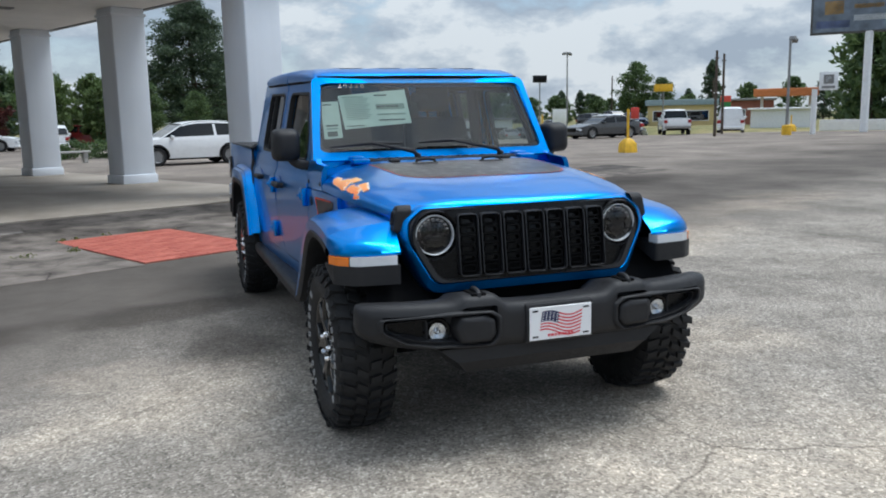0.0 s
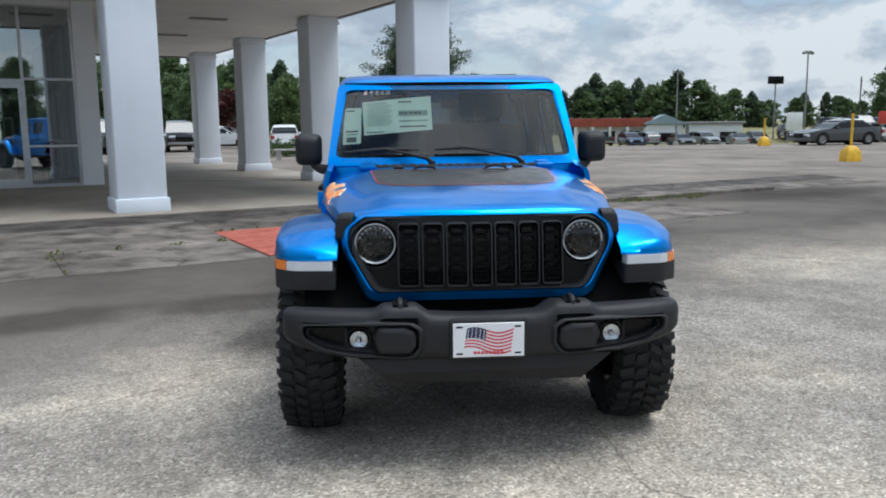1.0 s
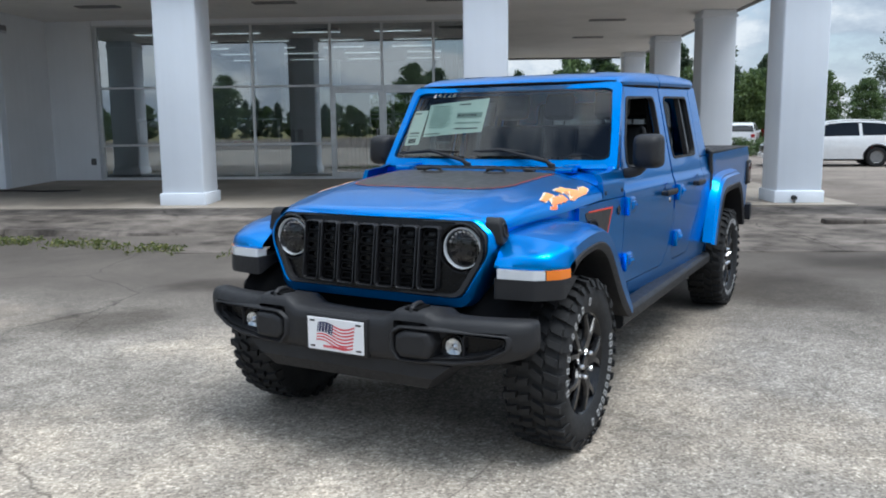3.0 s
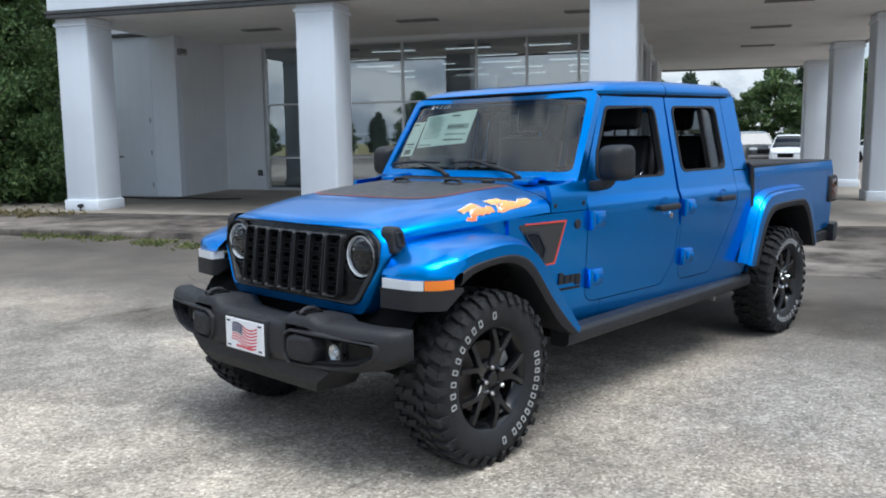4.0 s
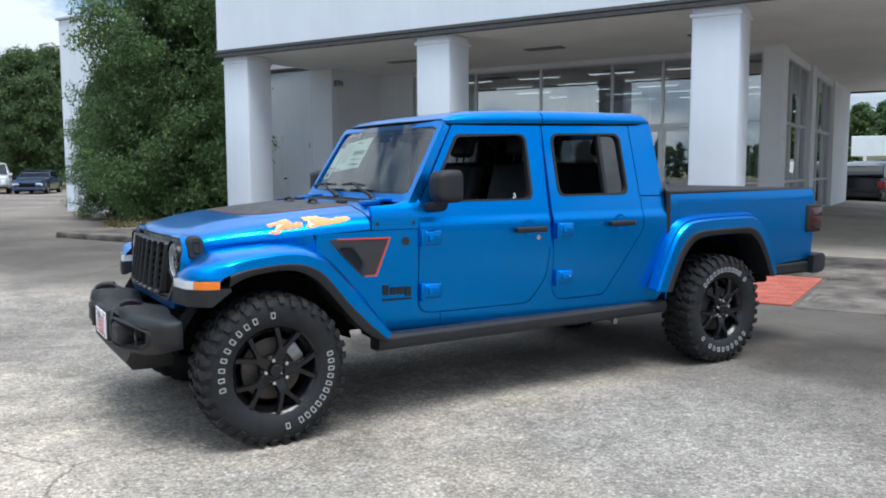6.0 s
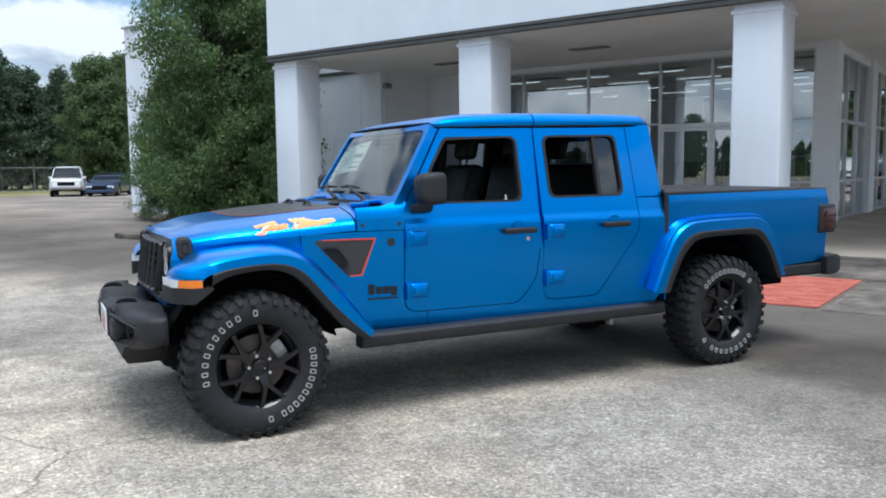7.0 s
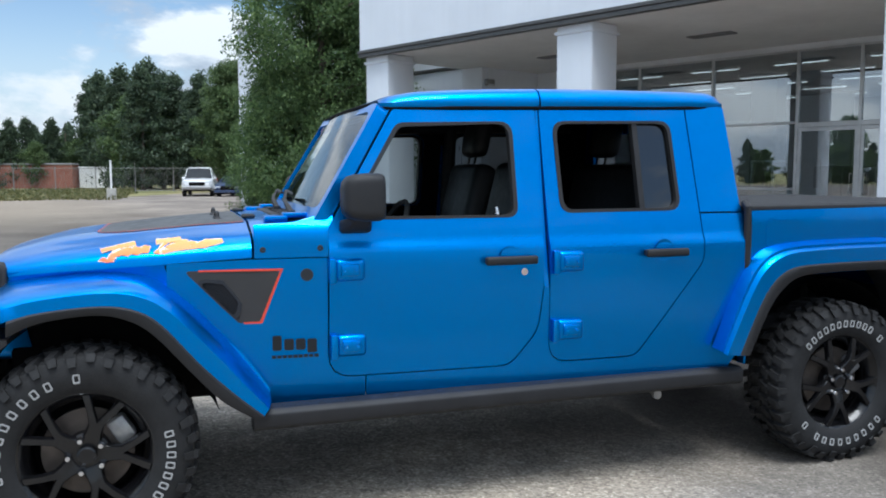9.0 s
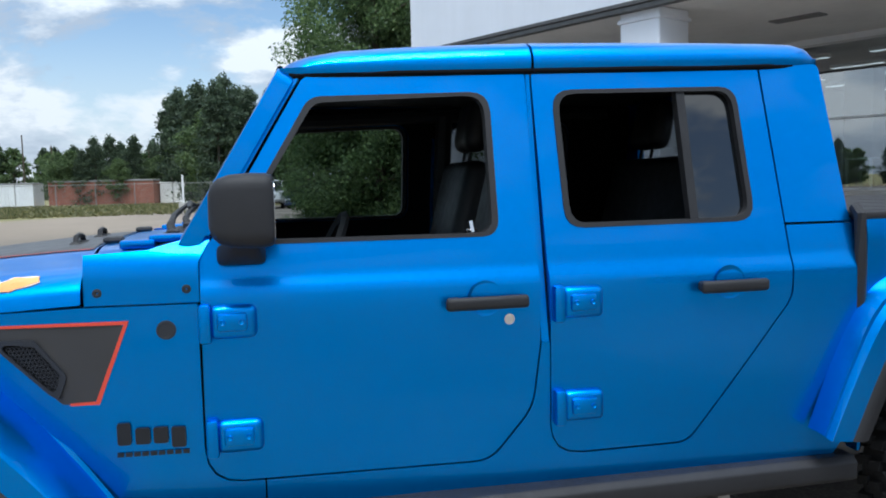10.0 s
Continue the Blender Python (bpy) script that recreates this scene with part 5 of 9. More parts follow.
for k in range(-3, 4):
    cx = 0.1097 * k
    o = rounded([(cx - 0.0495, 0.777), (cx + 0.0495, 0.777), (cx + 0.0495, 1.063), (cx - 0.0495, 1.063)], 0.022, 4)
    i = rounded([(cx - 0.0440, 0.783), (cx + 0.0440, 0.783), (cx + 0.0440, 1.057), (cx - 0.0440, 1.057)], 0.016, 4)
    bm = B()
    loft(bm, [[gr(a, b, d) for a, b in pts] for pts, d in ((o, -0.036), (o, -0.004), (scaled(o, -0.0015), 0.003), (scaled(i, 0.0015), 0.003), (i, 0.0), (i, -0.033))], close=True)
    sl = part("grille_slot", bm, GRILLE_GREY, grille)
    # near-black plate stands in for the shaded depth of an open slot
    bm = B()
    prism(bm, scaled(i, 0.001), gr, -0.0335, -0.031)
    part("slot_back", bm, DARK, sl)
    for j in range(6):
        z = 0.812 + 0.0435 * j
        bm = B()
        o2 = rounded([(cx - 0.037, z - 0.016), (cx + 0.037, z - 0.016), (cx + 0.030, z + 0.019), (cx - 0.030, z + 0.019)], 0.012, 2)
        i2 = rounded([(cx - 0.029, z - 0.010), (cx + 0.029, z - 0.010), (cx + 0.023, z + 0.013), (cx - 0.023, z + 0.013)], 0.008, 2)
        ring_prism(bm, o2, i2, gr, -0.031, -0.014)
        part("slot_mesh", bm, DARK, sl)
CLEARLENS = glass("clear_lamp_lens", (0.97, 0.98, 1.0), see=0.97)
FOG_WHITE = plain("fog_reflector", (0.66, 0.68, 0.70), 0.18, metal=0.85, vary=0.25, scale=60)
for s in (-1, 1):
    c = gr(s * 0.480, 0.970, -0.030)
    bm = B()
    lathe(bm, [(0.05, 0.112), (-0.006, 0.114), (-0.012, 0.111), (-0.010, 0.106), (0.016, 0.099), (0.03, 0.085)], 32, "Y", c)
    hl = part("headlight", bm, BLACK_GLOSS, truck, "round headlight in a black bezel")
    bm = B()
    lathe(bm, [(0.014, 0.0935), (-0.003, 0.0925), (-0.005, 0.0900), (-0.002, 0.0870), (0.014, 0.0855)], 36, "Y", c)
    part("lamp_ring", bm, WHITE_LENS, hl, "pale light ring")
    bm = B()
    lathe(bm, [(0.035, 0.056), (0.020, 0.064), (0.024, 0.071), (0.012, 0.082)], 28, "Y", c)
    part("reflector", bm, BLACK_GLOSS, hl)
    bm = B()
    lathe(bm, [(0.026, 0.0), (0.028, 0.054), (0.04, 0.061)], 24, "Y", c)
    for dz, hgt in ((0.024, 0.042), (-0.024, 0.042)):
        box(bm, c[0] - 0.048, c[0] + 0.048, c[1] + 0.010, c[1] + 0.05, c[2] + dz - hgt / 2, c[2] + dz + hgt / 2, 0.012, 2)
    part("projector", bm, BLACK_GLOSS, hl)
    bm = B()
    for k in range(9):
        a = radians(200 + 140 * k / 8)
        box(bm, -0.006, 0.006, -0.002, 0.006, 0.066, 0.078, 0.002, 1, Matrix.Translation((c[0], c[1] + 0.018, c[2])) @ Matrix.Rotation(a + math.pi / 2, 4, "Y"))
    part("reflector_facets", bm, CHROME, hl, "bright reflector facets")
    bm = B()
    lathe(bm, [(-0.016, 0.0), (-0.014, 0.03), (-0.009, 0.060), (0.0, 0.085)], 28, "Y", c)
    part("lens", bm, CLEARLENS, hl, shadow=False)
# body-coloured panel between grille and bumper, its shade put in as dark material
bm = B()
box(bm, -0.50, 0.50, -0.335, -0.2, 0.56, 0.70, 0.02, 2)
part("lower_valance", bm, DARK, truck)

# ---- front bumper ----
BS = [(-0.886, -0.520, 0.708, 0.612), (-0.882, -0.545, 0.730, 0.590), (-0.868, -0.570, 0.742, 0.574), (-0.835, -0.597, 0.748, 0.556), (-0.76, -0.626, 0.749, 0.535), (-0.64, -0.652, 0.748, 0.514), (-0.52, -0.668, 0.747, 0.503), (-0.482, -0.674, 0.749, 0.50),
      (-0.452, -0.684, 0.768, 0.50), (-0.44, -0.688, 0.773, 0.50), (-0.31, -0.690, 0.773, 0.50), (-0.296, -0.690, 0.768, 0.50), (-0.245, -0.690, 0.732, 0.50), (-0.12, -0.692, 0.724, 0.497), (0.0, -0.693, 0.722, 0.497)]
BS = BS + [(-a, b, c, d) for a, b, c, d in reversed(BS[:-1])]
BS = [(a, b, c - 0.026, d) for a, b, c, d in BS]
rows = []
for x in sorted({a for a, b, c, d in BS} | {k * q for k in (-1, 1) for q in (0.288, 0.302, 0.40, 0.778, 0.790)}):
    yf, zt, zb = (lerp_table([(r[0], r[k]) for r in BS], x) for k in (1, 2, 3))
    yb = lerp_table([(0.0, -0.43), (0.6, -0.43), (0.87, -0.465), (0.886, -0.485)], abs(x))
    rec = 0.052 if 0.30 < abs(x) < 0.785 else 0.0
    low = lerp_table([(0.3, 0.045), (0.58, 0.045), (0.785, 0.060), (0.82, 0.040), (0.88, 0.030)], abs(x))
    dt = min(1.0, (zt - zb) / 0.17)
    rows.append([(x, yb, zt - 0.035), (x, min(yb - 0.004, yf + 0.11), zt - 0.006), (x, min(yb - 0.010, yf + 0.045), zt - 0.003), (x, yf + 0.020, zt - 0.011 * dt), (x, yf + 0.007, zt - 0.027 * dt), (x, yf, zt - 0.050 * dt), (x, yf + rec, zt - 0.066 * dt), (x, yf + rec, (zt + zb) / 2), (x, yf + rec, zb + (low + 0.012) * dt), (x, yf + 0.002, zb + low * dt), (x, yf + 0.012, zb + 0.024 * dt), (x, yf + 0.030, zb + 0.007 * dt), (x, min(yb - 0.004, yf + 0.055), zb), (x, yb, zb + 0.01)])
bm = B()
loft(bm, rows, close=True, caps=True)
bumper = part("front_bumper", bm, BLACK_PLASTIC, truck, "black textured front bumper", angle=38)
bm = B()
lo = [(-0.44, -0.42, 0.398), (-0.45, -0.52, 0.396), (-0.42, -0.625, 0.392), (0.42, -0.625, 0.392), (0.45, -0.52, 0.396), (0.44, -0.42, 0.398)]
mi = [(-0.49, -0.42, 0.455), (-0.51, -0.52, 0.455), (-0.47, -0.662, 0.450), (0.47, -0.662, 0.450), (0.51, -0.52, 0.455), (0.49, -0.42, 0.455)]
hi = [(-0.55, -0.42, 0.515), (-0.62, -0.50, 0.520), (-0.55, -0.655, 0.512), (0.55, -0.655, 0.512), (0.62, -0.50, 0.520), (0.55, -0.42, 0.515)]
loft(bm, [lo, mi, hi], close=True, caps=True)
part("air_dam", bm, BLACK_PLASTIC, bumper)


def bump_y(x):
    return lerp_table([(a, b) for a, b, c, d in BS], x)


def bfn(a, b, d):
    return (a, bump_y(a) - d, b)


def raised(bm, pts, fn, levels):
    """A closed moulding: the outline shrunk by the first number stands out by the second, level after level."""
    loft(bm, [[fn(a, b, d) for a, b in scaled(pts, -k)] for k, d in levels], close=True)
    return bm


for s in (-1, 1):
    big = [(0.806, 0.662), (0.47, 0.674), (0.33, 0.672), (0.285, 0.645), (0.285, 0.566), (0.318, 0.524), (0.58, 0.530), (0.71, 0.556), (0.800, 0.606)]
    o = rounded([(s * a, b) for a, b in big], [0.03, 0.02, 0.03, 0.03, 0.03, 0.03, 0.05, 0.04, 0.03], 3)
    bm = B()
    raised(bm, o, bfn, ((-0.012, -0.004), (-0.008, 0.006), (-0.001, 0.013), (0.007, 0.014), (0.012, 0.009), (0.015, -0.004), (0.018, -0.052)))
    pk = part("lamp_pocket", bm, BLACK_PLASTIC, bumper)
    bm = B()
    q = rounded([(s * a, b) for a, b in ((0.468, 0.654), (0.36, 0.657), (0.312, 0.636), (0.308, 0.572), (0.335, 0.542), (0.468, 0.546), (0.486, 0.605))], 0.022, 3)
    raised(bm, q, bfn, ((-0.010, -0.053), (-0.006, -0.015), (-0.002, 0.004), (0.004, 0.011), (0.012, 0.015), (0.026, 0.017)))
    prism(bm, scaled(q, -0.025), bfn, 0.0, 0.0165)
    part("pad", bm, BLACK_PLASTIC, pk)
    bm = B()
    q = rounded([(s * a, b) for a, b in ((0.783, 0.644), (0.60, 0.654), (0.60, 0.552), (0.70, 0.570), (0.778, 0.612))], 0.014, 3)
    raised(bm, q, bfn, ((-0.004, -0.052), (-0.001, -0.022), (0.004, -0.016), (0.009, -0.018), (0.012, -0.030), (0.014, -0.051)))
    part("pocket_rim", bm, BLACK_PLASTIC, pk)
    bm = B()
    prism(bm, scaled(q, -0.010), bfn, -0.053, -0.046)
    part("pocket_insert", bm, BLACK_GLOSS, pk)
    c = bfn(s * 0.553, 0.592, -0.040)
    bm = B()
    lathe(bm, [(0.012, 0.060), (-0.006, 0.059), (-0.008, 0.055), (-0.004, 0.046), (0.002, 0.039), (0.006, 0.0365)], 28, "Y", c)
    fg = part("fog_lamp", bm, BLACK_GLOSS, pk)
    bm = B()
    lathe(bm, [(-0.004, 0.0), (-0.008, 0.007), (-0.003, 0.013), (0.003, 0.014), (0.001, 0.022), (-0.004, 0.0375)], 20, "Y", c)
    part("fog_reflector", bm, FOG_WHITE, pk, "bright fog lamp")
    bm = B()
    lathe(bm, [(-0.014, 0.0), (-0.012, 0.022), (-0.007, 0.037)], 20, "Y", c)
    part("fog_lens", bm, CLEARLENS, pk, shadow=False)
    x = s * 0.372
    bm = B()
    box(bm, x - 0.032, x + 0.032, -0.664, -0.56, 0.735, 0.7495, 0.002, 1)
    part("hook_slot", bm, DARK, bumper)
    bm = B()
    tube(bm, [(x, -0.662, 0.728), (x, -0.658, 0.746), (x, -0.642, 0.757), (x, -0.615, 0.760), (x, -0.588, 0.757), (x, -0.570, 0.746), (x, -0.564, 0.725)], 0.0115, 10)
    part("tow_hook", bm, BLACK_PLASTIC, bumper, "black steel tow hook loop")
bm = B()
box(bm, -0.166, 0.166, -0.702, -0.66, 0.510, 0.686, 0.010, 2)
part("plate_bracket", bm, BLACK_PLASTIC, bumper)
# front plate: flag picture and illegible bar
bm = B()
box(bm, -0.1525, 0.1525, -0.718, -0.7125, 0.517, 0.672, 0.0015, 1)
fplate = part("front_plate", bm, PLATE_WHITE, bumper, "white novelty plate with a waving flag")
fplate.matrix_basis = Matrix.Translation((0, 0.010, 0.5965)) @ Matrix.Diagonal((1.0, 1, 0.95, 1)) @ Matrix.Translation((0, 0, -0.5945))


def flag(a, b):
    return (-0.105 + 0.20 * a + 0.012 * b, -0.7186, 0.554 + 0.088 * b + 0.013 * math.sin(a * 6.0 + 0.6) - 0.02 * a * (1 - b))


bm = B()
for k in range(7):
    b0, b1 = k / 6.5, (k + 0.5) / 6.5
    loft(bm, [[flag(i / 14, b0), flag(i / 14, min(1, b1))] for i in range(15)])
part("flag_stripes", bm, PLATE_RED, fplate)
bm = B()
loft(bm, [[(p[0], p[1] - 0.0005, p[2]) for p in (flag(i / 10 * 0.42, 0.46), flag(i / 10 * 0.42, 1.0))] for i in range(11)])
part("flag_canton", bm, PLATE_BLUE, fplate)
bm = B()
for i in range(5):
    for j in range(4):
        p = flag(0.04 + 0.085 * i, 0.53 + 0.12 * j)
        box(bm, p[0] - 0.0025, p[0] + 0.0025, -0.7202, -0.7193, p[2] - 0.0025, p[2] + 0.0025)
part("flag_stars", bm, PLATE_WHITE, fplate)
bm = B()
for k in range(8):
    x = -0.065 + 0.0165 * k
    box(bm, x, x + 0.012, -0.7195, -0.718, 0.531, 0.543)
part("plate_bars", bm, PLATE_RED, fplate)
for x in (-0.125, 0.125):
    for z in (0.533, 0.655):
        bm = B()
        box(bm, x - 0.014, x + 0.014, -0.7195, -0.717, z - 0.004, z + 0.004, 0.001, 1)
        part("plate_slot", bm, DARK, fplate)

# ---- wheel-arch flares ----


def flare(s, top, mid, arch, inner, x_out=0.938, dz=0.0, name="fender_flare"):
    rows, lips = [], []
    n = 26
    for i in range(n + 1):
        t = i / n * (len(top) - 1)
        k = min(int(t), len(top) - 2)
        f = t - k
        def at(lst):
            def c(j):
                return Vector(lst[max(0, min(len(lst) - 1, j))])
            p0, p1, p2, p3 = c(k - 1), c(k), c(k + 1), c(k + 2)
            return 0.5 * ((2 * p1) + (p2 - p0) * f + (2 * p0 - 5 * p1 + 4 * p2 - p3) * f * f + (3 * p1 - p0 - 3 * p2 + p3) * f ** 3)
        T, M, A, I = at(top), at(mid), at(arch), at(inner)
        xi = 0.60 + (side_x(max(0.3, I.x), 1.0) - 0.01 - 0.60 if I.x > 0.3 else (lerp_table(HW, I.x) - 0.02 - 0.60))
        def mixp(f2):
            return I + (T - I) * f2
        top_in = [(s * (lerp_table(HW, I.x) - 0.012), I.x, lerp_table(HE, I.x) + 0.01)] if I.x < 0.31 else []
        if I.x >= 0.31 and top[0][0] < 1:
            top_in = [(s * (xi - 0.004), I.x, I.y + 0.02)]
        rows.append(top_in + [(s * xi, I.x, I.y), (s * (xi + (x_out - xi) * 0.45), mixp(0.22).x, mixp(0.22).y), (s * (xi + (x_out - xi) * 0.75), mixp(0.45).x, mixp(0.45).y),
                     (s * (x_out - 0.022), mixp(0.72).x, mixp(0.72).y), (s * (x_out - 0.006), mixp(0.90).x, mixp(0.90).y), (s * x_out, T.x, T.y), (s * (x_out + 0.002), M.x, M.y)])
        Am = M + (A - M) * 0.5
        lips.append([(s * (x_out + 0.001), M.x, M.y), (s * (x_out + 0.008), (M + (A - M) * 0.15).x, (M + (A - M) * 0.15).y), (s * (x_out + 0.008), Am.x, Am.y), (s * (x_out - 0.002), A.x, A.y), (s * (x_out - 0.05), A.x, A.y), (s * 0.70, A.x, A.y + 0.02)])
    bm = B()
    loft(bm, rows)
    fl = part(name, bm, PAINT, truck, "blue fender flare", angle=40)
    bm = B()
    loft(bm, lips)
    part("flare_lip", bm, BLACK_PLASTIC, fl, "black flare lip", angle=40)
    return fl


F_TOP = [(-0.25, 0.974), (-0.15, 1.000), (0.06, 1.018), (0.20, 1.000), (0.31, 0.935), (0.46, 0.775), (0.575, 0.640), (0.668, 0.535)]
F_MID = [(-0.24, 0.932), (-0.14, 0.957), (0.05, 0.972), (0.175, 0.955), (0.275, 0.895), (0.42, 0.725), (0.540, 0.605), (0.650, 0.508)]
F_ARC = [(-0.245, 0.872), (-0.14, 0.918), (0.04, 0.938), (0.155, 0.915), (0.25, 0.852), (0.385, 0.695), (0.49, 0.58), (0.60, 0.505)]
F_INN = [(-0.28, 1.038), (-0.15, 1.055), (0.07, 1.068), (0.225, 1.048), (0.345, 0.975), (0.50, 0.81), (0.61, 0.67), (0.690, 0.555)]
R_TOP = [(2.79, 0.598), (2.90, 0.84), (2.985, 0.985), (3.09, 1.055), (3.25, 1.078), (3.60, 1.085), (3.80, 1.075), (3.915, 1.0), (3.99, 0.86), (4.08, 0.64)]
R_MID = [(2.86, 0.592), (2.965, 0.825), (3.045, 0.94), (3.135, 0.995), (3.27, 1.012), (3.60, 1.018), (3.77, 1.01), (3.87, 0.945), (3.955, 0.82), (4.05, 0.625)]
R_ARC = [(2.92, 0.588), (3.02, 0.80), (3.10, 0.90), (3.18, 0.95), (3.30, 0.966), (3.59, 0.972), (3.75, 0.962), (3.84, 0.90), (3.92, 0.79), (4.005, 0.62)]
R_INN = [(2.77, 0.62), (2.87, 0.88), (2.955, 1.03), (3.06, 1.10), (3.24, 1.122), (3.60, 1.128), (3.83, 1.118), (3.955, 1.03), (4.035, 0.88), (4.11, 0.66)]
for s in (-1, 1):
    ff = flare(s, F_TOP, F_MID, F_ARC, F_INN)
    flare(s, R_TOP, R_MID, R_ARC, R_INN)
    # front of the flare: blue nose running into the flare, lamp strip, black box
    bm = B()
    cols = ((0.648, -0.438, 0.944), (0.735, -0.437, 0.964), (0.805, -0.430, 0.973), (0.858, -0.410, 0.974), (0.895, -0.380, 0.962), (0.922, -0.338, 0.948), (0.937, -0.298, 0.925))
    I0, T0, M0 = Vector(F_INN[0]), Vector(F_TOP[0]), Vector(F_MID[0])
    xi = lerp_table(HW, I0.x) - 0.02
    ends = [(xi + (0.938 - xi) * k, *(I0 + (T0 - I0) * f)) for k, f in ((0.0, 0.0), (0.45, 0.22), (0.75, 0.45))] + [(0.916, *(I0 + (T0 - I0) * 0.72)), (0.932, *(I0 + (T0 - I0) * 0.90)), (0.938, *T0), (0.940, *M0)]
    rows = []
    for k in range(9):
        row = []
        for (x, y, zt), e in zip(cols, ends):
            if k < 5:
                dy, z = ((0.004, 0.906), (0.0, 0.918), (0.004, zt - 0.034), (0.012, zt - 0.016), (0.028, zt - 0.004))[k]
                row.append((s * x, y + dy, min(z, zt)))
            else:
                f = (k - 4) / 4
                g = f * f * (3 - 2 * f) * 0.5 + f * 0.5
                row.append((s * (x + (e[0] - x) * f), y + 0.028 + (e[1] - y - 0.028) * f, zt - 0.004 + (e[2] - zt + 0.004) * (f + 0.25 * f * (1 - f))))
        rows.append(row)
    loft(bm, rows)
    part("flare_nose", bm, PAINT, ff, angle=50)
    bm = B()
    pts = rounded([(0.655, -0.24), (0.655, -0.464), (0.845, -0.438), (0.93, -0.36), (0.948, -0.24)], [0, 0.02, 0.08, 0.08, 0], 5)
    prism(bm, [(s * a, b) for a, b in pts], lambda a, b, d: (a, b, d), 0.779, 0.8645)
    for v in bm.verts:
        if v.co.z < 0.82 and v.co.y > -0.30:
            v.co.z = 0.85
    part("flare_box", bm, BLACK_PLASTIC, ff, "black lamp housing")
    bm = B()
    pts = rounded([(0.668, -0.38), (0.668, -0.457), (0.83, -0.438), (0.874, -0.410), (0.855, -0.38)], [0, 0.01, 0.05, 0, 0], 4)
    prism(bm, [(s * a, b) for a, b in pts], lambda a, b, d: (a, b, d), 0.865, 0.905)
    part("running_lamp", bm, WHITE_LENS, ff, "white running lamp")
    bm = B()
    pts = rounded([(0.865, -0.375), (0.878, -0.407), (0.922, -0.364), (0.943, -0.295), (0.90, -0.295)], [0, 0, 0.06, 0, 0], 4)
    prism(bm, [(s * a, b) for a, b in pts], lambda a, b, d: (a, b, d), 0.865, 0.905)
    part("side_marker", bm, ORANGE_LENS, ff, "amber side marker")
    # dark wheel house
    for yc in (0.0, 3.487):
        bm = B()
        rows = []
        for k in range(17):
            a = radians(8 + 164 * k / 16)
            rows.append([(s * x, yc + r * math.cos(a), 0.44 + (r - 0.01) * math.sin(a)) for x, r in ((0.40, 0.44), (0.60, 0.47), (0.80, 0.49))])
        loft(bm, rows)
        part("wheel_house", bm, DARK, truck)

# ---- windscreen frame, glass, roof ----
W0, W1 = Vector((0, 0.885, 1.272)), Vector((0, 1.185, 1.765))
WUP = (W1 - W0).normalized()
WN = Vector((0, -WUP.z, WUP.y))


def wsp(a, b, d):
    """b runs up the windscreen from 0 to 1; the glass bows slightly."""
    p = W0 + (W1 - W0) * b + WN * (-d + 0.035 * (1 - (a / 0.75) ** 2))
    return (a, p.y, p.z)


WO = rounded([(-0.765, -0.02), (0.765, -0.02), (0.699, 0.978), (-0.699, 0.978)], [0.03, 0.03, 0.07, 0.07], 5)
WI = rounded([(-0.716, 0.066), (0.716, 0.066), (0.660, 0.895), (-0.660, 0.895)], [0.07, 0.07, 0.07, 0.07], 5)
bm = B()
ring_prism(bm, WO, WI, wsp, 0.0, 0.05)
part("windscreen_frame", bm, PAINT, truck, "blue windscreen frame", angle=25)
for s in (-1, 1):
    bm = B()
    box(bm, s * 0.645 - 0.115, s * 0.645 + 0.115, 0.893, 1.0, 1.08, 1.272, 0.012, 2)
    part("cowl_corner", bm, PAINT, truck)
bm = B()
loft(bm, [[wsp((-0.735 + 1.47 * i / 20) * (1 - 0.09 * b), b, 0.014) for i in range(21)] for b in (0.06, 0.2, 0.4, 0.6, 0.8, 0.94)])
ws = part("windscreen", bm, WINDSHIELD_GLASS, truck, "tinted windscreen with price stickers", shadow=False)
bm = B()
fr1 = rounded([(-0.733, 0.062), (0.733, 0.062), (0.667, 0.925), (-0.667, 0.925)], 0.07, 5)
fr2 = rounded([(-0.700, 0.115), (0.700, 0.115), (0.638, 0.885), (-0.638, 0.885)], 0.07, 5)
ring_prism(bm, fr1, fr2, wsp, 0.018, 0.019)
part("windscreen_band", bm, BLACK_GLOSS, ws)


def sheet(parent, quad, mt, name, off):
    bm = B()
    (a0, b0), (a1, b1), (a2, b2), (a3, b3) = quad
    loft(bm, [[wsp(a0 + (a1 - a0) * i / 6, b0 + (b1 - b0) * i / 6, off), wsp(a3 + (a2 - a3) * i / 6, b3 + (b2 - b3) * i / 6, off)] for i in range(7)])
    return part(name, bm, mt, parent)


def rect(a0, b0, a1, b1):
    return [(a0, b0), (a1, b0), (a1, b1), (a0, b1)]


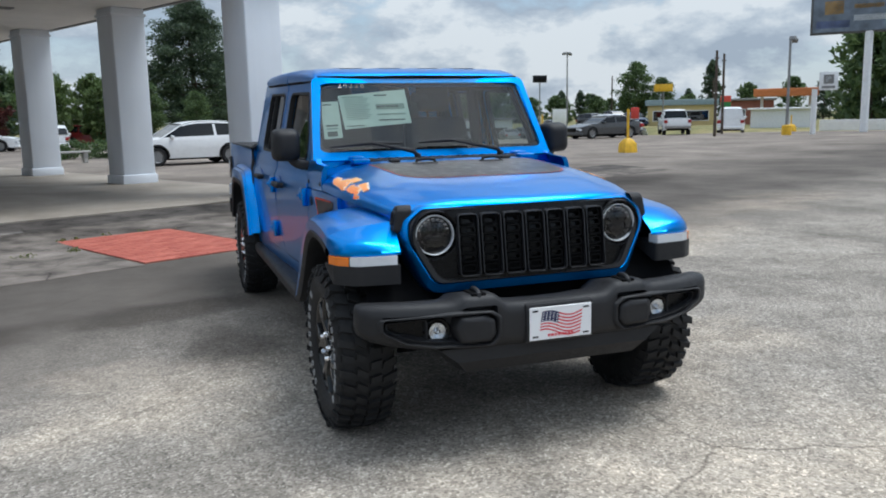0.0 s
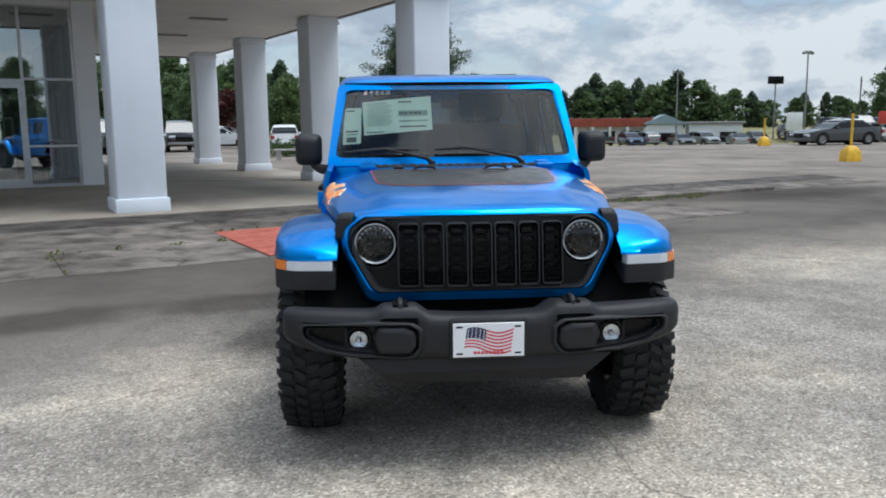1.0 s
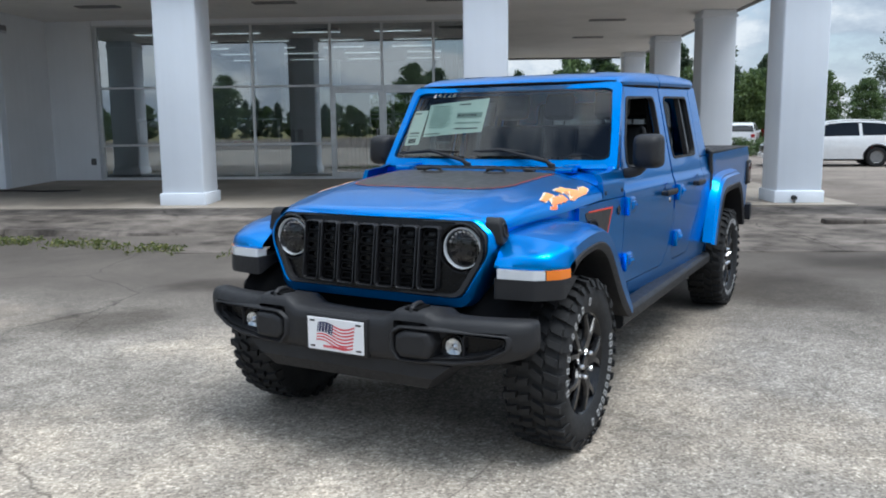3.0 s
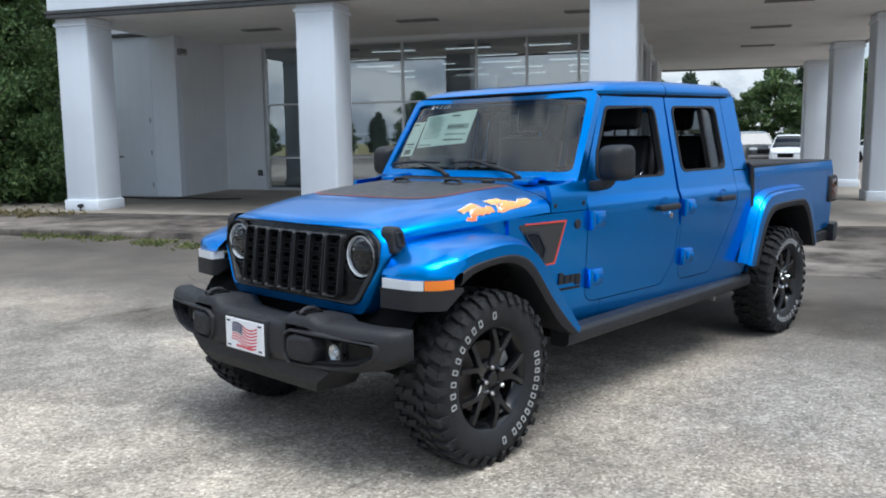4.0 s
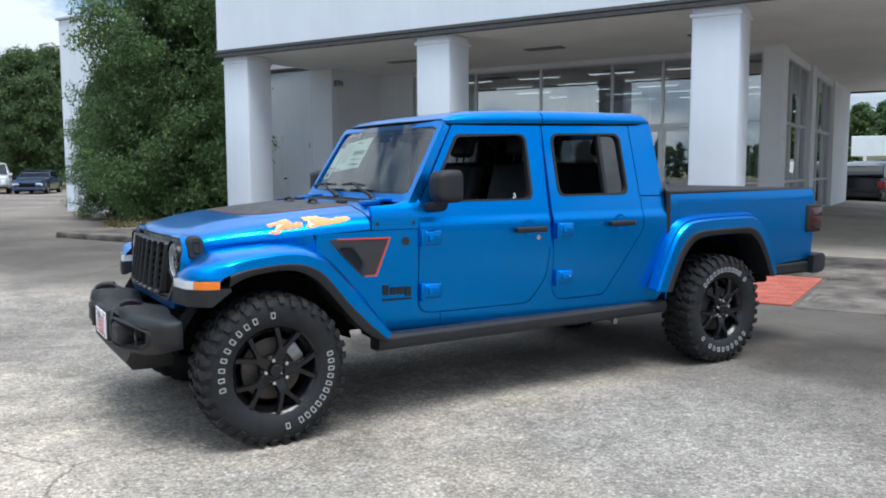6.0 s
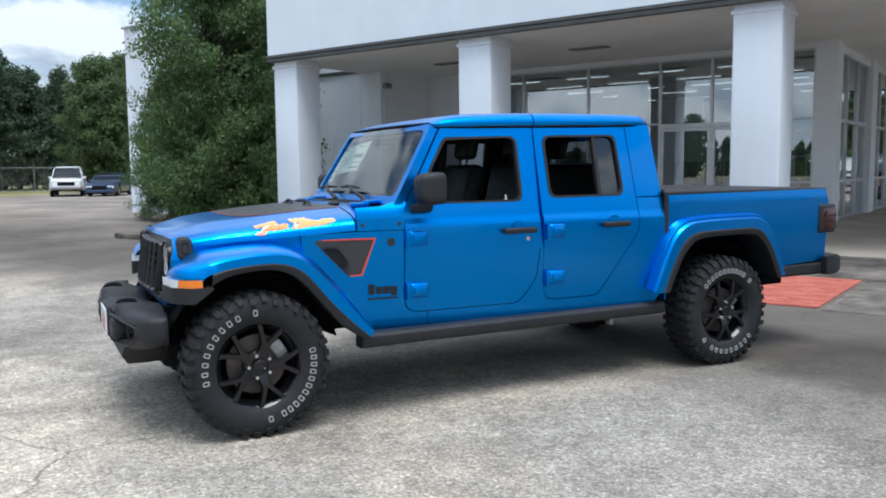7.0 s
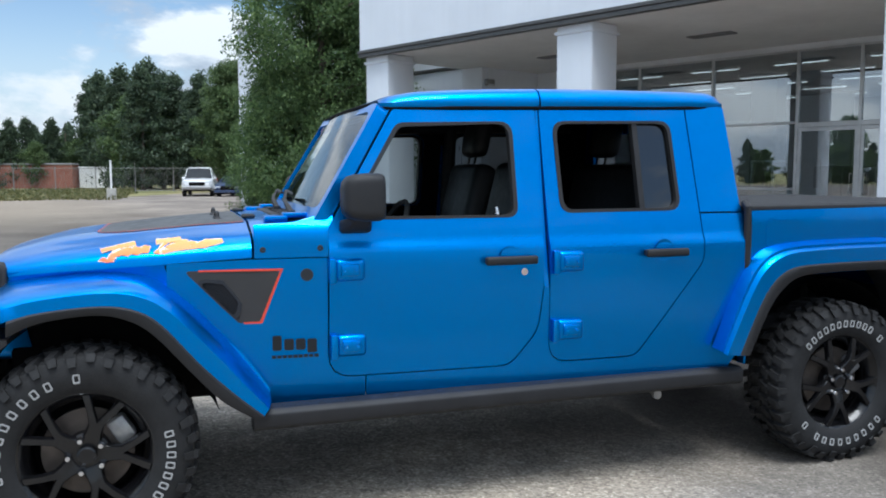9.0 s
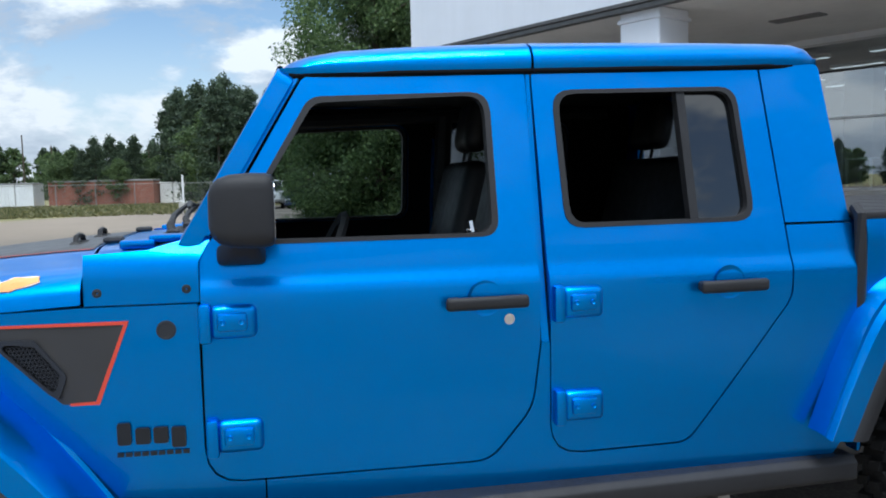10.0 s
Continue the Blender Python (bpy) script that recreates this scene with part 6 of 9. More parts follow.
# price sheets behind the glass
big = sheet(ws, [(-0.542, 0.345), (-0.124, 0.39), (-0.128, 0.81), (-0.553, 0.755)], PAPER, "price_sheet", 0.022)
big["label"] = "large pale green price sheet"
small = sheet(ws, [(-0.672, 0.245), (-0.563, 0.25), (-0.556, 0.69), (-0.664, 0.69)], PAPER, "fee_sheet", 0.022)
small["label"] = "narrow pale green sheet"
for q, mt in ((rect(-0.33, 0.735, -0.25, 0.75), PAPER_DARK), (rect(-0.33, 0.57, -0.15, 0.635), PAPER_INK), (rect(-0.325, 0.59, -0.19, 0.615), PAPER_DARK), (rect(-0.33, 0.50, -0.15, 0.515), PAPER_INK),
              (rect(-0.325, 0.43, -0.16, 0.445), PAPER_DARK), (rect(-0.53, 0.375, -0.42, 0.385), PAPER_DARK), (rect(-0.53, 0.725, -0.40, 0.735), PAPER_INK)):
    sheet(big, q, mt, "print_bar", 0.0205)
for k in range(12):
    sheet(big, rect(-0.52, 0.46 + 0.022 * k, -0.39 + 0.012 * ((k * 7) % 3), 0.466 + 0.022 * k), PAPER_INK, "print_bar", 0.0205)
for q, mt in ((rect(-0.65, 0.27, -0.59, 0.33), PAPER_DARK), (rect(-0.652, 0.39, -0.58, 0.41), PAPER_DARK), (rect(-0.65, 0.645, -0.60, 0.66), PAPER_DARK), (rect(-0.652, 0.355, -0.585, 0.37), PAPER_INK)):
    sheet(small, q, mt, "print_bar", 0.0205)
# stock number brushed on the glass
fc = bpy.data.curves.new("stock_number", "FONT")
fc.body, fc.size, fc.extrude = "24228", 0.052, 0.0006
fc.space_character = 1.35
fo = new("stock_number", fc)
fme = bpy.data.meshes.new_from_object(fo)
bpy.data.objects.remove(fo)
fme.materials.append(PLATE_WHITE)
stock = new("stock_number", fme)
stock.parent = ws
p = Vector(wsp(-0.545, 0.845, 0.012))
rx = Vector((1, 0.0, 0))
stock.matrix_world = Matrix.Translation(p) @ Matrix((rx, WUP, -rx.cross(WUP) * -1)).transposed().to_4x4()

# roof in a front and a rear panel
RT = [(1.175, 1.752), (1.20, 1.776), (1.26, 1.800), (1.4, 1.822), (1.9, 1.846), (2.5, 1.852), (2.80, 1.850), (2.855, 1.840), (2.88, 1.81), (2.887, 1.77)]
RX = [(1.17, 0.672), (1.3, 0.690), (1.9, 0.712), (2.6, 0.728), (2.82, 0.722), (2.885, 0.705)]


def roof_row(y):
    zc, w = smooth_table(RT, y), lerp_table(RX, y)
    zs = lerp_table([(1.17, 1.735), (1.25, 1.738), (1.9, 1.750), (2.9, 1.772)], y)
    half = [(w, zs), (w + 0.006, zs + 0.018), (w + 0.002, zs + (zc - zs) * 0.42), (w - 0.018, zs + (zc - zs) * 0.72), (w - 0.055, zs + (zc - zs) * 0.89), (w * 0.75, zs + (zc - zs) * 0.97), (w * 0.4, zc), (0, zc)]
    return [(x, y, z) for x, z in half] + [(-x, y, z) for x, z in reversed(half[:-1])]


for y0, ys in ((1.175, [1.175, 1.185, 1.2, 1.225, 1.26, 1.35, 1.5, 1.7, 1.912]), (1.92, [1.92, 2.2, 2.5, 2.7, 2.78, 2.82, 2.845, 2.862, 2.875, 2.885])):
    bm = B()
    rows = [roof_row(y) for y in ys]
    loft(bm, rows)
    rim = [[(x, y, z - 0.02) for x, y, z in r] for r in (rows[0], rows[-1])]
    loft(bm, [rows[0], rim[0]])
    loft(bm, [rows[-1], rim[1]])
    part("roof_panel", bm, PAINT, truck, "blue hard roof panel", angle=40)
bm = B()
tube(bm, [(0.66 * k / 6, 1.176 - 0.018 * (1 - (k / 6) ** 2), 1.758 - 0.004 * abs(k / 6)) for k in range(-6, 7)], 0.009, 8)
part("roof_seal", bm, DARK, truck, "dark rubber seal above the windscreen")
for x in (-0.39, -0.13, 0.13, 0.39):
    bm = B()
    loft(bm, [[(x + dx, y, smooth_table(RT, y) - 0.003 + dz) for dx, dz in ((-0.085, -0.006), (-0.07, 0.005), (0.07, 0.005), (0.085, -0.006))] for y in (1.42, 1.45, 1.6, 1.75, 1.82, 1.85)])
    part("roof_rib", bm, PAINT, truck)
for s in (-1, 1):
    bm = B()
    tube(bm, [(s * (lerp_table(RX, y) - 0.006), y, lerp_table([(1.17, 1.730), (1.25, 1.734), (1.9, 1.746), (2.9, 1.768)], y)) for y in (1.2, 1.5, 1.9, 2.3, 2.7, 2.87)], 0.010, 8)
    part("drip_rail", bm, DARK, truck)
# rear quarter above the belt and back wall with window
for s in (-1, 1):
    bm = B()
    q = rounded([(2.702, 1.270), (2.932, 1.270), (2.925, 1.30), (2.882, 1.772), (2.671, 1.768)], [0, 0, 0, 0.02, 0], 3)
    skin(bm, q, [], side_fn(s), 0.03, [2.75, 2.8, 2.85], ZC)
    part("quarter_panel", bm, PAINT, truck)
bm = B()
bo = rounded([(-0.80, 0.60), (0.80, 0.60), (0.80, 1.27), (0.70, 1.78), (-0.70, 1.78), (-0.80, 1.27)], [0.02, 0.02, 0.04, 0.06, 0.06, 0.04], 4)
bi = rounded([(-0.58, 1.30), (-0.2, 1.295), (0.2, 1.295), (0.58, 1.30), (0.54, 1.68), (-0.54, 1.68)], [0.06, 0, 0, 0.06, 0.06, 0.06], 4)


def back_fn(a, b, d):
    return (a, 2.925 - max(0.0, b - 1.27) * 0.09 - d, b)


skin(bm, bo, [bi], back_fn, 0.03)
part("cab_back", bm, PAINT, truck)
bm = B()
skin(bm, scaled(bi, 0.01), [], back_fn, 0.005)
part("back_pane", bm, TINT_GLASS, truck, shadow=False).location = (0, -0.012, 0)

# ---- bed ----
for s in (-1, 1):
    bm = B()
    side = [(2.965, 0.52), (2.965, 1.272), (4.612, 1.288), (4.640, 1.20), (4.632, 0.72), (4.10, 0.69), (4.03, 0.86), (3.93, 1.0), (3.80, 1.06), (3.25, 1.06), (3.10, 1.02), (2.99, 0.86), (2.975, 0.52)]
    skin(bm, side, [], lambda a, b, d, s=s: (s * (0.862 - 0.03 * ((1.15 - min(b, 1.15)) / 0.6) ** 2 - max(0, b - 1.22) * 0.12 - d), a, b), 0.05, steps(2.97, 4.64, 0.2), [0.7, 0.8, 0.9, 1.0, 1.1, 1.2, 1.22, 1.25])
    part("bed_side", bm, PAINT, truck)
    bm = B()
    box(bm, min(s * 0.78, s * 0.853), max(s * 0.78, s * 0.853), 2.965, 4.63, 1.268, 1.296, 0.008, 2)
    part("bed_rail", bm, BLACK_PLASTIC, truck)
    bm = B()
    tube(bm, [(s * 0.835, 2.948, 0.62), (s * 0.852, 2.948, 1.0), (s * 0.856, 2.946, 1.15), (s * 0.850, 2.946, 1.29), (s * 0.82, 2.95, 1.31)], 0.019, 10)
    part("bed_gap_seal", bm, BLACK_PLASTIC, truck)
    if s > 0:
        bm = B()
        o = rounded([(3.048, 1.092), (3.270, 1.088), (3.266, 1.227), (3.044, 1.230)], 0.03, 4)
        fnf = lambda a, b, d: (0.8615 - max(0, b - 1.22) * 0.12 - d, a, b)
        prism(bm, scaled(o, -0.002), fnf, -0.002, 0.004)
        part("fuel_flap", bm, PAINT, truck)
    # tail lamp
    bm = B()
    box(bm, min(s * 0.70, s * 0.878), max(s * 0.70, s * 0.878), 4.53, 4.72, 0.935, 1.165, 0.02, 3)
    tl = part("tail_lamp", bm, BLACK_PLASTIC, truck, "black framed tail lamp")
    bm = B()
    box(bm, min(s * 0.72, s * 0.882), max(s * 0.72, s * 0.882), 4.56, 4.726, 0.96, 1.14, 0.015, 2)
    part("tail_lens", bm, RED_LENS, tl, "dark red lens")
for k in range(6):
    bm = B()
    y0 = 2.98 + 0.272 * k
    box(bm, -0.785, 0.785, y0, y0 + 0.262, 1.274, 1.298, 0.006, 1)
    part("bed_cover_panel", bm, BLACK_PLASTIC, truck, "black folding bed cover panel")
bm = B()
box(bm, -0.80, 0.80, 4.60, 4.655, 0.70, 1.29, 0.015, 2)
part("tailgate", bm, PAINT, truck, "blue tailgate")
bm = B()
rows = []
for x, yb in ((-0.90, 4.68), (-0.87, 4.80), (-0.7, 4.86), (0, 4.88), (0.7, 4.86), (0.87, 4.80), (0.90, 4.68)):
    rows.append([(x, 4.60, 0.745), (x, yb - 0.03, 0.752), (x, yb, 0.73), (x, yb, 0.63), (x, yb - 0.04, 0.60), (x, 4.60, 0.60)])
loft(bm, rows, close=True, caps=True)
rb = part("rear_bumper", bm, BLACK_PLASTIC, truck, "black steel rear bumper")
for s in (-1, 1):
    bm = B()
    box(bm, s * 0.80 - 0.05, s * 0.80 + 0.05, 4.12, 4.62, 0.60, 0.70, 0.02, 1)
    part("bumper_filler", bm, BLACK_PLASTIC, truck)

# ---- rock rails, frame, axles ----
for s in (-1, 1):
    bm = B()
    pts = rounded([(0.79, 0.430), (0.880, 0.432), (0.902, 0.448), (0.904, 0.500), (0.882, 0.518), (0.79, 0.518)], 0.012, 2)
    prism(bm, [(s * a, b) for a, b in pts], lambda a, b, d: (a * (1 - 0.03 * (d > 2.9)), d, b), 0.61, 2.93)
    rr = part("rock_rail", bm, BLACK_PLASTIC, truck, "black side rail")
    for y in (0.72, 1.44, 2.4):
        bm = B()
        tube(bm, [(s * 0.84, y, 0.46), (s * 0.5, y, 0.48)], 0.03, 8)
        box(bm, s * 0.80 - 0.03, s * 0.80 + 0.03, y - 0.05, y + 0.05, 0.425, 0.455, 0.01, 1)
        part("rail_bracket", bm, DARK, rr)
for s in (-1, 1):
    bm = B()
    box(bm, s * 0.42 - 0.05, s * 0.42 + 0.05, -0.40, 4.6, 0.48, 0.62, 0.01, 1)
    part("chassis_rail", bm, DARK, truck)
for nm, q in (("floor_pan", (-0.70, 0.70, 0.75, 2.9, 0.50, 0.60)), ("bed_floor", (-0.75, 0.75, 2.95, 4.6, 0.66, 0.74)), ("engine_block", (-0.55, 0.55, -0.30, 0.55, 0.62, 0.95))):
    bm = B()
    box(bm, *q, 0.01, 1)
    part(nm, bm, DARK, truck)
bm = B()
for yc in (0.0, 3.487):
    tube(bm, [(-0.70, yc, 0.40), (0.70, yc, 0.40)], 0.045, 10)
    lathe(bm, [(-0.13, 0.02), (-0.10, 0.12), (0.06, 0.14), (0.12, 0.03)], 14, "Y", (-0.15, yc, 0.40))
    for s in (-1, 1):
        tube(bm, [(s * 0.55, yc + 0.09, 0.38), (s * 0.50, yc + 0.10, 0.85)], 0.03, 8)
tube(bm, [(-0.60, -0.18, 0.40), (0.60, -0.18, 0.42)], 0.018, 8)
tube(bm, [(0.2, 2.2, 0.42), (0.55, 2.9, 0.42)], 0.04, 8)
tube(bm, [(0.0, 0.2, 0.45), (0.0, 3.4, 0.45)], 0.04, 8)
part("axles", bm, DARK, truck)
bm = B()
lathe(bm, [(-0.01, 0.0), (-0.01, 0.022), (0.01, 0.022), (0.01, 0.0)], 12, "X", (0.80, 2.50, 0.40))
tube(bm, [(0.55, 2.42, 0.47), (0.80, 2.50, 0.40)], 0.012, 6)
part("rail_bolt", bm, STEEL, truck)

# ---- wheels: built once, shared by all four ----
R_T = 0.407


def wheel_meshes():
    out = {}
    bm = B()
    lathe(bm, [(-0.095, 0.225), (-0.112, 0.240), (-0.130, 0.275), (-0.135, 0.315), (-0.130, 0.355), (-0.116, 0.379), (-0.098, 0.387), (0, 0.389), (0.098, 0.387), (0.116, 0.379), (0.130, 0.355), (0.135, 0.315), (0.130, 0.275), (0.112, 0.240), (0.095, 0.225)], 72, "X")
    out["tyre"] = (bm, RUBBER, "")
    bm = B()
    n = 36
    for i in range(n):
        for sd in (-1, 1):
            a = 2 * math.pi * (i + (0.5 if sd > 0 else 0)) / n
            m = Matrix.Rotation(a, 4, "X")
            # shoulder lug with a side biter
            for wd, k in ((0.050 if i % 2 else 0.062, 0),):
                lo = -0.030
                p = [(sd * 0.070, -0.008), (sd * (0.070 + wd), -0.027), (sd * (0.072 + wd), 0.008), (sd * 0.064, 0.026)]
                base = [(x, y, R_T - 0.022 - 0.004 * (abs(x) > 0.11)) for x, y in p]
                top = [(x * 0.985, y * 0.92, R_T - 0.002 - 0.007 * (abs(x) > 0.11)) for x, y in p]
                vs = [bm.verts.new(m @ Vector(q)) for q in base + top]
                for f in ((4, 5, 6, 7), (0, 1, 5, 4), (1, 2, 6, 5), (2, 3, 7, 6), (3, 0, 4, 7)):
                    bm.faces.new([vs[j] for j in f])
                q2 = [(sd * 0.118, -0.022, 0.388), (sd * 0.118, 0.014, 0.388), (sd * (0.134 if i % 2 else 0.139), 0.010, 0.360 if i % 2 else 0.345), (sd * (0.134 if i % 2 else 0.139), -0.016, 0.360 if i % 2 else 0.345)]
                q3 = [(x + sd * 0.008, y, z + 0.003) for x, y, z in q2]
                vs = [bm.verts.new(m @ Vector(q)) for q in q2 + q3]
                for f in ((4, 5, 6, 7), (0, 1, 5, 4), (1, 2, 6, 5), (2, 3, 7, 6), (3, 0, 4, 7)):
                    bm.faces.new([vs[j] for j in f])
            # centre blocks, slanted
            c0 = sd * 0.032
            p = [(c0 - 0.027, -0.012 + sd * 0.010), (c0 + 0.024, -0.021 - sd * 0.010), (c0 + 0.027, 0.012 - sd * 0.010), (c0 - 0.022, 0.021 + sd * 0.010)]
            base = [(x, y, R_T - 0.020) for x, y in p]
            top = [(x, y * 0.94, R_T) for x, y in p]
            vs = [bm.verts.new(m @ Vector(q)) for q in base + top]
            for f in ((4, 5, 6, 7), (0, 1, 5, 4), (1, 2, 6, 5), (2, 3, 7, 6), (3, 0, 4, 7)):
                bm.faces.new([vs[j] for j in f])
    bmesh.ops.recalc_face_normals(bm, faces=bm.faces)
    out["tread"] = (bm, RUBBER, "chunky mud-terrain tread")
    # outlined sidewall lettering as plain bars
    bm = B()
    h0, h1, w = 0.283, 0.318, 0.0125
    o = rounded([(-w, h0), (w, h0), (w, h1), (-w, h1)], 0.004, 1)
    i2 = rounded([(-w + 0.005, h0 + 0.006), (w - 0.005, h0 + 0.006), (w - 0.005, h1 - 0.006), (-w + 0.005, h1 - 0.006)], 0.003, 1)
    ring_prism(bm, o, i2, lambda p, q, d: (0.1315 + (q - 0.283) * 0.06 + d, p, q), 0.001, 0.005)
    out["sidewall_bar"] = (bm, WHITE_PRINT, "")
    # rim barrel and lip
    bm = B()
    lathe(bm, [(-0.10, 0.222), (-0.09, 0.205), (0.02, 0.19), (0.07, 0.205), (0.092, 0.222), (0.106, 0.232), (0.111, 0.239), (0.104, 0.245), (0.09, 0.238)], 60, "X")
    out["rim"] = (bm, RIM_BLACK, "black alloy rim")
    bm = B()
    for k in range(5):
        base = 2 * math.pi * k / 5
        for sg in (-1, 1):
            a2 = base + sg * 0.29
            def P(r, a, x):
                return (x, r * math.cos(a), r * math.sin(a))
            secs = []
            for r, a, x, w in ((0.05, base + sg * 0.14, 0.094, 0.032), (0.09, base + sg * 0.085, 0.104, 0.021), (0.122, base + sg * 0.085, 0.110, 0.0165), (0.165, base + sg * 0.190, 0.112, 0.0135), (0.230, a2, 0.105, 0.0150)):
                c, sn = math.cos(a), math.sin(a)
                row = []
                for dx, dt in ((-0.024, -w * 1.15), (-0.001, -w), (0.005, -w * 0.78), (0.005, w * 0.78), (-0.001, w), (-0.024, w * 1.15)):
                    row.append((x + dx, r * c - dt * sn, r * sn + dt * c))
                secs.append(row)
            loft(bm, secs, close=True, caps=True)
    lathe(bm, [(0.05, 0.085), (0.082, 0.08), (0.090, 0.068), (0.088, 0.04), (0.088, 0.0)], 30, "X")
    out["spokes"] = (bm, RIM_BLACK, "black split spokes")
    bm = B()
    lathe(bm, [(0.085, 0.036), (0.108, 0.034), (0.112, 0.028), (0.110, 0.0)], 24, "X")
    out["centre_cap"] = (bm, RIM_BLACK, "")
    bm = B()
    lathe(bm, [(0.085, 0.0135), (0.118, 0.0135), (0.126, 0.009), (0.127, 0.0)], 8, "X", (0, 0.0635, 0))
    out["lug_nut"] = (bm, CHROME, "bright lug nut")
    bm = B()
    lathe(bm, [(0.015, 0.06), (0.02, 0.165), (0.035, 0.165), (0.04, 0.07)], 40, "X")
    out["brake_disc"] = (bm, DISC, "rusty steel brake disc")
    bm = B()
    box(bm, 0.0, 0.065, -0.05, 0.05, 0.105, 0.178, 0.015, 2, Matrix.Rotation(radians(-58), 4, "X"))
    out["caliper"] = (bm, CALIPER, "grey brake caliper")
    bm = B()
    lathe(bm, [(-0.04, 0.0), (-0.04, 0.20)], 40, "X")
    out["dust_shield"] = (bm, DARK, "")
    return out


wm = {k: part(k, b, mt, None) for k, (b, mt, lb) in wheel_meshes().items()}
wl_lab = {"tread": "chunky mud-terrain tread", "sidewall_bar": "white outlined bar moulded on the tyre", "rim": "black alloy rim", "spokes": "black split spokes", "lug_nut": "bright lug nut", "brake_disc": "rusty steel brake disc", "caliper": "grey brake caliper"}
first = True
for x, y, rot in ((0.80, 0.0, 0), (0.80, 3.487, 126), (-0.80, 0.0, 40), (-0.80, 3.487, 200)):
    w = new("wheel")
    w.empty_display_size = 0.1
    w.parent = truck
    w["label"] = "mud-terrain wheel on a black five-spoke rim"
    w.matrix_basis = pose(x, y, R_T, 0, 0, 0 if x > 0 else 180)
    for k, ob in wm.items():
        if k == "sidewall_bar":
            turns = [196 - 88 * (j + 0.5) / 9 for j in range(9)] + [16 - 86 * (j + 0.5) / 11 for j in range(11)] + [94, -81]
            for j, a in enumerate(turns):
                o = ob if first and j == 0 else new(k, ob.data)
                o.parent = w
                o["label"] = wl_lab[k]
                o.matrix_basis = pose(0, 0, 0, a - 90 + rot, 0, 0)
            continue
        if k == "lug_nut":
            for j in range(1, 5):
                o = new(k, ob.data)
                o.parent = w
                o["label"] = wl_lab[k]
                o.matrix_basis = pose(0, 0, 0, rot + 36 + 72 * j, 0, 0)
        o = ob if first else new(k, ob.data)
        o.parent = w
        if k in wl_lab:
            o["label"] = wl_lab[k]
        spin = 0 if k in ("caliper", "dust_shield") else rot
        o.matrix_basis = pose(0, 0, 0, spin + (36 if k == "lug_nut" else 0), 0, 0)
    first = False

# ---- mirrors, wipers, cabin ----
for s in (-1, 1):
    bm = B()
    rows = []
    for y, sc in ((0.975, 0.45), (0.982, 0.68), (1.0, 0.86), (1.03, 0.96), (1.075, 1.0), (1.12, 0.99), (1.135, 0.94), (1.14, 0.88)):
        cx, cz = 0.889, 1.356
        q = rounded([(cx - 0.081 * sc, cz - 0.099 * sc), (cx + 0.081 * sc, cz - 0.094 * sc), (cx + 0.076 * sc, cz + 0.099 * sc), (cx - 0.081 * sc, cz + 0.096 * sc)], 0.045 * sc, 5)
        rows.append([(s * a, y, b) for a, b in q])
    loft(bm, rows, close=True, caps=True)
    mr = part("door_mirror", bm, BLACK_PLASTIC, truck, "large black door mirror", angle=40)
    bm = B()
    q = rounded([(0.829, 1.280), (0.949, 1.280), (0.949, 1.432), (0.829, 1.432)], 0.03, 4)
    prism(bm, [(s * a, b) for a, b in q], lambda a, b, d: (a, d, b), 1.1395, 1.1412)
    part("mirror_glass", bm, CHROME, mr)
    bm = B()
    rows = []
    for x, y0, y1, z0, z1 in ((0.77, 0.985, 1.115, 1.205, 1.262), (0.805, 0.985, 1.115, 1.208, 1.265), (0.838, 1.0, 1.108, 1.220, 1.273), (0.862, 1.02, 1.10, 1.240, 1.282), (0.88, 1.03, 1.095, 1.262, 1.288)):
        q = rounded([(y0, z0), (y1, z0), (y1, z1), (y0, z1)], 0.02, 4)
        rows.append([(s * x, a, b) for a, b in q])
    loft(bm, rows, close=True, caps=True)
    part("mirror_arm", bm, BLACK_PLASTIC, mr)
for px, x0, x1 in ((-0.14, -0.66, -0.22), (0.40, -0.12, 0.22)):
    bm = B()
    base = Vector((px, 0.835, 1.275))
    a, b = Vector(wsp(x0, 0.11, -0.022)), Vector(wsp(x1, 0.11, -0.022))
    mid = a + (b - a) * 0.55 + Vector((0, -0.012, 0.012))
    tube(bm, [base, base + Vector((-0.03, -0.01, 0.03)), base + (mid - base) * 0.45 + Vector((0, -0.02, 0.014)), mid], [0.016, 0.013, 0.010, 0.007], 8)
    lathe(bm, [(-0.03, 0.0), (-0.03, 0.022), (0.012, 0.020), (0.02, 0.0)], 12, "Z", tuple(base))
    wp = part("wiper", bm, BLACK_PLASTIC, truck, "black windscreen wiper")
    bm = B()
    tube(bm, [a, a + (b - a) * 0.5 + Vector((0, -0.010, 0.010)), b], [0.006, 0.012, 0.006], 8)
    part("wiper_blade", bm, BLACK_PLASTIC, wp)
for x in (-0.52, 0.52):
    bm = B()
    box(bm, x - 0.05, x + 0.05, 0.70, 0.80, 1.245, 1.272, 0.008, 2)
    box(bm, x - 0.035, x + 0.035, 0.78, 0.89, 1.262, 1.285, 0.008, 2)
    part("windscreen_hinge", bm, PAINT, truck)
    bm = B()
    box(bm, x * 0.66 - 0.03, x * 0.66 + 0.03, 0.62, 0.68, 1.252, 1.272, 0.01, 2)
    part("washer_nozzle", bm, BLACK_PLASTIC, truck)
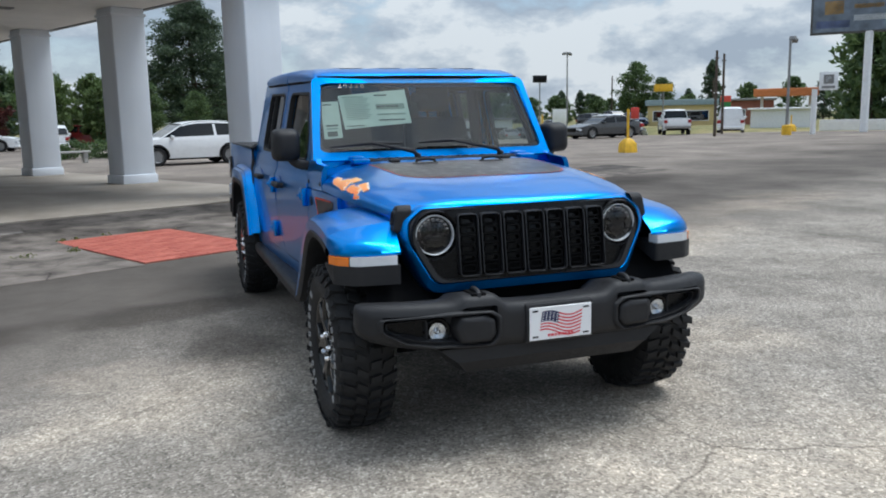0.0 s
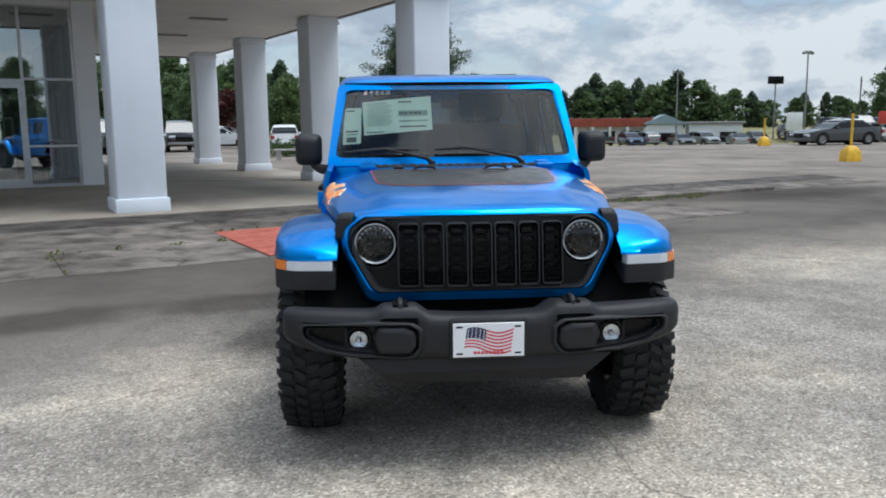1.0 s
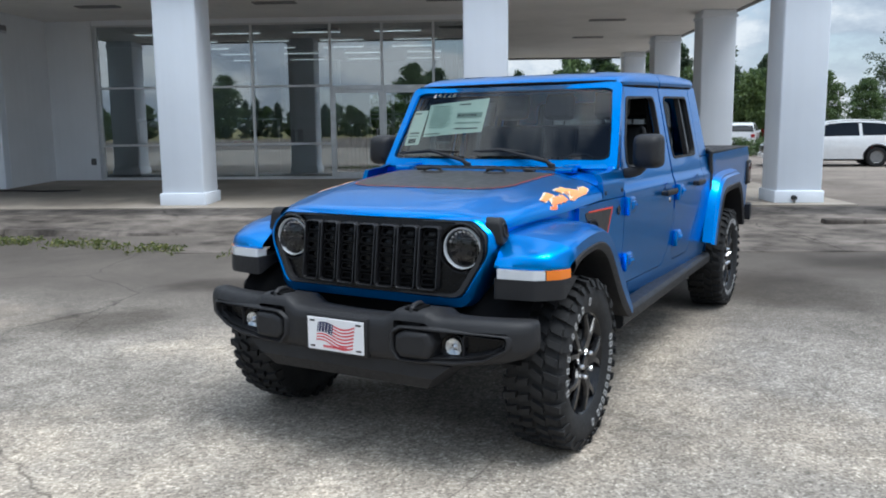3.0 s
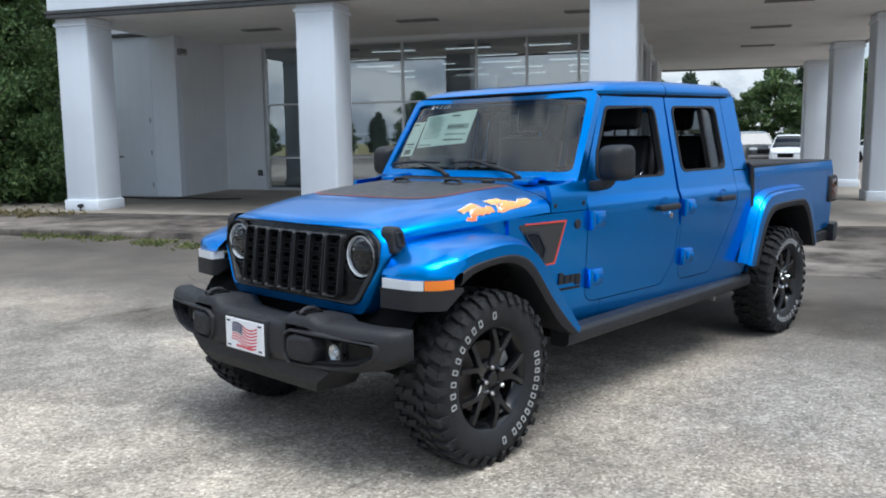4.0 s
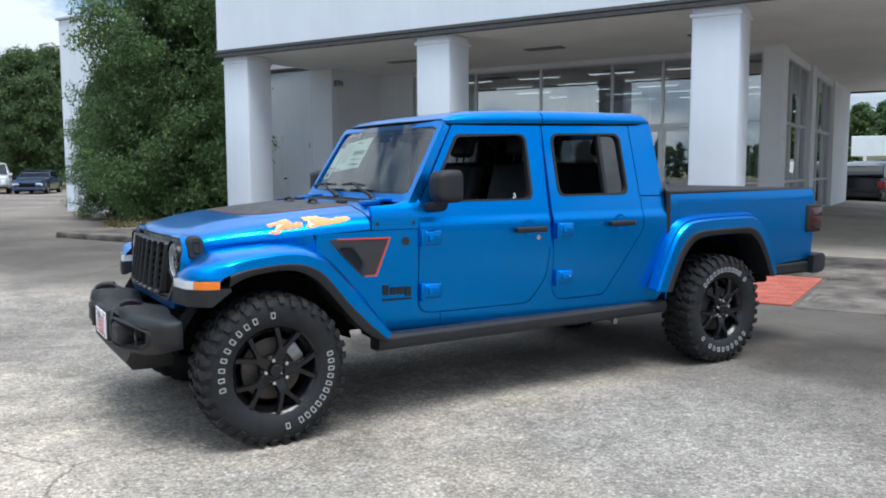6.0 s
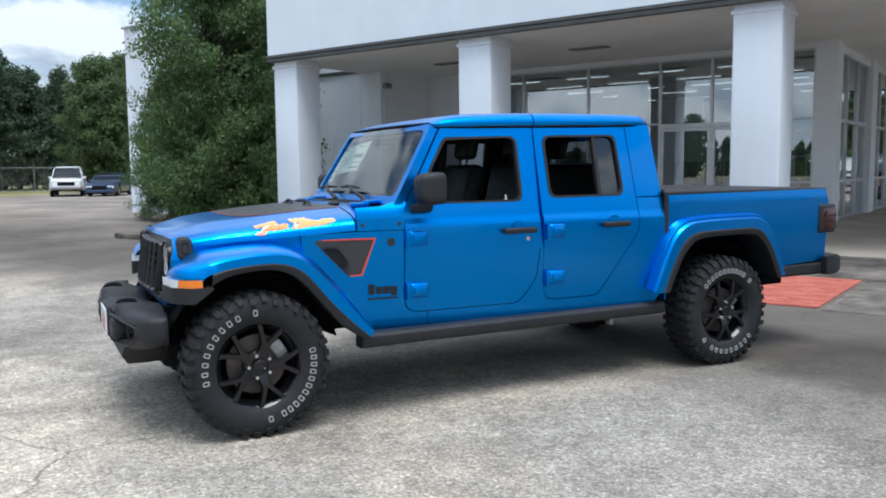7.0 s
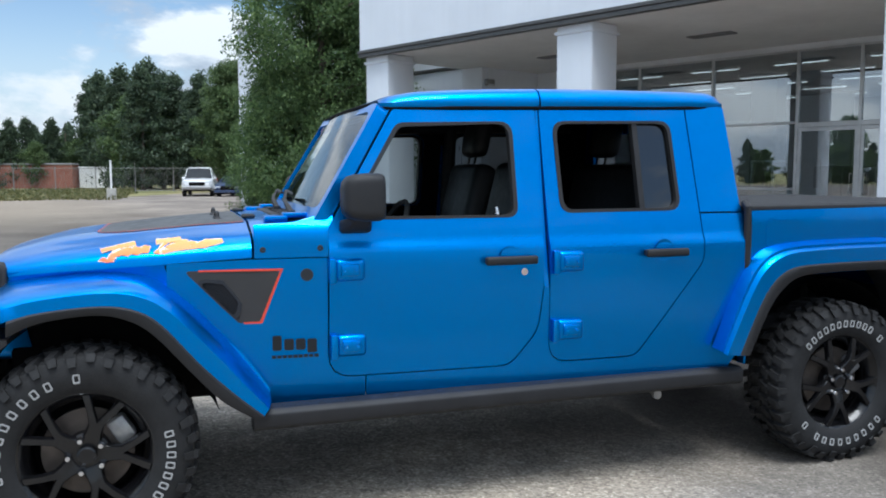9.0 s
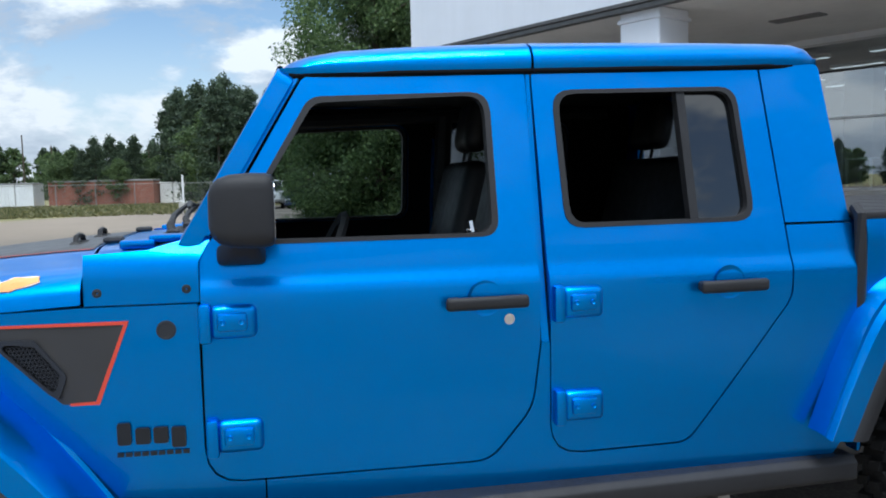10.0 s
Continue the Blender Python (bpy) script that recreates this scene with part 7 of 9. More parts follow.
# cabin
bm = B()
box(bm, -0.72, 0.72, 0.95, 2.88, 0.56, 0.62)
box(bm, -0.70, 0.70, 0.92, 1.14, 0.6, 1.22, 0.04, 2)
box(bm, -0.12, 0.12, 1.1, 2.2, 0.6, 0.86, 0.03, 2)
cabin = part("cabin_trim", bm, CABIN, truck, "dark cabin floor, dash and console")
bm = B()
box(bm, -0.63, 0.63, 1.27, 2.84, 1.765, 1.785)
part("headliner", bm, CABIN, truck)
for s in (-1, 1):
    bm = B()
    tube(bm, [(s * 0.64, 1.28, 1.70), (s * 0.655, 1.95, 1.725), (s * 0.65, 2.75, 1.735)], 0.03, 8)
    tube(bm, [(s * 0.655, 1.95, 1.725), (s * 0.69, 1.93, 1.25), (s * 0.70, 1.93, 0.65)], 0.04, 8)
    part("roll_bar", bm, CABIN, truck)
bm = B()
lathe(bm, [(0.0, 0.165), (0.014, 0.178), (0.0, 0.19), (-0.014, 0.178), (0.0, 0.165)], 28, "Y")
lathe(bm, [(-0.02, 0.0), (-0.02, 0.06), (0.02, 0.05), (0.02, 0.0)], 16, "Y")
for a in (0, 180, 270):
    c, sn = math.cos(radians(a)), math.sin(radians(a))
    tube(bm, [(0.05 * c, 0, 0.05 * sn), (0.17 * c, 0, 0.17 * sn)], 0.014, 6)
bmesh.ops.transform(bm, matrix=pose(0.37, 1.30, 1.16, -25, 0, 0), verts=bm.verts)
part("steering_wheel", bm, CABIN, truck)


def seat(x, y, w=0.26, heads=True):
    bm = B()
    box(bm, x - w, x + w, y - 0.27, y + 0.22, 0.80, 0.98, 0.05, 3)
    st = part("seat", bm, SEAT, truck, "black leather seat")
    bm = B()
    box(bm, -w * 0.94, w * 0.94, -0.07, 0.07, 0.0, 0.62, 0.05, 3)
    bmesh.ops.transform(bm, matrix=pose(x, y + 0.22, 0.90, -14, 0, 0), verts=bm.verts)
    part("seat_back", bm, SEAT, st)
    for hx in ((x,) if heads else (x - 0.33, x + 0.33)):
        bm = B()
        box(bm, -0.125, 0.125, -0.05, 0.055, 0.66, 0.88, 0.045, 3)
        tube(bm, [(-0.05, 0, 0.58), (-0.05, 0, 0.70)], 0.008, 6)
        tube(bm, [(0.05, 0, 0.58), (0.05, 0, 0.70)], 0.008, 6)
        bmesh.ops.transform(bm, matrix=pose(hx, y + 0.22, 0.90, -12, 0, 0), verts=bm.verts)
        part("headrest", bm, SEAT, st)


seat(0.37, 1.63)
seat(-0.37, 1.63)
seat(0.0, 2.45, 0.62, False)
bm = B()
tube(bm, [(0.66, 1.73, 1.30), (0.665, 1.735, 1.265)], 0.010, 6)
box(bm, 0.65, 0.672, 1.715, 1.75, 1.255, 1.275, 0.004, 1)
part("belt_buckle", bm, CHROME, truck, "bright seat belt tongue")
bm = B()
box(bm, -0.06, 0.06, 1.19, 1.22, 1.60, 1.66, 0.02, 2)
part("rear_view_mirror", bm, CABIN, truck)
# ---- trees ----


def leaf_cloud(name, centres, per, spread, size, material, rng, squash=0.7, droop=0.0):
    """Many small leaf blades round clump centres, as one mesh."""
    c = np.repeat(np.asarray(centres, float), per, axis=0)
    n = len(c)
    off = rng.normal(size=(n, 3))
    off /= np.maximum(np.linalg.norm(off, axis=1, keepdims=True), 1e-6)
    off *= (rng.random((n, 1)) ** 0.5) * spread
    off[:, 2] *= squash
    p = c + off
    a = rng.normal(size=(n, 3))
    a[:, 2] -= droop
    a /= np.linalg.norm(a, axis=1, keepdims=True)
    b = np.cross(a, rng.normal(size=(n, 3)))
    b /= np.maximum(np.linalg.norm(b, axis=1, keepdims=True), 1e-6)
    s = size * rng.uniform(0.6, 1.3, (n, 1))
    v = np.stack([p - a * s, p + b * s * 0.42, p + a * s, p - b * s * 0.42], 1).reshape(-1, 3)
    me = bpy.data.meshes.new(name)
    idx = np.arange(n * 4).reshape(-1, 4)
    me.from_pydata(v.tolist(), [], idx.tolist())
    me.materials.append(material)
    return me


def limb_tree(bm, h, r0, rng, limbs, spread, low=0.25):
    """Tapered trunk with bent limbs."""
    pts, x, y = [], 0.0, 0.0
    for k in range(7):
        pts.append((x, y, h * 0.95 * k / 6))
        x += rng.uniform(-0.03, 0.03) * h * 0.3
        y += rng.uniform(-0.03, 0.03) * h * 0.3
    tube(bm, pts, [r0 * (1.25 if k == 0 else 1) * (1 - 0.13 * k) for k in range(7)], 8)
    tips = []
    for i in range(limbs):
        t = low + (0.95 - low) * i / limbs
        z = h * t
        a = i * 2.4 + rng.uniform(-0.4, 0.4)
        L = spread(t) * rng.uniform(0.75, 1.05)
        k = t * 6 / 0.95
        j = min(int(k), 5)
        bx = pts[j][0] + (pts[j + 1][0] - pts[j][0]) * (k - j)
        by = pts[j][1] + (pts[j + 1][1] - pts[j][1]) * (k - j)
        q = [(bx + L * f * math.cos(a + 0.2 * f), by + L * f * math.sin(a + 0.2 * f), z + L * (0.32 * f - 0.12 * f * f)) for f in (0, 0.35, 0.7, 1.0)]
        tube(bm, q, [r0 * 0.32 * (1 - t * 0.6), r0 * 0.22 * (1 - t * 0.6), r0 * 0.12, r0 * 0.05], 5)
        tips += q[1:]
    return pts, tips


def tree_kind(name, h, r, shape, clumps, per, size, material, seed, r0=0.16, low=0.2, clump_r=0.5, limbs=16):
    """Meshes of one tree: trunk with limbs, and a ragged leafy crown. shape(t) is the crown's radius at height share t."""
    rng = np.random.default_rng(seed)
    bm = B()
    pts, tips = limb_tree(bm, h, r0, rng, limbs, lambda t: shape(t) * r, low)
    finish(bm, 50)
    tm = bpy.data.meshes.new("trunk")
    bm.to_mesh(tm)
    bm.free()
    tm.materials.append(BARK)
    cs = list(tips)
    while len(cs) < clumps:
        t = rng.uniform(low, 1.0)
        a = rng.uniform(0, 2 * math.pi)
        lump = 0.78 + 0.30 * math.sin(a * 3 + t * 9 + seed) * math.sin(a * 2 - t * 13)
        rr = shape(t) * r * lump * math.sqrt(rng.uniform(0.25, 1.0))
        cs.append((rr * math.cos(a), rr * math.sin(a), h * t + rng.uniform(-0.3, 0.3)))
    cm = leaf_cloud("crown", cs, per, clump_r, size, material, rng)
    return tm, cm


def plant(kind, x, y, label, scale=1.0, yaw=0.0, group="", zs=1.0, z=0.0):
    t = thing("tree", label, "tree", pose(x, y, z + land_z(x, y), 0, 0, yaw) @ Matrix.Diagonal((scale, scale, scale * zs, 1)), group=group)
    for nm, me in zip(("trunk", "crown"), kind):
        o = new(nm, me)
        o.parent = t
    return t


ROUND = lambda t: math.sin(math.pi * min(1, max(0, (t - 0.12) / 0.88)) ** 0.75) ** 0.6 if t < 0.995 else 0.05
BUSHY = lambda t: lerp_table([(0.0, 0.80), (0.1, 1.0), (0.35, 1.0), (0.6, 0.86), (0.8, 0.62), (0.92, 0.38), (1.0, 0.10)], t)
CONE = lambda t: lerp_table([(0.1, 0.75), (0.25, 1.0), (0.5, 0.86), (0.75, 0.55), (0.9, 0.30), (1.0, 0.06)], t)
K_BIG = tree_kind("big", 8.6, 2.7, BUSHY, 640, 190, 0.050, LEAF_GREEN, 3, r0=0.14, low=0.03, clump_r=0.48, limbs=26)
K_SIDE = tree_kind("side", 6.6, 2.0, ROUND, 240, 150, 0.075, LEAF_WOOD, 8, r0=0.12, low=0.10, clump_r=0.5, limbs=16)
K_PINE = tree_kind("pine", 16, 5.6, CONE, 460, 120, 0.145, LEAF_PINE, 5, r0=0.35, low=0.10, clump_r=1.0, limbs=36)
K_WOOD = tree_kind("wood", 10, 3.6, ROUND, 170, 56, 0.23, LEAF_WOOD, 11, r0=0.22, low=0.08, clump_r=1.0, limbs=14)
K_WOODP = tree_kind("woodpine", 12, 2.9, CONE, 180, 56, 0.20, LEAF_PINE, 14, r0=0.22, low=0.05, clump_r=0.9, limbs=20)
K_FAR = tree_kind("far", 10, 3.9, BUSHY, 120, 22, 0.46, LEAF_WOOD, 23, r0=0.22, low=0.04, clump_r=1.0, limbs=10)
K_FARP = tree_kind("farpine", 12, 3.0, CONE, 120, 22, 0.40, LEAF_PINE, 26, r0=0.22, low=0.04, clump_r=0.9, limbs=12)
K_LIGHT = tree_kind("light", 5.4, 2.0, ROUND, 130, 40, 0.18, LEAF_LIGHT, 17, r0=0.12, low=0.12, clump_r=0.5, limbs=12)
K_RED = tree_kind("red", 3.6, 1.5, ROUND, 70, 40, 0.16, LEAF_RED, 19, r0=0.08, low=0.15, clump_r=0.4, limbs=10)

plant(K_BIG, -18.3, 4.2, "dense bushy broadleaf tree beside the showroom wall", 1.0, 0, "", 1.22)
plant(K_SIDE, -19.6, 5.0, "tall leafy tree against the showroom wall", 1.15, 60)
plant(K_BIG, -20.8, 3.0, "low bushy tree at the foot of the taller one", 0.5, 130)
plant(K_SIDE, -64.0, 4.6, "leafy green tree beyond the far lane", 1.55, 20, "", 1.0)
plant(K_SIDE, -67.0, 7.0, "leafy green tree beyond the far lane", 1.65, 200)
plant(K_PINE, 5.6, 118, "large dark spreading pine beyond the lot", 1.6, 0, "", 0.73)
rw = random.Random(21)
WG = "woods across the field"
for i in range(50):
    f = i / 49
    y = -20 + 62 * f
    x = -76 - 5 * math.sin(f * 5) + rw.uniform(-3, 3) - (14 if y < -6 else 0)
    k = K_WOODP if rw.random() < 0.55 else K_WOOD
    plant(k, x, y, "dark green tree at the edge of the woods", rw.uniform(0.78, 1.0) * (0.6 if y < -9 else 1), rw.uniform(0, 360), WG)
plant(K_WOODP, -75, -2.6, "tall dark pine at the edge of the woods", 0.88, 10, WG)
plant(K_WOODP, -73, 2.4, "tall dark pine at the edge of the woods", 0.84, 80, WG)
plant(K_WOOD, -64, 5.5, "dark green tree at the edge of the woods", 0.85, 80, WG)
for i in range(40):
    plant(K_FARP if i % 3 else K_FAR, -160 + rw.uniform(-8, 8), -76 + 2.3 * i + rw.uniform(-1, 1), "far dark tree in the woods beyond the field", rw.uniform(0.74, 0.92), rw.uniform(0, 360), WG)
SG = "trees beyond the shops"
for i in range(56):
    f = i / 55
    x = 6 + 94 * f
    y = 182 - 50 * f * f + rw.uniform(-9, 9)
    h = lerp_table([(0, 0.95), (0.15, 0.98), (0.3, 0.8), (0.42, 1.1), (0.62, 1.05), (0.7, 0.65), (1, 0.6)], f)
    plant(K_FAR if rw.random() < 0.7 else K_FARP, x, y, "green tree in the belt beyond the shops", h * rw.uniform(0.85, 1.1), rw.uniform(0, 360), SG, 0.85)
for i in range(34):
    f = i / 33
    plant(K_FAR if i % 3 else K_FARP, -12 - 62 * f + rw.uniform(-2, 2), 104 - 16 * f + rw.uniform(-6, 6), "green tree in the belt behind the far building", rw.uniform(0.66, 0.98), rw.uniform(0, 360), "trees behind the far building")
for i in range(2, 11):
    plant(K_FAR, 58 + 3.2 * i, 62 - 1.5 * i + rw.uniform(-2, 2), "leafy tree behind the tall sign", rw.uniform(0.85, 1.1), rw.uniform(0, 360), "trees behind the sign")
for i in range(9):
    plant(K_FAR if i % 3 else K_FARP, 92 + 5.5 * i + rw.uniform(-1.5, 1.5), 118 - 3.2 * i + rw.uniform(-3, 3), "green tree in the belt past the fuel station", rw.uniform(0.55, 0.85), rw.uniform(0, 360), "trees past the fuel station")
plant(K_WOOD, 88, 134, "round tree by the far road", 1.1, 30)
plant(K_WOOD, 91, 130, "round tree by the far road", 0.8, 90)
for x, y, sc in ((-7.2, 56.0, 0.85), (-5.0, 60, 0.9), (-4.4, 57, 0.75)):
    plant(K_LIGHT, x, y, "light green leafy tree beyond the drive-through", sc, x * 40)
plant(K_RED, -11.5, 58, "small maroon leaved tree beyond the drive-through", 1.1)
plant(K_RED, -12.8, 60, "small maroon leaved tree beyond the drive-through", 0.9, 70)
for x, y, sc in ((-15.0, 62, 0.5), (-17.5, 66, 0.55), (-9, 74, 0.6), (-4, 72, 0.55), (-1, 76, 0.5), (3, 74, 0.42), (9, 82, 0.55), (12.5, 84, 0.55)):
    plant(K_WOOD, x, y, "green tree beyond the drive-through", sc, x * 31)


# belt beyond the lot's open side, seen in the panes
for i in range(72):
    f = i / 71
    plant(K_FAR if rw.random() < 0.6 else K_FARP, -48 + 130 * f + rw.uniform(-2, 2), -86 - 14 * math.sin(f * 2.6) + 34 * f * f + rw.uniform(-4, 4), "tree in the belt across the road", rw.uniform(0.36, 0.50), rw.uniform(0, 360), "trees across the road")
for x, y, sc in ((27.0, -78, 1.0), (31.0, -79, 0.95), (38.0, -75, 0.95), (42.0, -74, 1.0), (2.0, -86, 0.85), (-22.0, -90, 0.9)):
    plant(K_WOOD, x, y, "tall broad tree across the road", sc, x * 9, "trees across the road")


def hedge(x, y, L, W, H, yaw, label, seed, material=None):
    rng = np.random.default_rng(seed)
    n = int(L * W * H * 26) + 40
    cs = np.stack([rng.uniform(-L / 2, L / 2, n), rng.uniform(-W / 2, W / 2, n), rng.uniform(0.05, H * 0.94, n)], 1)
    o = tagged(new("hedge", leaf_cloud("hedge", cs, 26, 0.22, 0.07, material or LEAF_WOOD, rng)), label, "hedge")
    o.matrix_world = pose(x, y, 0, 0, 0, yaw)


hedge(-4.2, 36.0, 3.4, 1.4, 0.8, 10, "low clipped green hedge beyond the porch", 1)
hedge(-19.2, 4.6, 5.6, 1.8, 1.5, 14, "loose green shrubs at the foot of the trees", 6, LEAF_GREEN)
hedge(-22.6, 4.4, 4.6, 1.6, 1.2, -8, "loose green shrubs at the foot of the trees", 7, LEAF_GREEN)
# weeds and dry grass by the apron
rng = np.random.default_rng(4)
cs = []
for i in range(300):
    u = rng.uniform(-9.5, -2.4)
    v = lerp_table([(-9.5, -3.55), (-7, -3.6), (-5, -4.3), (-2.4, -5.0)], u) + rng.normal() * 0.16
    if math.sin(u * 2.3) + math.sin(u * 5.1 + 1) > -0.75:
        cs.append(tuple(bfp(u, v, 0.035)))
for i in range(60):
    if i % 6 == 0:
        cs.append(tuple(bfp(rng.uniform(0.9, 2.8), -2.35 + rng.normal() * 0.03, 0.008)))
for i in range(60):
    cs.append(tuple(bfp(rng.uniform(8.2, 10.8), -2.4 + rng.normal() * 0.12, 0.03)))
for i in range(7):
    cs.append(tuple(bfp(-2.2 + rng.normal() * 0.03, rng.uniform(-2.3, -1.2), 0.10)))
for i in range(34):
    u = rng.uniform(-3.4, 0.8)
    if math.sin(u * 4.1) + math.sin(u * 9.3) > 0.1:
        cs.append(tuple(bfp(u, -3.33 + rng.normal() * 0.025, 0.015)))
for i in range(5):
    cs.append(tuple(bfp(-1.295 + rng.normal() * 0.02, rng.uniform(-4.9, -3.4), 0.012)))
tagged(new("weeds", leaf_cloud("weeds", cs, 14, 0.085, 0.024, WEED, rng, 0.6)), "low weeds growing in the pavement edge", "weeds", kind="stuff")
cs = []
for i in range(900):
    x = rng.uniform(-27, -13.5)
    y = lerp_table([(-27, 4.4), (-17.5, 2.5), (-13, 3.6)], x) + abs(rng.normal()) * 0.7 + 0.1
    cs.append((x, y - 0.35 * (i % 2), 0.05))
tagged(new("dry_grass", leaf_cloud("dry_grass", cs, 16, 0.20, 0.06, leafmat("straw_grass", (0.10, 0.085, 0.035), (0.34, 0.27, 0.14)), rng, 0.6)), "dry straw-coloured grass below the trees", "grass", kind="stuff")
cs = []
for i in range(2600):
    cs.append((rng.uniform(-74, -46), rng.uniform(-26, -3), 0.10))
tagged(new("field_grass", leaf_cloud("field_grass", cs, 8, 0.5, 0.16, leafmat("field_blades", (0.08, 0.09, 0.03), (0.26, 0.24, 0.11)), rng, 0.35)), "rough long grass in the field", "grass", kind="stuff")

# ---- parked vehicles ----
CAR_PAINT = {}


def car_paint(name, colour, metal=0.2):
    if name not in CAR_PAINT:
        CAR_PAINT[name] = plain("paint_" + name, colour, 0.3, metal=metal, vary=0.05, coat=0.8)
    return CAR_PAINT[name]


WHEEL_ME = {}


def road_wheel(r, w):
    if r not in WHEEL_ME:
        bm = B()
        lathe(bm, [(-w / 2, r * 0.62), (-w / 2, r * 0.9), (-w * 0.36, r), (w * 0.36, r), (w / 2, r * 0.9), (w / 2, r * 0.62)], 26, "X")
        finish(bm)
        a = bpy.data.meshes.new("tyre")
        bm.to_mesh(a)
        bm.free()
        a.materials.append(RUBBER)
        bm = B()
        lathe(bm, [(w * 0.30, r * 0.66), (w * 0.42, r * 0.64), (w * 0.30, r * 0.56)], 26, "X")
        for k in range(5):
            box(bm, w * 0.28, w * 0.38, -r * 0.07, r * 0.07, 0.0, r * 0.62, 0, 1, Matrix.Rotation(2 * math.pi * k / 5, 4, "X"))
        lathe(bm, [(w * 0.2, r * 0.58), (w * 0.2, 0.0)], 20, "X")
        finish(bm)
        b = bpy.data.meshes.new("rim")
        bm.to_mesh(b)
        bm.free()
        b.materials.append(CALIPER)
        WHEEL_ME[r] = (a, b)
    return WHEEL_ME[r]


CAR_RED = plain("car_tail_lens", (0.34, 0.02, 0.02), 0.15, vary=0.1, coat=0.5)
CAR_GLASS = plain("car_window_glass", (0.006, 0.007, 0.008), 0.04, vary=0.05)
SHAPES = {}
# length, width, belt outline and roof outline along y (nose at 0), wheel places, wheel radius
SHAPES["suv"] = dict(L=4.85, W=1.92, body=[(0.02, 0.42), (0.0, 0.62), (0.10, 0.86), (0.95, 1.02), (1.25, 1.08), (4.55, 1.14), (4.80, 1.05), (4.85, 0.62), (4.80, 0.40)], cab=[(1.10, 1.04), (1.55, 1.33), (1.98, 1.56), (2.2, 1.63), (2.6, 1.67), (3.2, 1.68), (3.8, 1.65), (4.30, 1.57), (4.52, 1.48), (4.78, 1.12)], wheels=(0.93, 3.78), r=0.36, bottom=0.28)
SHAPES["sedan"] = dict(L=5.05, W=1.92, body=[(0.03, 0.35), (0.0, 0.55), (0.08, 0.74), (0.6, 0.86), (1.55, 0.96), (4.3, 1.04), (4.95, 1.00), (5.05, 0.65), (4.98, 0.36)], cab=[(1.45, 0.95), (2.25, 1.38), (2.8, 1.46), (3.5, 1.43), (4.35, 1.04)], wheels=(0.95, 4.0), r=0.36, bottom=0.22)
SHAPES["pickup"] = dict(L=5.8, W=2.0, body=[(0.02, 0.50), (0.0, 0.80), (0.10, 1.10), (1.4, 1.16), (1.6, 1.18), (3.95, 1.20), (3.97, 1.22), (5.75, 1.24), (5.8, 0.80), (5.75, 0.58)], cab=[(1.45, 1.15), (2.05, 1.80), (2.6, 1.90), (3.6, 1.88), (3.92, 1.78), (3.98, 1.2)], wheels=(1.05, 4.7), r=0.41, bottom=0.42)
SHAPES["van"] = dict(L=4.8, W=1.85, body=[(0.02, 0.40), (0.0, 0.70), (0.15, 0.98), (0.75, 1.12), (0.9, 1.16), (4.7, 1.16), (4.78, 1.1), (4.8, 0.6), (4.78, 0.36)], cab=[(0.78, 1.12), (1.45, 1.78), (1.8, 1.86), (4.5, 1.86), (4.72, 1.75), (4.78, 1.14)], wheels=(0.85, 3.85), r=0.33, bottom=0.30)


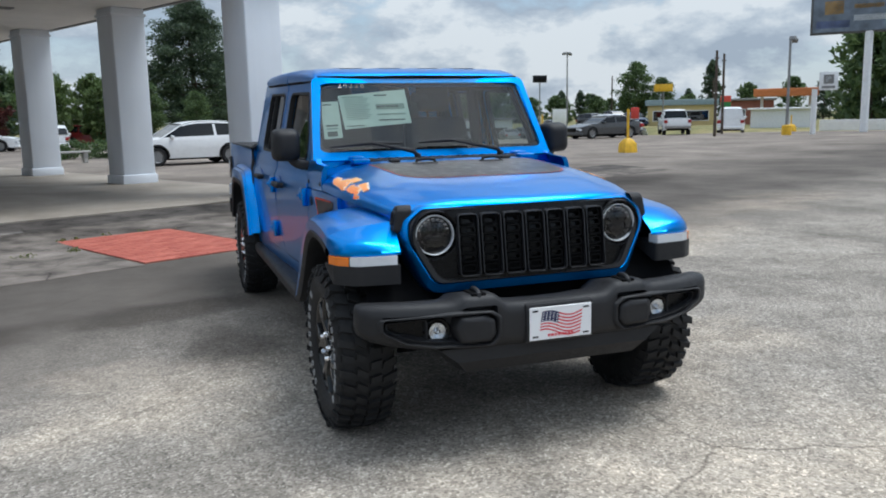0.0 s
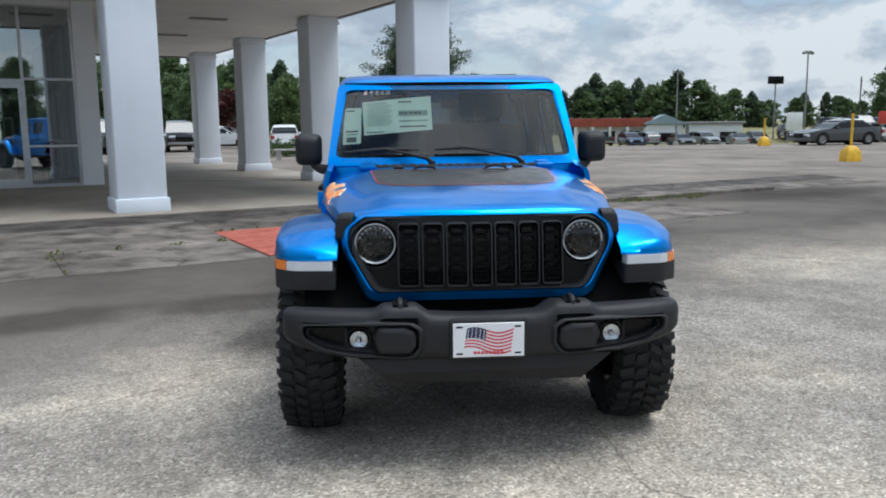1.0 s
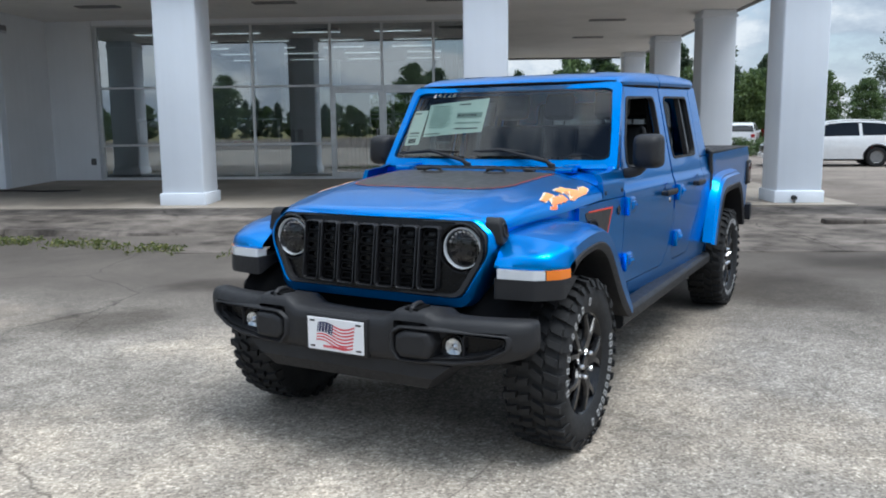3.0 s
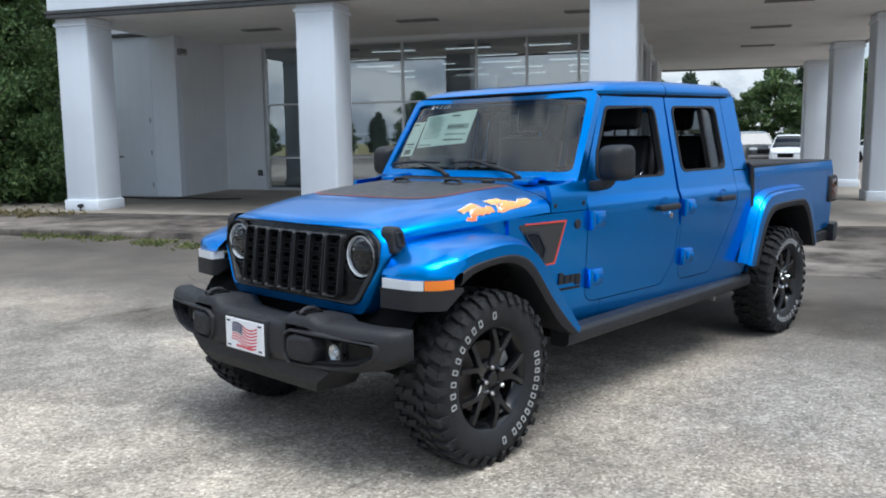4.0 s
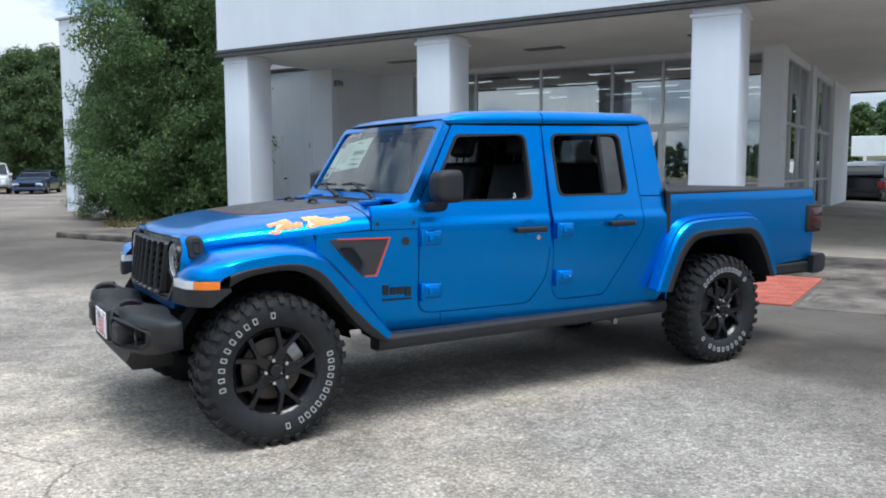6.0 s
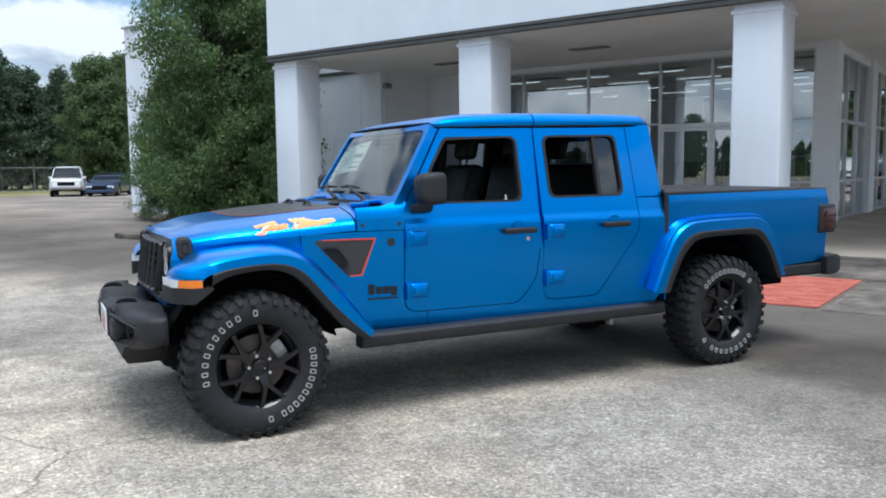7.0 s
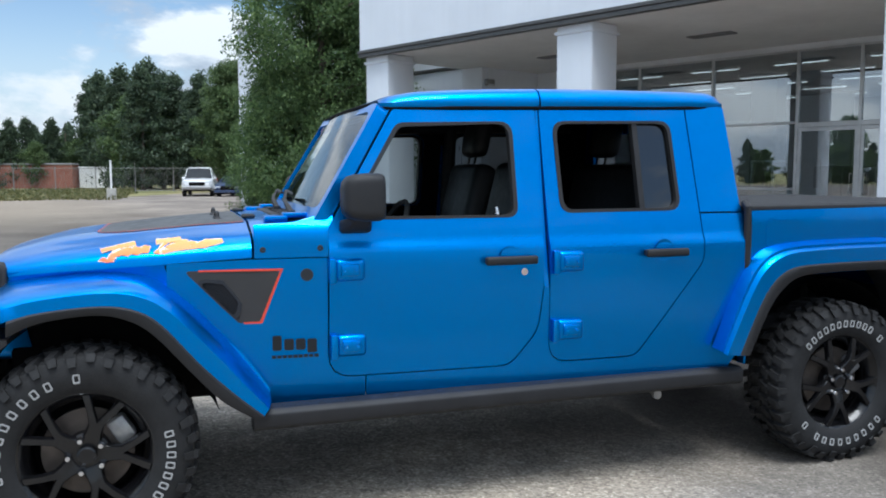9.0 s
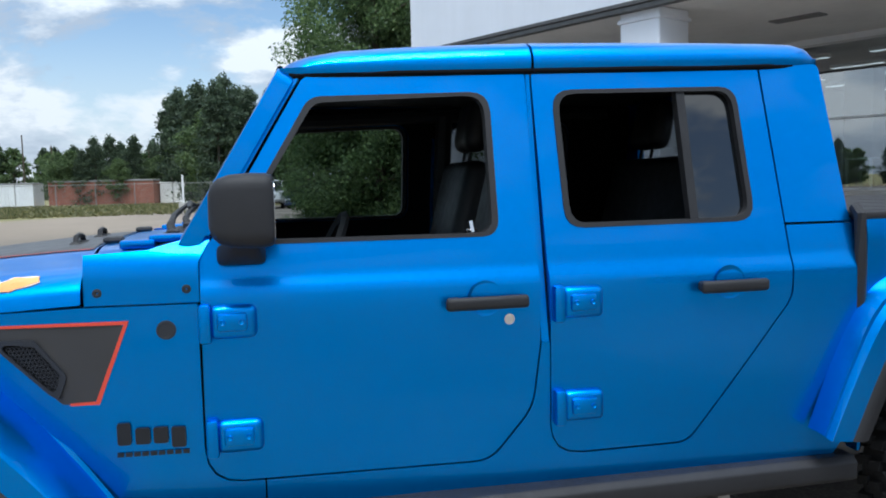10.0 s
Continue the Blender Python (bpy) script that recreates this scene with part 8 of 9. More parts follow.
def vehicle(kind, colour, x, y, yaw, label, category, scale=1.0, panel=False, name=None):
    """A parked vehicle, nose towards -y in its own frame before turning by yaw."""
    S = SHAPES[kind]
    t = thing(name or {"suv": "parked_suv", "sedan": "parked_sedan", "pickup": "parked_pickup", "van": "parked_van"}[kind], label, category, pose(x, y, land_z(x, y), 0, 0, yaw) @ pose(0, -S["L"] / 2 * scale, 0) @ Matrix.Scale(scale, 4))
    W, h = S["W"], S["W"] / 2
    # lower body with wheel arches
    out = list(S["body"])
    bot = S["bottom"]
    arch = []
    for wy in sorted(S["wheels"], reverse=True):
        R = S["r"] * 1.18
        arch += [(wy + R * math.cos(radians(a)), max(bot, S["r"] + R * math.sin(radians(a)))) for a in range(-10, 191, 20)]
    prof = out + [(out[-1][0] - 0.03, bot)] + arch + [(0.10, bot)]
    bm = B()
    LL = S["L"]

    def bx(a, z):
        """Half width: rounded in plan at nose and tail, the flanks bowed and leaning in above the belt."""
        end = max(0.0, 1 - min(a, LL - a) / 0.60)
        flank = lerp_table([(0.2, -0.035), (0.45, -0.012), (0.70, 0.0), (0.84, -0.010), (0.98, -0.022), (1.10, -0.060), (1.3, -0.09)], z)
        return h + flank - 0.21 * end ** 2.0

    for sx in (-1, 1):
        skin(bm, prof, [], lambda a, b, d, sx=sx: (sx * (bx(a, b) - d), a, b), 0.03, steps(0.1, LL, 0.22), [0.42, 0.55, 0.70, 0.80, 0.90, 1.0])
    dense = [(p[0] + (q[0] - p[0]) * k / 4, p[1] + (q[1] - p[1]) * k / 4) for p, q in zip(out, out[1:]) for k in range(4)] + [out[-1]]
    loft(bm, [[(f * bx(a, b), a, b + 0.03 * (1 - f * f) * (b > 0.8)) for f in (-1, -0.96, -0.85, -0.5, 0, 0.5, 0.85, 0.96, 1)] for a, b in dense])
    part("body", bm, colour, t, angle=40)
    bm = B()
    box(bm, -h + 0.14, h - 0.14, 0.25, S["L"] - 0.25, bot - 0.06, bot + 0.35)
    part("underside", bm, DARK, t)
    for sx in (-1, 1):
        for wy in S["wheels"]:
            q = [[(wy + R * k * math.cos(radians(a)), S["r"] + R * k * math.sin(radians(a))) for a in range(-6, 187, 12)] for k in (0.97, 1.10)]
            bm = B()
            loft(bm, [[(sx * (bx(a, max(b, 0.3)) + d), a, b) for a, b in row] for row, d in ((q[0], -0.06), (q[0], 0.008), (q[1], 0.008), (q[1], -0.01))])
            part("arch_trim", bm, BLACK_PLASTIC if kind == "suv" else colour, t)
    # glasshouse
    cab = S["cab"]
    zb = cab[0][1]

    def cx(z):
        return h - 0.06 - max(0.0, z - 1.0) * 0.24

    bm = B()
    n = len(cab)
    L = [bm.verts.new((-cx(b), a, b)) for a, b in cab]
    R = [bm.verts.new((cx(b), a, b)) for a, b in cab]
    for i in range(n - 1):
        bm.faces.new([L[i], L[i + 1], R[i + 1], R[i]])
    for V in (L, R):
        f = bm.faces.new(V)
        bmesh.ops.triangulate(bm, faces=[f])
    part("cabin_glass", bm, CAR_GLASS if not panel else colour, t)
    # roof skin and pillars over the glass
    bm = B()
    rf = [(a, b) for a, b in cab if b > zb + 0.42]
    rows = []
    for a, b in rf:
        w = cx(b) + 0.012
        rows.append([(-w - 0.012, a, b - 0.085), (-w, a, b - 0.03), (-w * 0.95, a, b + 0.008), (-w * 0.6, a, b + 0.022), (0, a, b + 0.028), (w * 0.6, a, b + 0.022), (w * 0.95, a, b + 0.008), (w, a, b - 0.03), (w + 0.012, a, b - 0.085)])
    loft(bm, rows)
    part("roof", bm, colour, t, angle=50)
    for sx in (-1, 1):
        (a0, b0), (a1, b1) = cab[0], next(q for q in cab if q[1] > zb + 0.42)
        (a2, b2), (a3, b3) = cab[-2], cab[-1]
        mid = (a1 + a2) / 2
        for p, q, wd in (((a0, b0), (a1, b1), 0.09), ((mid, zb - 0.02), (mid - 0.05, max(b1, b2)), 0.10), ((a3, b3), (a2, b2), 0.14)):
            pts = [(p[0] - wd / 2, p[1]), (p[0] + wd / 2, p[1]), (q[0] + wd / 2, q[1]), (q[0] - wd / 2, q[1])]
            bm = B()
            prism(bm, pts, lambda a, b, d: (sx * (cx(b) + d), a, b), -0.02, 0.012)
            part("pillar", bm, colour, t)
        if kind == "suv":
            bm = B()
            prism(bm, rounded([(4.12, 1.10), (4.77, 1.10), (4.53, 1.48), (4.36, 1.54)], [0.06, 0, 0.02, 0.08], 3), lambda a, b, d: (sx * (cx(b) + d), a, b), -0.03, 0.010)
            part("rear_quarter", bm, colour, t)
        bm = B()
        box(bm, sx * (h + 0.02) - 0.09, sx * (h + 0.02) + 0.09, a0 + 0.35, a0 + 0.48, zb - 0.02, zb + 0.12, 0.03, 2)
        part("door_mirror", bm, colour, t)
        bm = B()
        zl = S["body"][2][1]
        box(bm, sx * (h - 0.32) - 0.20, sx * (h - 0.32) + 0.20, 0.02, 0.24, zl - 0.22, zl - 0.08, 0.03, 2)
        part("headlight", bm, WHITE_LENS, t)
        bm = B()
        zl = S["body"][-3][1]
        box(bm, sx * (h - 0.16) - 0.13, sx * (h - 0.16) + 0.13, S["L"] - 0.16, S["L"] + 0.012, zl - 0.34, zl - 0.10, 0.03, 2)
        part("tail_lamp", bm, CAR_RED, t)
    bm = B()
    z2 = S["body"][1][1]
    box(bm, -h + 0.5, h - 0.5, -0.015, 0.1, z2 - 0.10, z2 + 0.14, 0.03, 2)
    part("grille", bm, BLACK_GLOSS, t)
    bm = B()
    box(bm, -h + 0.08, h - 0.08, -0.05, 0.25, bot + 0.02, bot + 0.2, 0.05, 2)
    part("front_bumper", bm, colour if kind != "pickup" else STEEL, t)
    bm = B()
    box(bm, -h + 0.08, h - 0.08, S["L"] - 0.2, S["L"] + 0.06, bot + 0.08, bot + 0.28, 0.05, 2)
    part("rear_bumper", bm, colour if kind != "pickup" else STEEL, t)
    a, b = road_wheel(S["r"], 0.24)
    for wy in S["wheels"]:
        for sx in (-1, 1):
            w = new("wheel")
            w.parent = t
            w.matrix_basis = pose(sx * (h - 0.13), wy, S["r"], 0, 0, 0 if sx > 0 else 180)
            for nm, me in (("tyre", a), ("rim", b)):
                o = new(nm, me)
                o.parent = w
    return t


WHITE_CAR = car_paint("white", (0.78, 0.79, 0.80), 0.0)
GREY_CAR = car_paint("grey", (0.05, 0.053, 0.057))
BLACK_CAR = car_paint("black", (0.012, 0.013, 0.016))
SILVER_CAR = car_paint("silver", (0.35, 0.37, 0.38), 0.6)
NAVY_CAR = car_paint("navy", (0.02, 0.04, 0.10))
RED_CAR = car_paint("red", (0.30, 0.02, 0.02))
vehicle("suv", WHITE_CAR, -0.12, 27.95, -75, "clean white crossover parked beyond the porch", "car", 0.93)
vehicle("sedan", GREY_CAR, 26.3, 42.9, -82, "dark grey low sedan parked across the lot", "car")
vehicle("pickup", WHITE_CAR, 34.5, 46.8, 150, "white pickup parked by the road", "pickup truck", 0.95)
vehicle("sedan", SILVER_CAR, 31.5, 50.0, 100, "silver sedan parked by the road", "car")
vehicle("pickup", WHITE_CAR, 30.0, 48.5, 200, "white pickup with dark glass by the road", "pickup truck", 0.9)
vehicle("van", WHITE_CAR, 40.2, 47.6, 140, "white cargo van with its back to the lot", "van", 1.05, True)
vehicle("suv", BLACK_CAR, -13.2, 29.6, 195, "black crossover parked beside the far porch", "car")
vehicle("pickup", GREY_CAR, -16.2, 44.0, 40, "dark grey pickup parked beyond the drive-through", "pickup truck")
vehicle("van", WHITE_CAR, -13.0, 41.5, 15, "small white van facing the lot", "van", 0.9)
vehicle("pickup", WHITE_CAR, -54.0, 1.8, 84, "white pickup parked on the far lane", "pickup truck", 1.0)
vehicle("sedan", NAVY_CAR, -52.5, 4.2, 70, "dark blue car parked on the far lane", "car")
vehicle("pickup", BLACK_CAR, -12.6, 46.5, 20, "dark pickup parked beyond the porch", "pickup truck", 0.95)
vehicle("suv", WHITE_CAR, -6.6, 49.5, 185, "white hatchback parked beyond the hedge", "car", 0.9)
vehicle("sedan", WHITE_CAR, -11.0, 52, 80, "white sedan parked beyond the drive-through", "car")
vehicle("suv", RED_CAR, -4.9, 58, 80, "dark red car parked beyond the hedge", "car", 0.9)
vehicle("suv", RED_CAR, 1.25, 34.6, 8, "red car parked behind the white one", "car", 0.85)
vehicle("suv", BLACK_CAR, 12.0, 63.5, 92, "dark car parked by a fence", "car", 0.9)
rw = random.Random(9)
for i in range(13):
    c, nmc = rw.choice(((WHITE_CAR, "white"), (GREY_CAR, "grey"), (BLACK_CAR, "black"), (BLACK_CAR, "black"), (NAVY_CAR, "dark blue"), (SILVER_CAR, "silver")))
    k = rw.choice(("suv", "sedan", "pickup", "suv"))
    vehicle(k, c, 26 + 3.0 * i + rw.uniform(-0.4, 0.4), 96 - 1.1 * i + rw.uniform(-2, 2), rw.uniform(-15, 15) + rw.choice((0, 180)), nmc + " vehicle in the row before the shops", "car")

# ---- signs, poles, bollards ----


def light_pole(x, y, h, label, heads=2, yellow=False):
    t = thing("street_lamp", label, "street lamp", pose(x, y, land_z(x, y)))
    bm = B()
    tube(bm, [(0, 0, 0), (0, 0, h * 0.5), (0, 0, h)], [0.11, 0.09, 0.07], 10)
    part("pole", bm, GREY_PAINT, t)
    bm = B()
    lathe(bm, [(0.0, 0.3), (0.6, 0.3), (0.65, 0.1)], 14, "Z")
    part("base", bm, YELLOW_PAINT if yellow else CONCRETE_POST, t)
    for k in range(heads):
        a = math.pi * k + 0.5
        bm = B()
        m = pose(0.55 * math.cos(a), 0.55 * math.sin(a), h, 0, 18, math.degrees(a))
        box(bm, -0.3, 0.3, -0.2, 0.2, -0.12, 0.14, 0.05, 2, m)
        part("lamp_head", bm, GREY_PAINT, t)
        bm = B()
        tube(bm, [(0, 0, h - 0.3), (0.4 * math.cos(a), 0.4 * math.sin(a), h)], 0.03, 6)
        part("arm", bm, GREY_PAINT, t)
    return t


light_pole(46.8, 85.5, 9.6, "tall grey floodlight pole with two heads")
light_pole(36.5, 37.8, 5.9, "tall slim lot lamp on a yellow base", 1, True)
light_pole(33.0, 88.0, 8.4, "tall grey lamp pole near the shops", 1)
for x, y, h in ((32.2, 39.3, 5.3), (36.5, 44.0, 5.5), (-103.4, -26.4, 8.3), (-109.0, -24.5, 7.3), (-118, -14, 7.0), (57, 92, 6.5), (70, 88, 6)):
    bm = B()
    tube(bm, [(x, y, 0), (x, y, h)], [0.10, 0.075], 8)
    box(bm, x - 0.16, x + 0.16, y - 0.03, y + 0.03, h - 0.5, h - 0.42)
    tagged(part("utility_pole", bm, BARK), "weathered wooden utility pole with a crossarm", "pole")


def bollard(x, y, pole_h, label):
    t = thing("bollard", label, "bollard", pose(x, y, 0), group="yellow bollards")
    bm = B()
    loft(bm, [[(a * w, b * w, z) for a, b in ((-1, -1), (1, -1), (1, 1), (-1, 1))] for z, w in ((0, 0.27), (0.35, 0.25), (0.52, 0.14), (0.56, 0.07))], close=True, caps=True)
    part("base", bm, YELLOW_PAINT, t)
    bm = B()
    tube(bm, [(0, 0, 0.5), (0, 0, pole_h)], 0.05, 8)
    part("post", bm, YELLOW_PAINT, t)


bollard(16.3, 24.3, 1.7, "yellow concrete base with a slim yellow post")
bollard(21.6, 42.2, 1.6, "yellow concrete base with a slim yellow post")
bollard(43.5, 45.0, 1.2, "yellow concrete base with a slim yellow post")


def sign(name, x, y, yaw, w, z0, z1, material, label, poles=((0, 0.08),), pole_mat=None, face=None):
    t = thing(name, label, "sign", pose(x, y, land_z(x, y), 0, 0, yaw))
    bm = B()
    box(bm, -w / 2, w / 2, -0.12, 0.12, z0, z1, 0.03, 2)
    part("panel", bm, material, t)
    for px, r in poles:
        bm = B()
        tube(bm, [(px, 0, 0), (px, 0, z0 + 0.1)], r, 10)
        part("pole", bm, pole_mat or GREY_PAINT, t)
    if face:
        for a0, a1, b0, b1, mt in face:
            bm = B()
            box(bm, a0, a1, -0.135, -0.115, b0, b1, 0.01, 1)
            part("sign_mark", bm, mt, t)
    return t


sign("panel_sign", 46.4, 92.0, 0, 1.9, 6.6, 7.5, BLACK_GLOSS, "dark flat sign panel on a slim pole")
sign("white_sign", 41.0, 76.5, -25, 1.5, 1.9, 3.7, WHITE_PAINT, "plain white sign board by the road", ((-0.6, 0.06), (0.6, 0.06)))
sign("yellow_sign", 49.7, 70.0, -30, 1.9, 3.85, 4.6, YELLOW_PAINT, "yellow roadside sign on a pole")
sign("red_sign", 44.6, 67.4, -30, 0.8, 2.4, 3.5, plain("sign_red", (0.55, 0.05, 0.04), 0.5), "red roadside sign panel")
sign("pole_sign", 48.4, 58.5, -35, 0.9, 2.3, 3.3, plain("sign_red_top", (0.55, 0.06, 0.04), 0.5), "small red and green roadside sign", face=[(-0.44, 0.44, 2.3, 2.75, plain("sign_green", (0.03, 0.20, 0.06), 0.5))])
sign("dealer_sign", 39.2, 37.3, -45, 1.1, 2.75, 3.9, WHITE_PAINT, "white square dealer sign with a dark shield shape", ((-0.78, 0.17),), WHITE_PAINT, face=[(-0.30, 0.30, 3.15, 3.72, GREY_PAINT), (-0.16, 0.16, 3.25, 3.62, WHITE_PAINT), (-0.38, 0.38, 2.86, 3.02, GREY_PAINT)])
BILL = plain("billboard_print", (0.14, 0.17, 0.21), 0.5, vary=0.5, scale=1.2)
BILL_TAN = plain("bill_tan", (0.34, 0.22, 0.09), 0.5, vary=0.3, scale=2)
BILL_BLUE = plain("bill_blue", (0.10, 0.13, 0.24), 0.5, vary=0.3, scale=2)
sign("billboard", 45.0, 39.0, -48, 8.5, 6.6, 10.0, TRIM_DARK, "large roadside billboard on a thick steel pole", ((-0.6, 0.26),), WHITE_PAINT,
     face=[(-4.1, 4.1, 6.75, 9.85, BILL), (-3.4, -2.2, 7.9, 8.8, BILL_TAN), (-1.6, 0.8, 7.4, 7.8, ALU), (-1.6, 0.2, 8.2, 8.5, BILL_TAN), (-3.9, -1.8, 7.0, 7.5, BILL_BLUE), (1.2, 3.4, 7.3, 9.2, plain("bill_orange", (0.5, 0.24, 0.1), 0.5))])
bm = B()
box(bm, -2, 14, -0.1, 0.1, 0, 0.8, 0.02, 1)
tagged(part("white_barrier", bm, WHITE_PAINT), "low white barrier beyond the lot", "barrier").matrix_world = pose(47.5, 43.5, 0, 0, 0, -42)
# white marker post on a concrete foot
t = thing("marker_post", "white post standing in a pale concrete block", "post", pose(-46.5, -3.3, 0))
bm = B()
box(bm, -0.25, 0.25, -0.25, 0.25, -0.05, 0.65, 0.03, 2)
part("foot", bm, CONCRETE_POST, t)
bm = B()
tube(bm, [(0, 0, 0.6), (0, 0, 2.25)], 0.06, 10)
part("post", bm, WHITE_PAINT, t)
# chain-link fence: posts, rails, woven wire
fence = thing("chain_link_fence", "grey chain-link fence with barbed top along the field", "fence", pose(-68, -30, 0))
for k in range(22):
    bm = B()
    tube(bm, [(0, 3.0 * k, 0), (0, 3.0 * k, 2.0), (0.3, 3.0 * k, 2.35)], 0.035, 6)
    part("post", bm, GREY_PAINT, fence)
for z in (0.1, 1.95):
    bm = B()
    tube(bm, [(0, 0, z), (0, 63, z)], 0.022, 5)
    part("rail", bm, GREY_PAINT, fence)
for k in range(21):
    bm = B()
    for j in range(15):
        for sg in (1, -1):
            y = 3.0 * k + 0.2 * j + 0.1
            tube(bm, [(0, y - 0.9 * sg if 0 <= y - 0.9 * sg - 3.0 * k <= 3 else y, 0.1), (0, y, 1.95)], 0.006, 3, caps=False)
    part("wire_mesh", bm, GREY_PAINT, fence)
# screened fence across the lot
SCREEN = plain("green_screen_cloth", (0.055, 0.080, 0.068), 0.8, vary=0.3, scale=1.4, bumps=0.2, bscale=40)
fence2 = thing("screened_fence", "low fence with dark green screen cloth", "fence", pose(-3.0, 45.7, 0, 0, 0, 1))
for k in range(7):
    bm = B()
    tube(bm, [(2.0 * k, 0, -0.05), (2.0 * k, 0, 0.90)], 0.030, 6)
    part("post", bm, GREY_PAINT, fence2)
for k in range(6):
    bm = B()
    loft(bm, [[(2.0 * k + 2.0 * q / 6, -0.045 + 0.03 * math.sin(q * 1.9 + k), z) for q in range(7)] for z in (0.06, 0.45, 0.84)])
    loft(bm, [[(2.0 * k + 2.0 * q / 6, -0.055 + 0.03 * math.sin(q * 1.9 + k), z) for q in range(7)] for z in (0.06, 0.45, 0.84)])
    part("screen_panel", bm, SCREEN, fence2)
# bench by the hedge
t = thing("bench", "pale concrete bench on two block legs", "bench", pose(-4.4, 32.0, 0, 0, 0, 15))
bm = B()
box(bm, -0.7, 0.7, -0.22, 0.22, 0.40, 0.48, 0.015, 1)
part("seat", bm, CONCRETE_POST, t)
for x in (-0.5, 0.5):
    bm = B()
    box(bm, x - 0.08, x + 0.08, -0.18, 0.18, -0.01, 0.40, 0.015, 1)
    part("leg", bm, CONCRETE_POST, t)

# ---- buildings round about ----
RED_ROOF = plain("red_roof_band", (0.30, 0.065, 0.04), 0.7, vary=0.25, scale=1.0)
BRICK_FAR = plain("far_brick", (0.26, 0.10, 0.07), 0.8, vary=0.2, scale=2)
ORANGE_BAND = plain("orange_band", (0.62, 0.20, 0.06), 0.6, vary=0.15)
BLUE_ROOF = plain("grey_blue_roof", (0.25, 0.33, 0.36), 0.5, vary=0.15)


def shed(name, label, x, y, yaw, w, d, h, wallm, roofm, roof_h=0.5, openings=(), over=0.3, posts=0):
    t = thing(name, label, "building", pose(x, y, land_z(x, y) - (0.06 if x > 0 else 0), 0, 0, yaw))
    bm = B()
    box(bm, -w / 2, w / 2, 0, d, -0.1, h)
    part("wall", bm, wallm, t)
    bm = B()
    box(bm, -w / 2 - over, w / 2 + over, -over, d + over, h, h + roof_h, 0.04, 1)
    part("roof", bm, roofm, t)
    for a0, a1, z0, z1 in openings:
        win = None
        bm = B()
        ring_prism(bm, [(a0, z0), (a1, z0), (a1, z1), (a0, z1)], [(a0 + 0.08, z0 + 0.08), (a1 - 0.08, z0 + 0.08), (a1 - 0.08, z1 - 0.08), (a0 + 0.08, z1 - 0.08)], lambda p, q, e: (p, e, q), -0.08, 0.02)
        win = part("window", bm, WHITE_PAINT, t)
        bm = B()
        box(bm, a0 + 0.08, a1 - 0.08, -0.03, -0.01, z0 + 0.08, z1 - 0.08)
        part("pane", bm, glass_dark, win)
    for k in range(posts):
        bm = B()
        px = -w / 2 + w * k / (posts - 1)
        box(bm, px - 0.15, px + 0.15, -over, -over + 0.3, 0, h)
        part("post", bm, WHITE_PAINT, t)
    return t


shed("strip_shop", "low shop row with a red roof band", 29.8, 104.0, -14, 9.0, 7, 2.35, WHITE_PAINT, RED_ROOF, 1.1, [(-4.0, -1.8, 0.2, 1.9), (-1.2, 0.8, 0.2, 1.9), (1.4, 4.0, 0.2, 1.9)], 1.0, 5)
t = shed("gabled_shop", "white gabled shop at the end of the row", 36.2, 101.0, -14, 4.6, 7, 2.6, WHITE_PAINT, BLUE_ROOF, 0.2, [(-1.8, 1.8, 0.2, 1.6)], 0.3)
bm = B()
prism(bm, [(-2.5, 2.8), (2.5, 2.8), (0, 3.9)], lambda a, b, d: (a, d, b), -0.3, 7.0)
part("gable", bm, BLUE_ROOF, t)
shed("low_shop", "plain white low shop beside the gabled one", 42.0, 98.5, -16, 6.5, 7, 2.6, WHITE_PAINT, GREY_PAINT, 0.3, [(-2.6, -0.6, 0.2, 1.7), (0.4, 2.6, 0.2, 1.7)])
shed("open_shed", "pale grey open-fronted shed across the lot", 11.8, 76.0, -6, 5.6, 5, 1.9, GREY_WALL, WHITE_PAINT, 0.45, [(-2.2, 2.2, 0.0, 1.4)], 0.2)
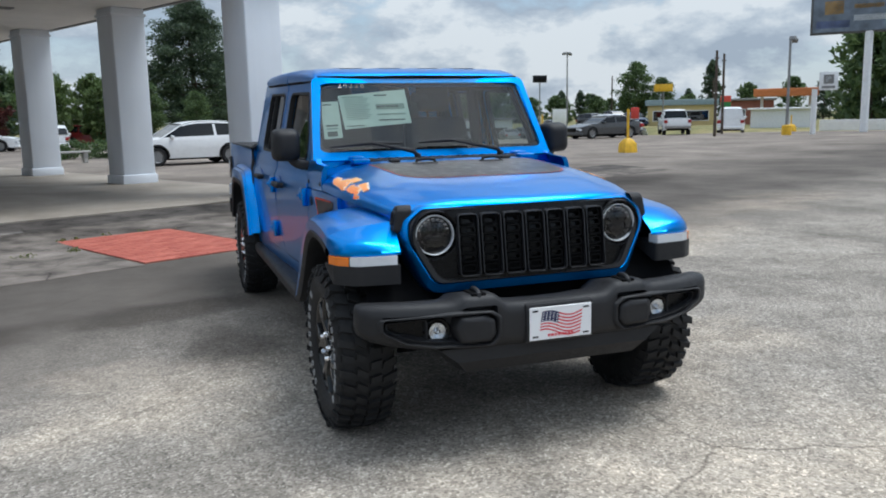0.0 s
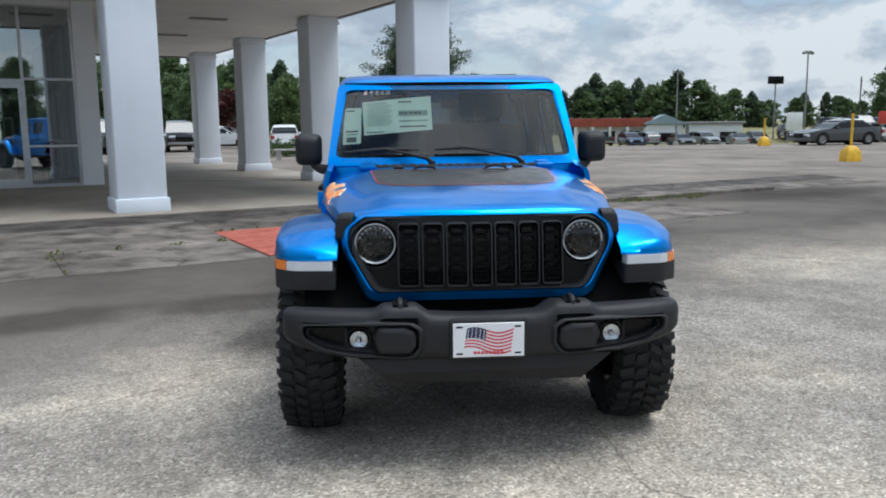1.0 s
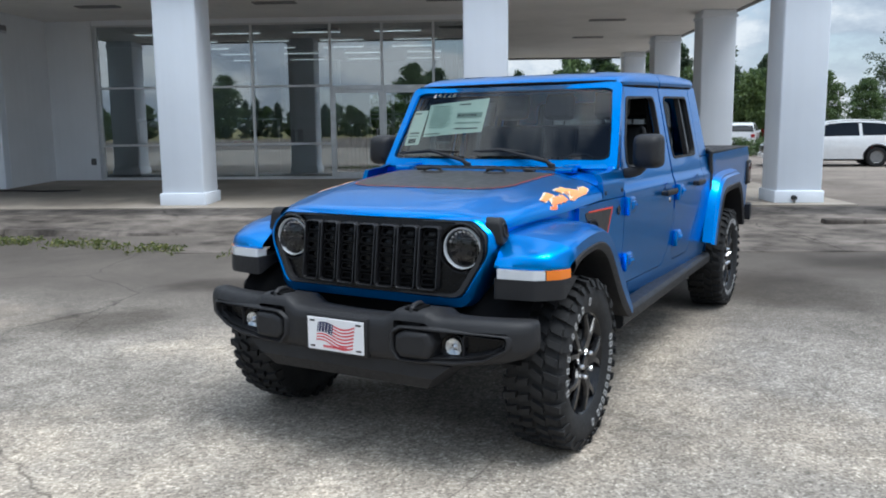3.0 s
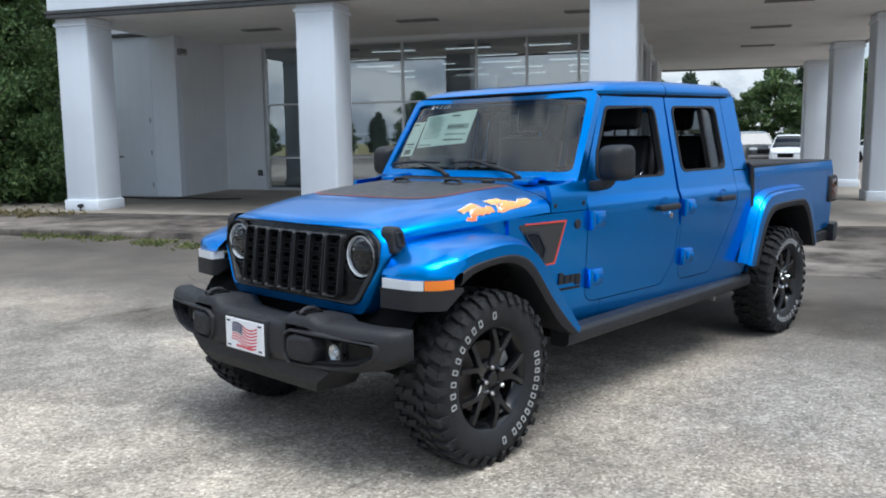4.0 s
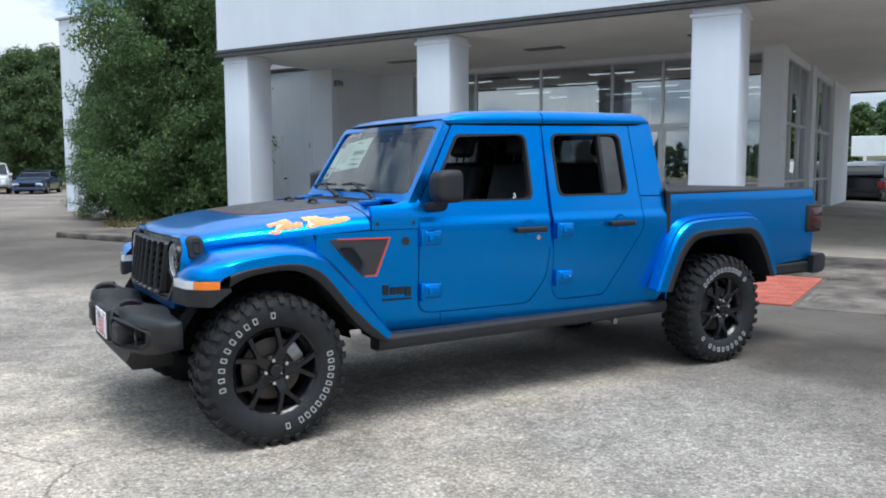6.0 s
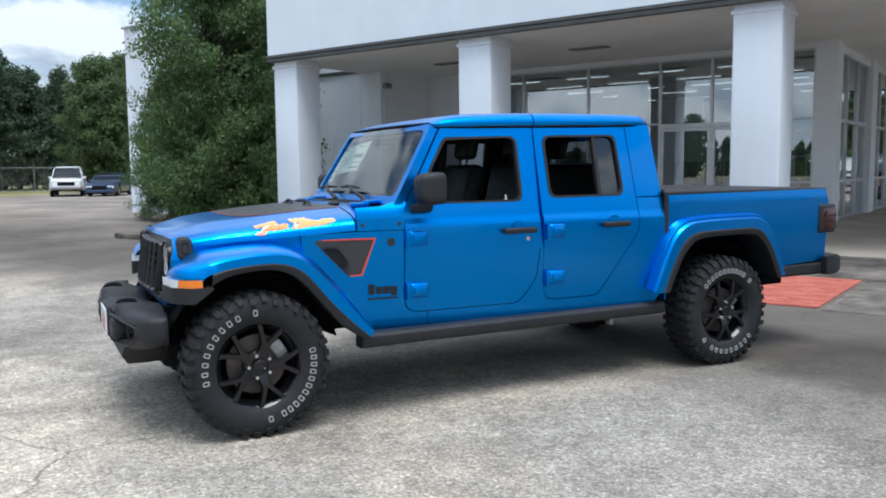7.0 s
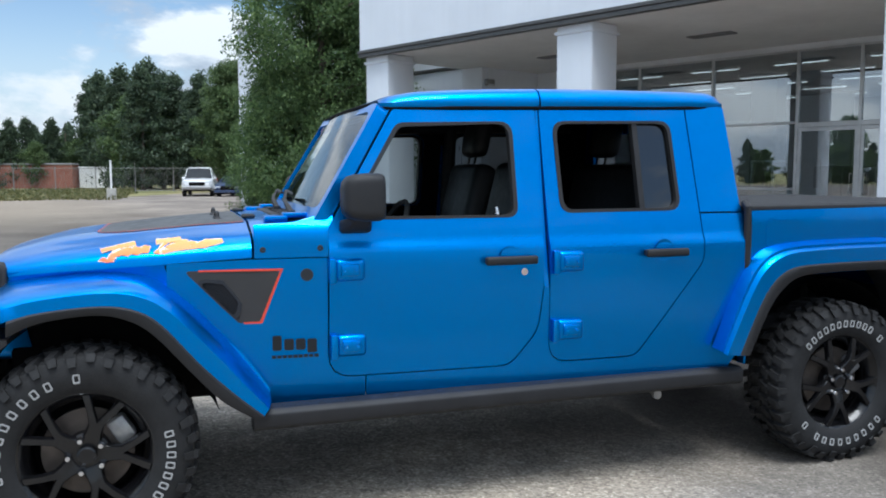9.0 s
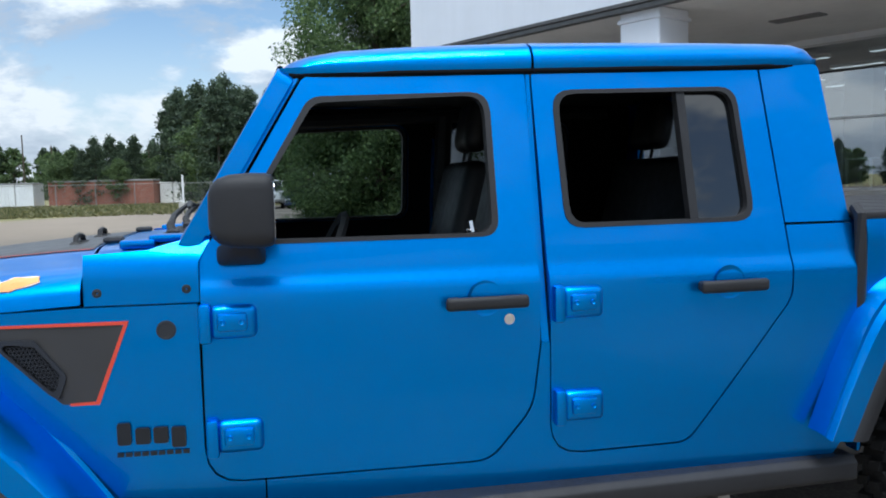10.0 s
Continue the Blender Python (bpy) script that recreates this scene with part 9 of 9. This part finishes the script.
shed("fuel_station", "yellow and grey fuel station shop", 60.0, 81.0, -38, 8.0, 6, 2.5, plain("cream_wall", (0.55, 0.45, 0.22), 0.7), BLUE_ROOF, 0.7, [(-3.4, -0.8, 0.6, 1.9), (0.2, 3.2, 0.6, 1.9)])
shed("brick_shop", "low red brick shop by the road", 67.0, 77.0, -40, 5.0, 6, 2.9, BRICK_FAR, GREY_PAINT, 0.25, [(-2, -0.6, 0.7, 1.9), (0.4, 2, 0.7, 1.9)])
t = thing("fuel_canopy", "orange banded fuel canopy on posts", "canopy", pose(62.5, 66.5, 0, 0, 0, -43))
bm = B()
box(bm, -3.2, 3.2, 0, 4, 3.1, 3.9, 0.03, 1)
part("canopy_roof", bm, ORANGE_BAND, t)
for px in (-2.4, 2.4):
    bm = B()
    box(bm, px - 0.15, px + 0.15, 1.8, 2.1, 0, 3.1)
    part("post", bm, WHITE_PAINT, t)
shed("trailer", "long white box trailer by the road", 53.5, 57.0, -44, 5.4, 2.2, 1.7, WHITE_PAINT, WHITE_PAINT, 0.2)
shed("red_container", "long faded red storage container in the field", -90.0, -15.5, 80, 11.0, 2.6, 2.4, BRICK_FAR, GREY_PAINT, 0.2, over=0.05)
shed("white_container", "white storage container in the field", -90.5, -8.2, 84, 2.8, 2.6, 2.1, WHITE_PAINT, WHITE_PAINT, 0.15, over=0.05)
shed("grey_container", "grey storage container in the field", -92, -25.5, 80, 6.0, 2.6, 2.3, GREY_WALL, GREY_PAINT, 0.15, over=0.05)
# white flat building with columns beyond the drive-through
t = shed("white_building", "white flat-roofed building with a columned porch", -37.6, 76.4, 27, 7.2, 9, 2.5, GREY_WALL, STUCCO, 1.9, [(-2.8, -0.8, 0.2, 2.2), (0.2, 2.6, 0.2, 2.2)], 1.2, 4)
# taller wing of the showroom behind the trees
wing = thing("wall_wing", "taller white stucco wing behind the trees", "wall", BF, kind="structure")
bm = B()
box(bm, -22.85, -11.3, 3.6, 12.0, 0, 6.62, 0.02, 1)
part("wing_block", bm, STUCCO, wing)
bm = B()
box(bm, -22.93, -11.2, 3.52, 12.1, 6.62, 6.70, 0.02, 1)
part("coping", bm, ALU, wing, "grey metal coping")
lay_bricks()
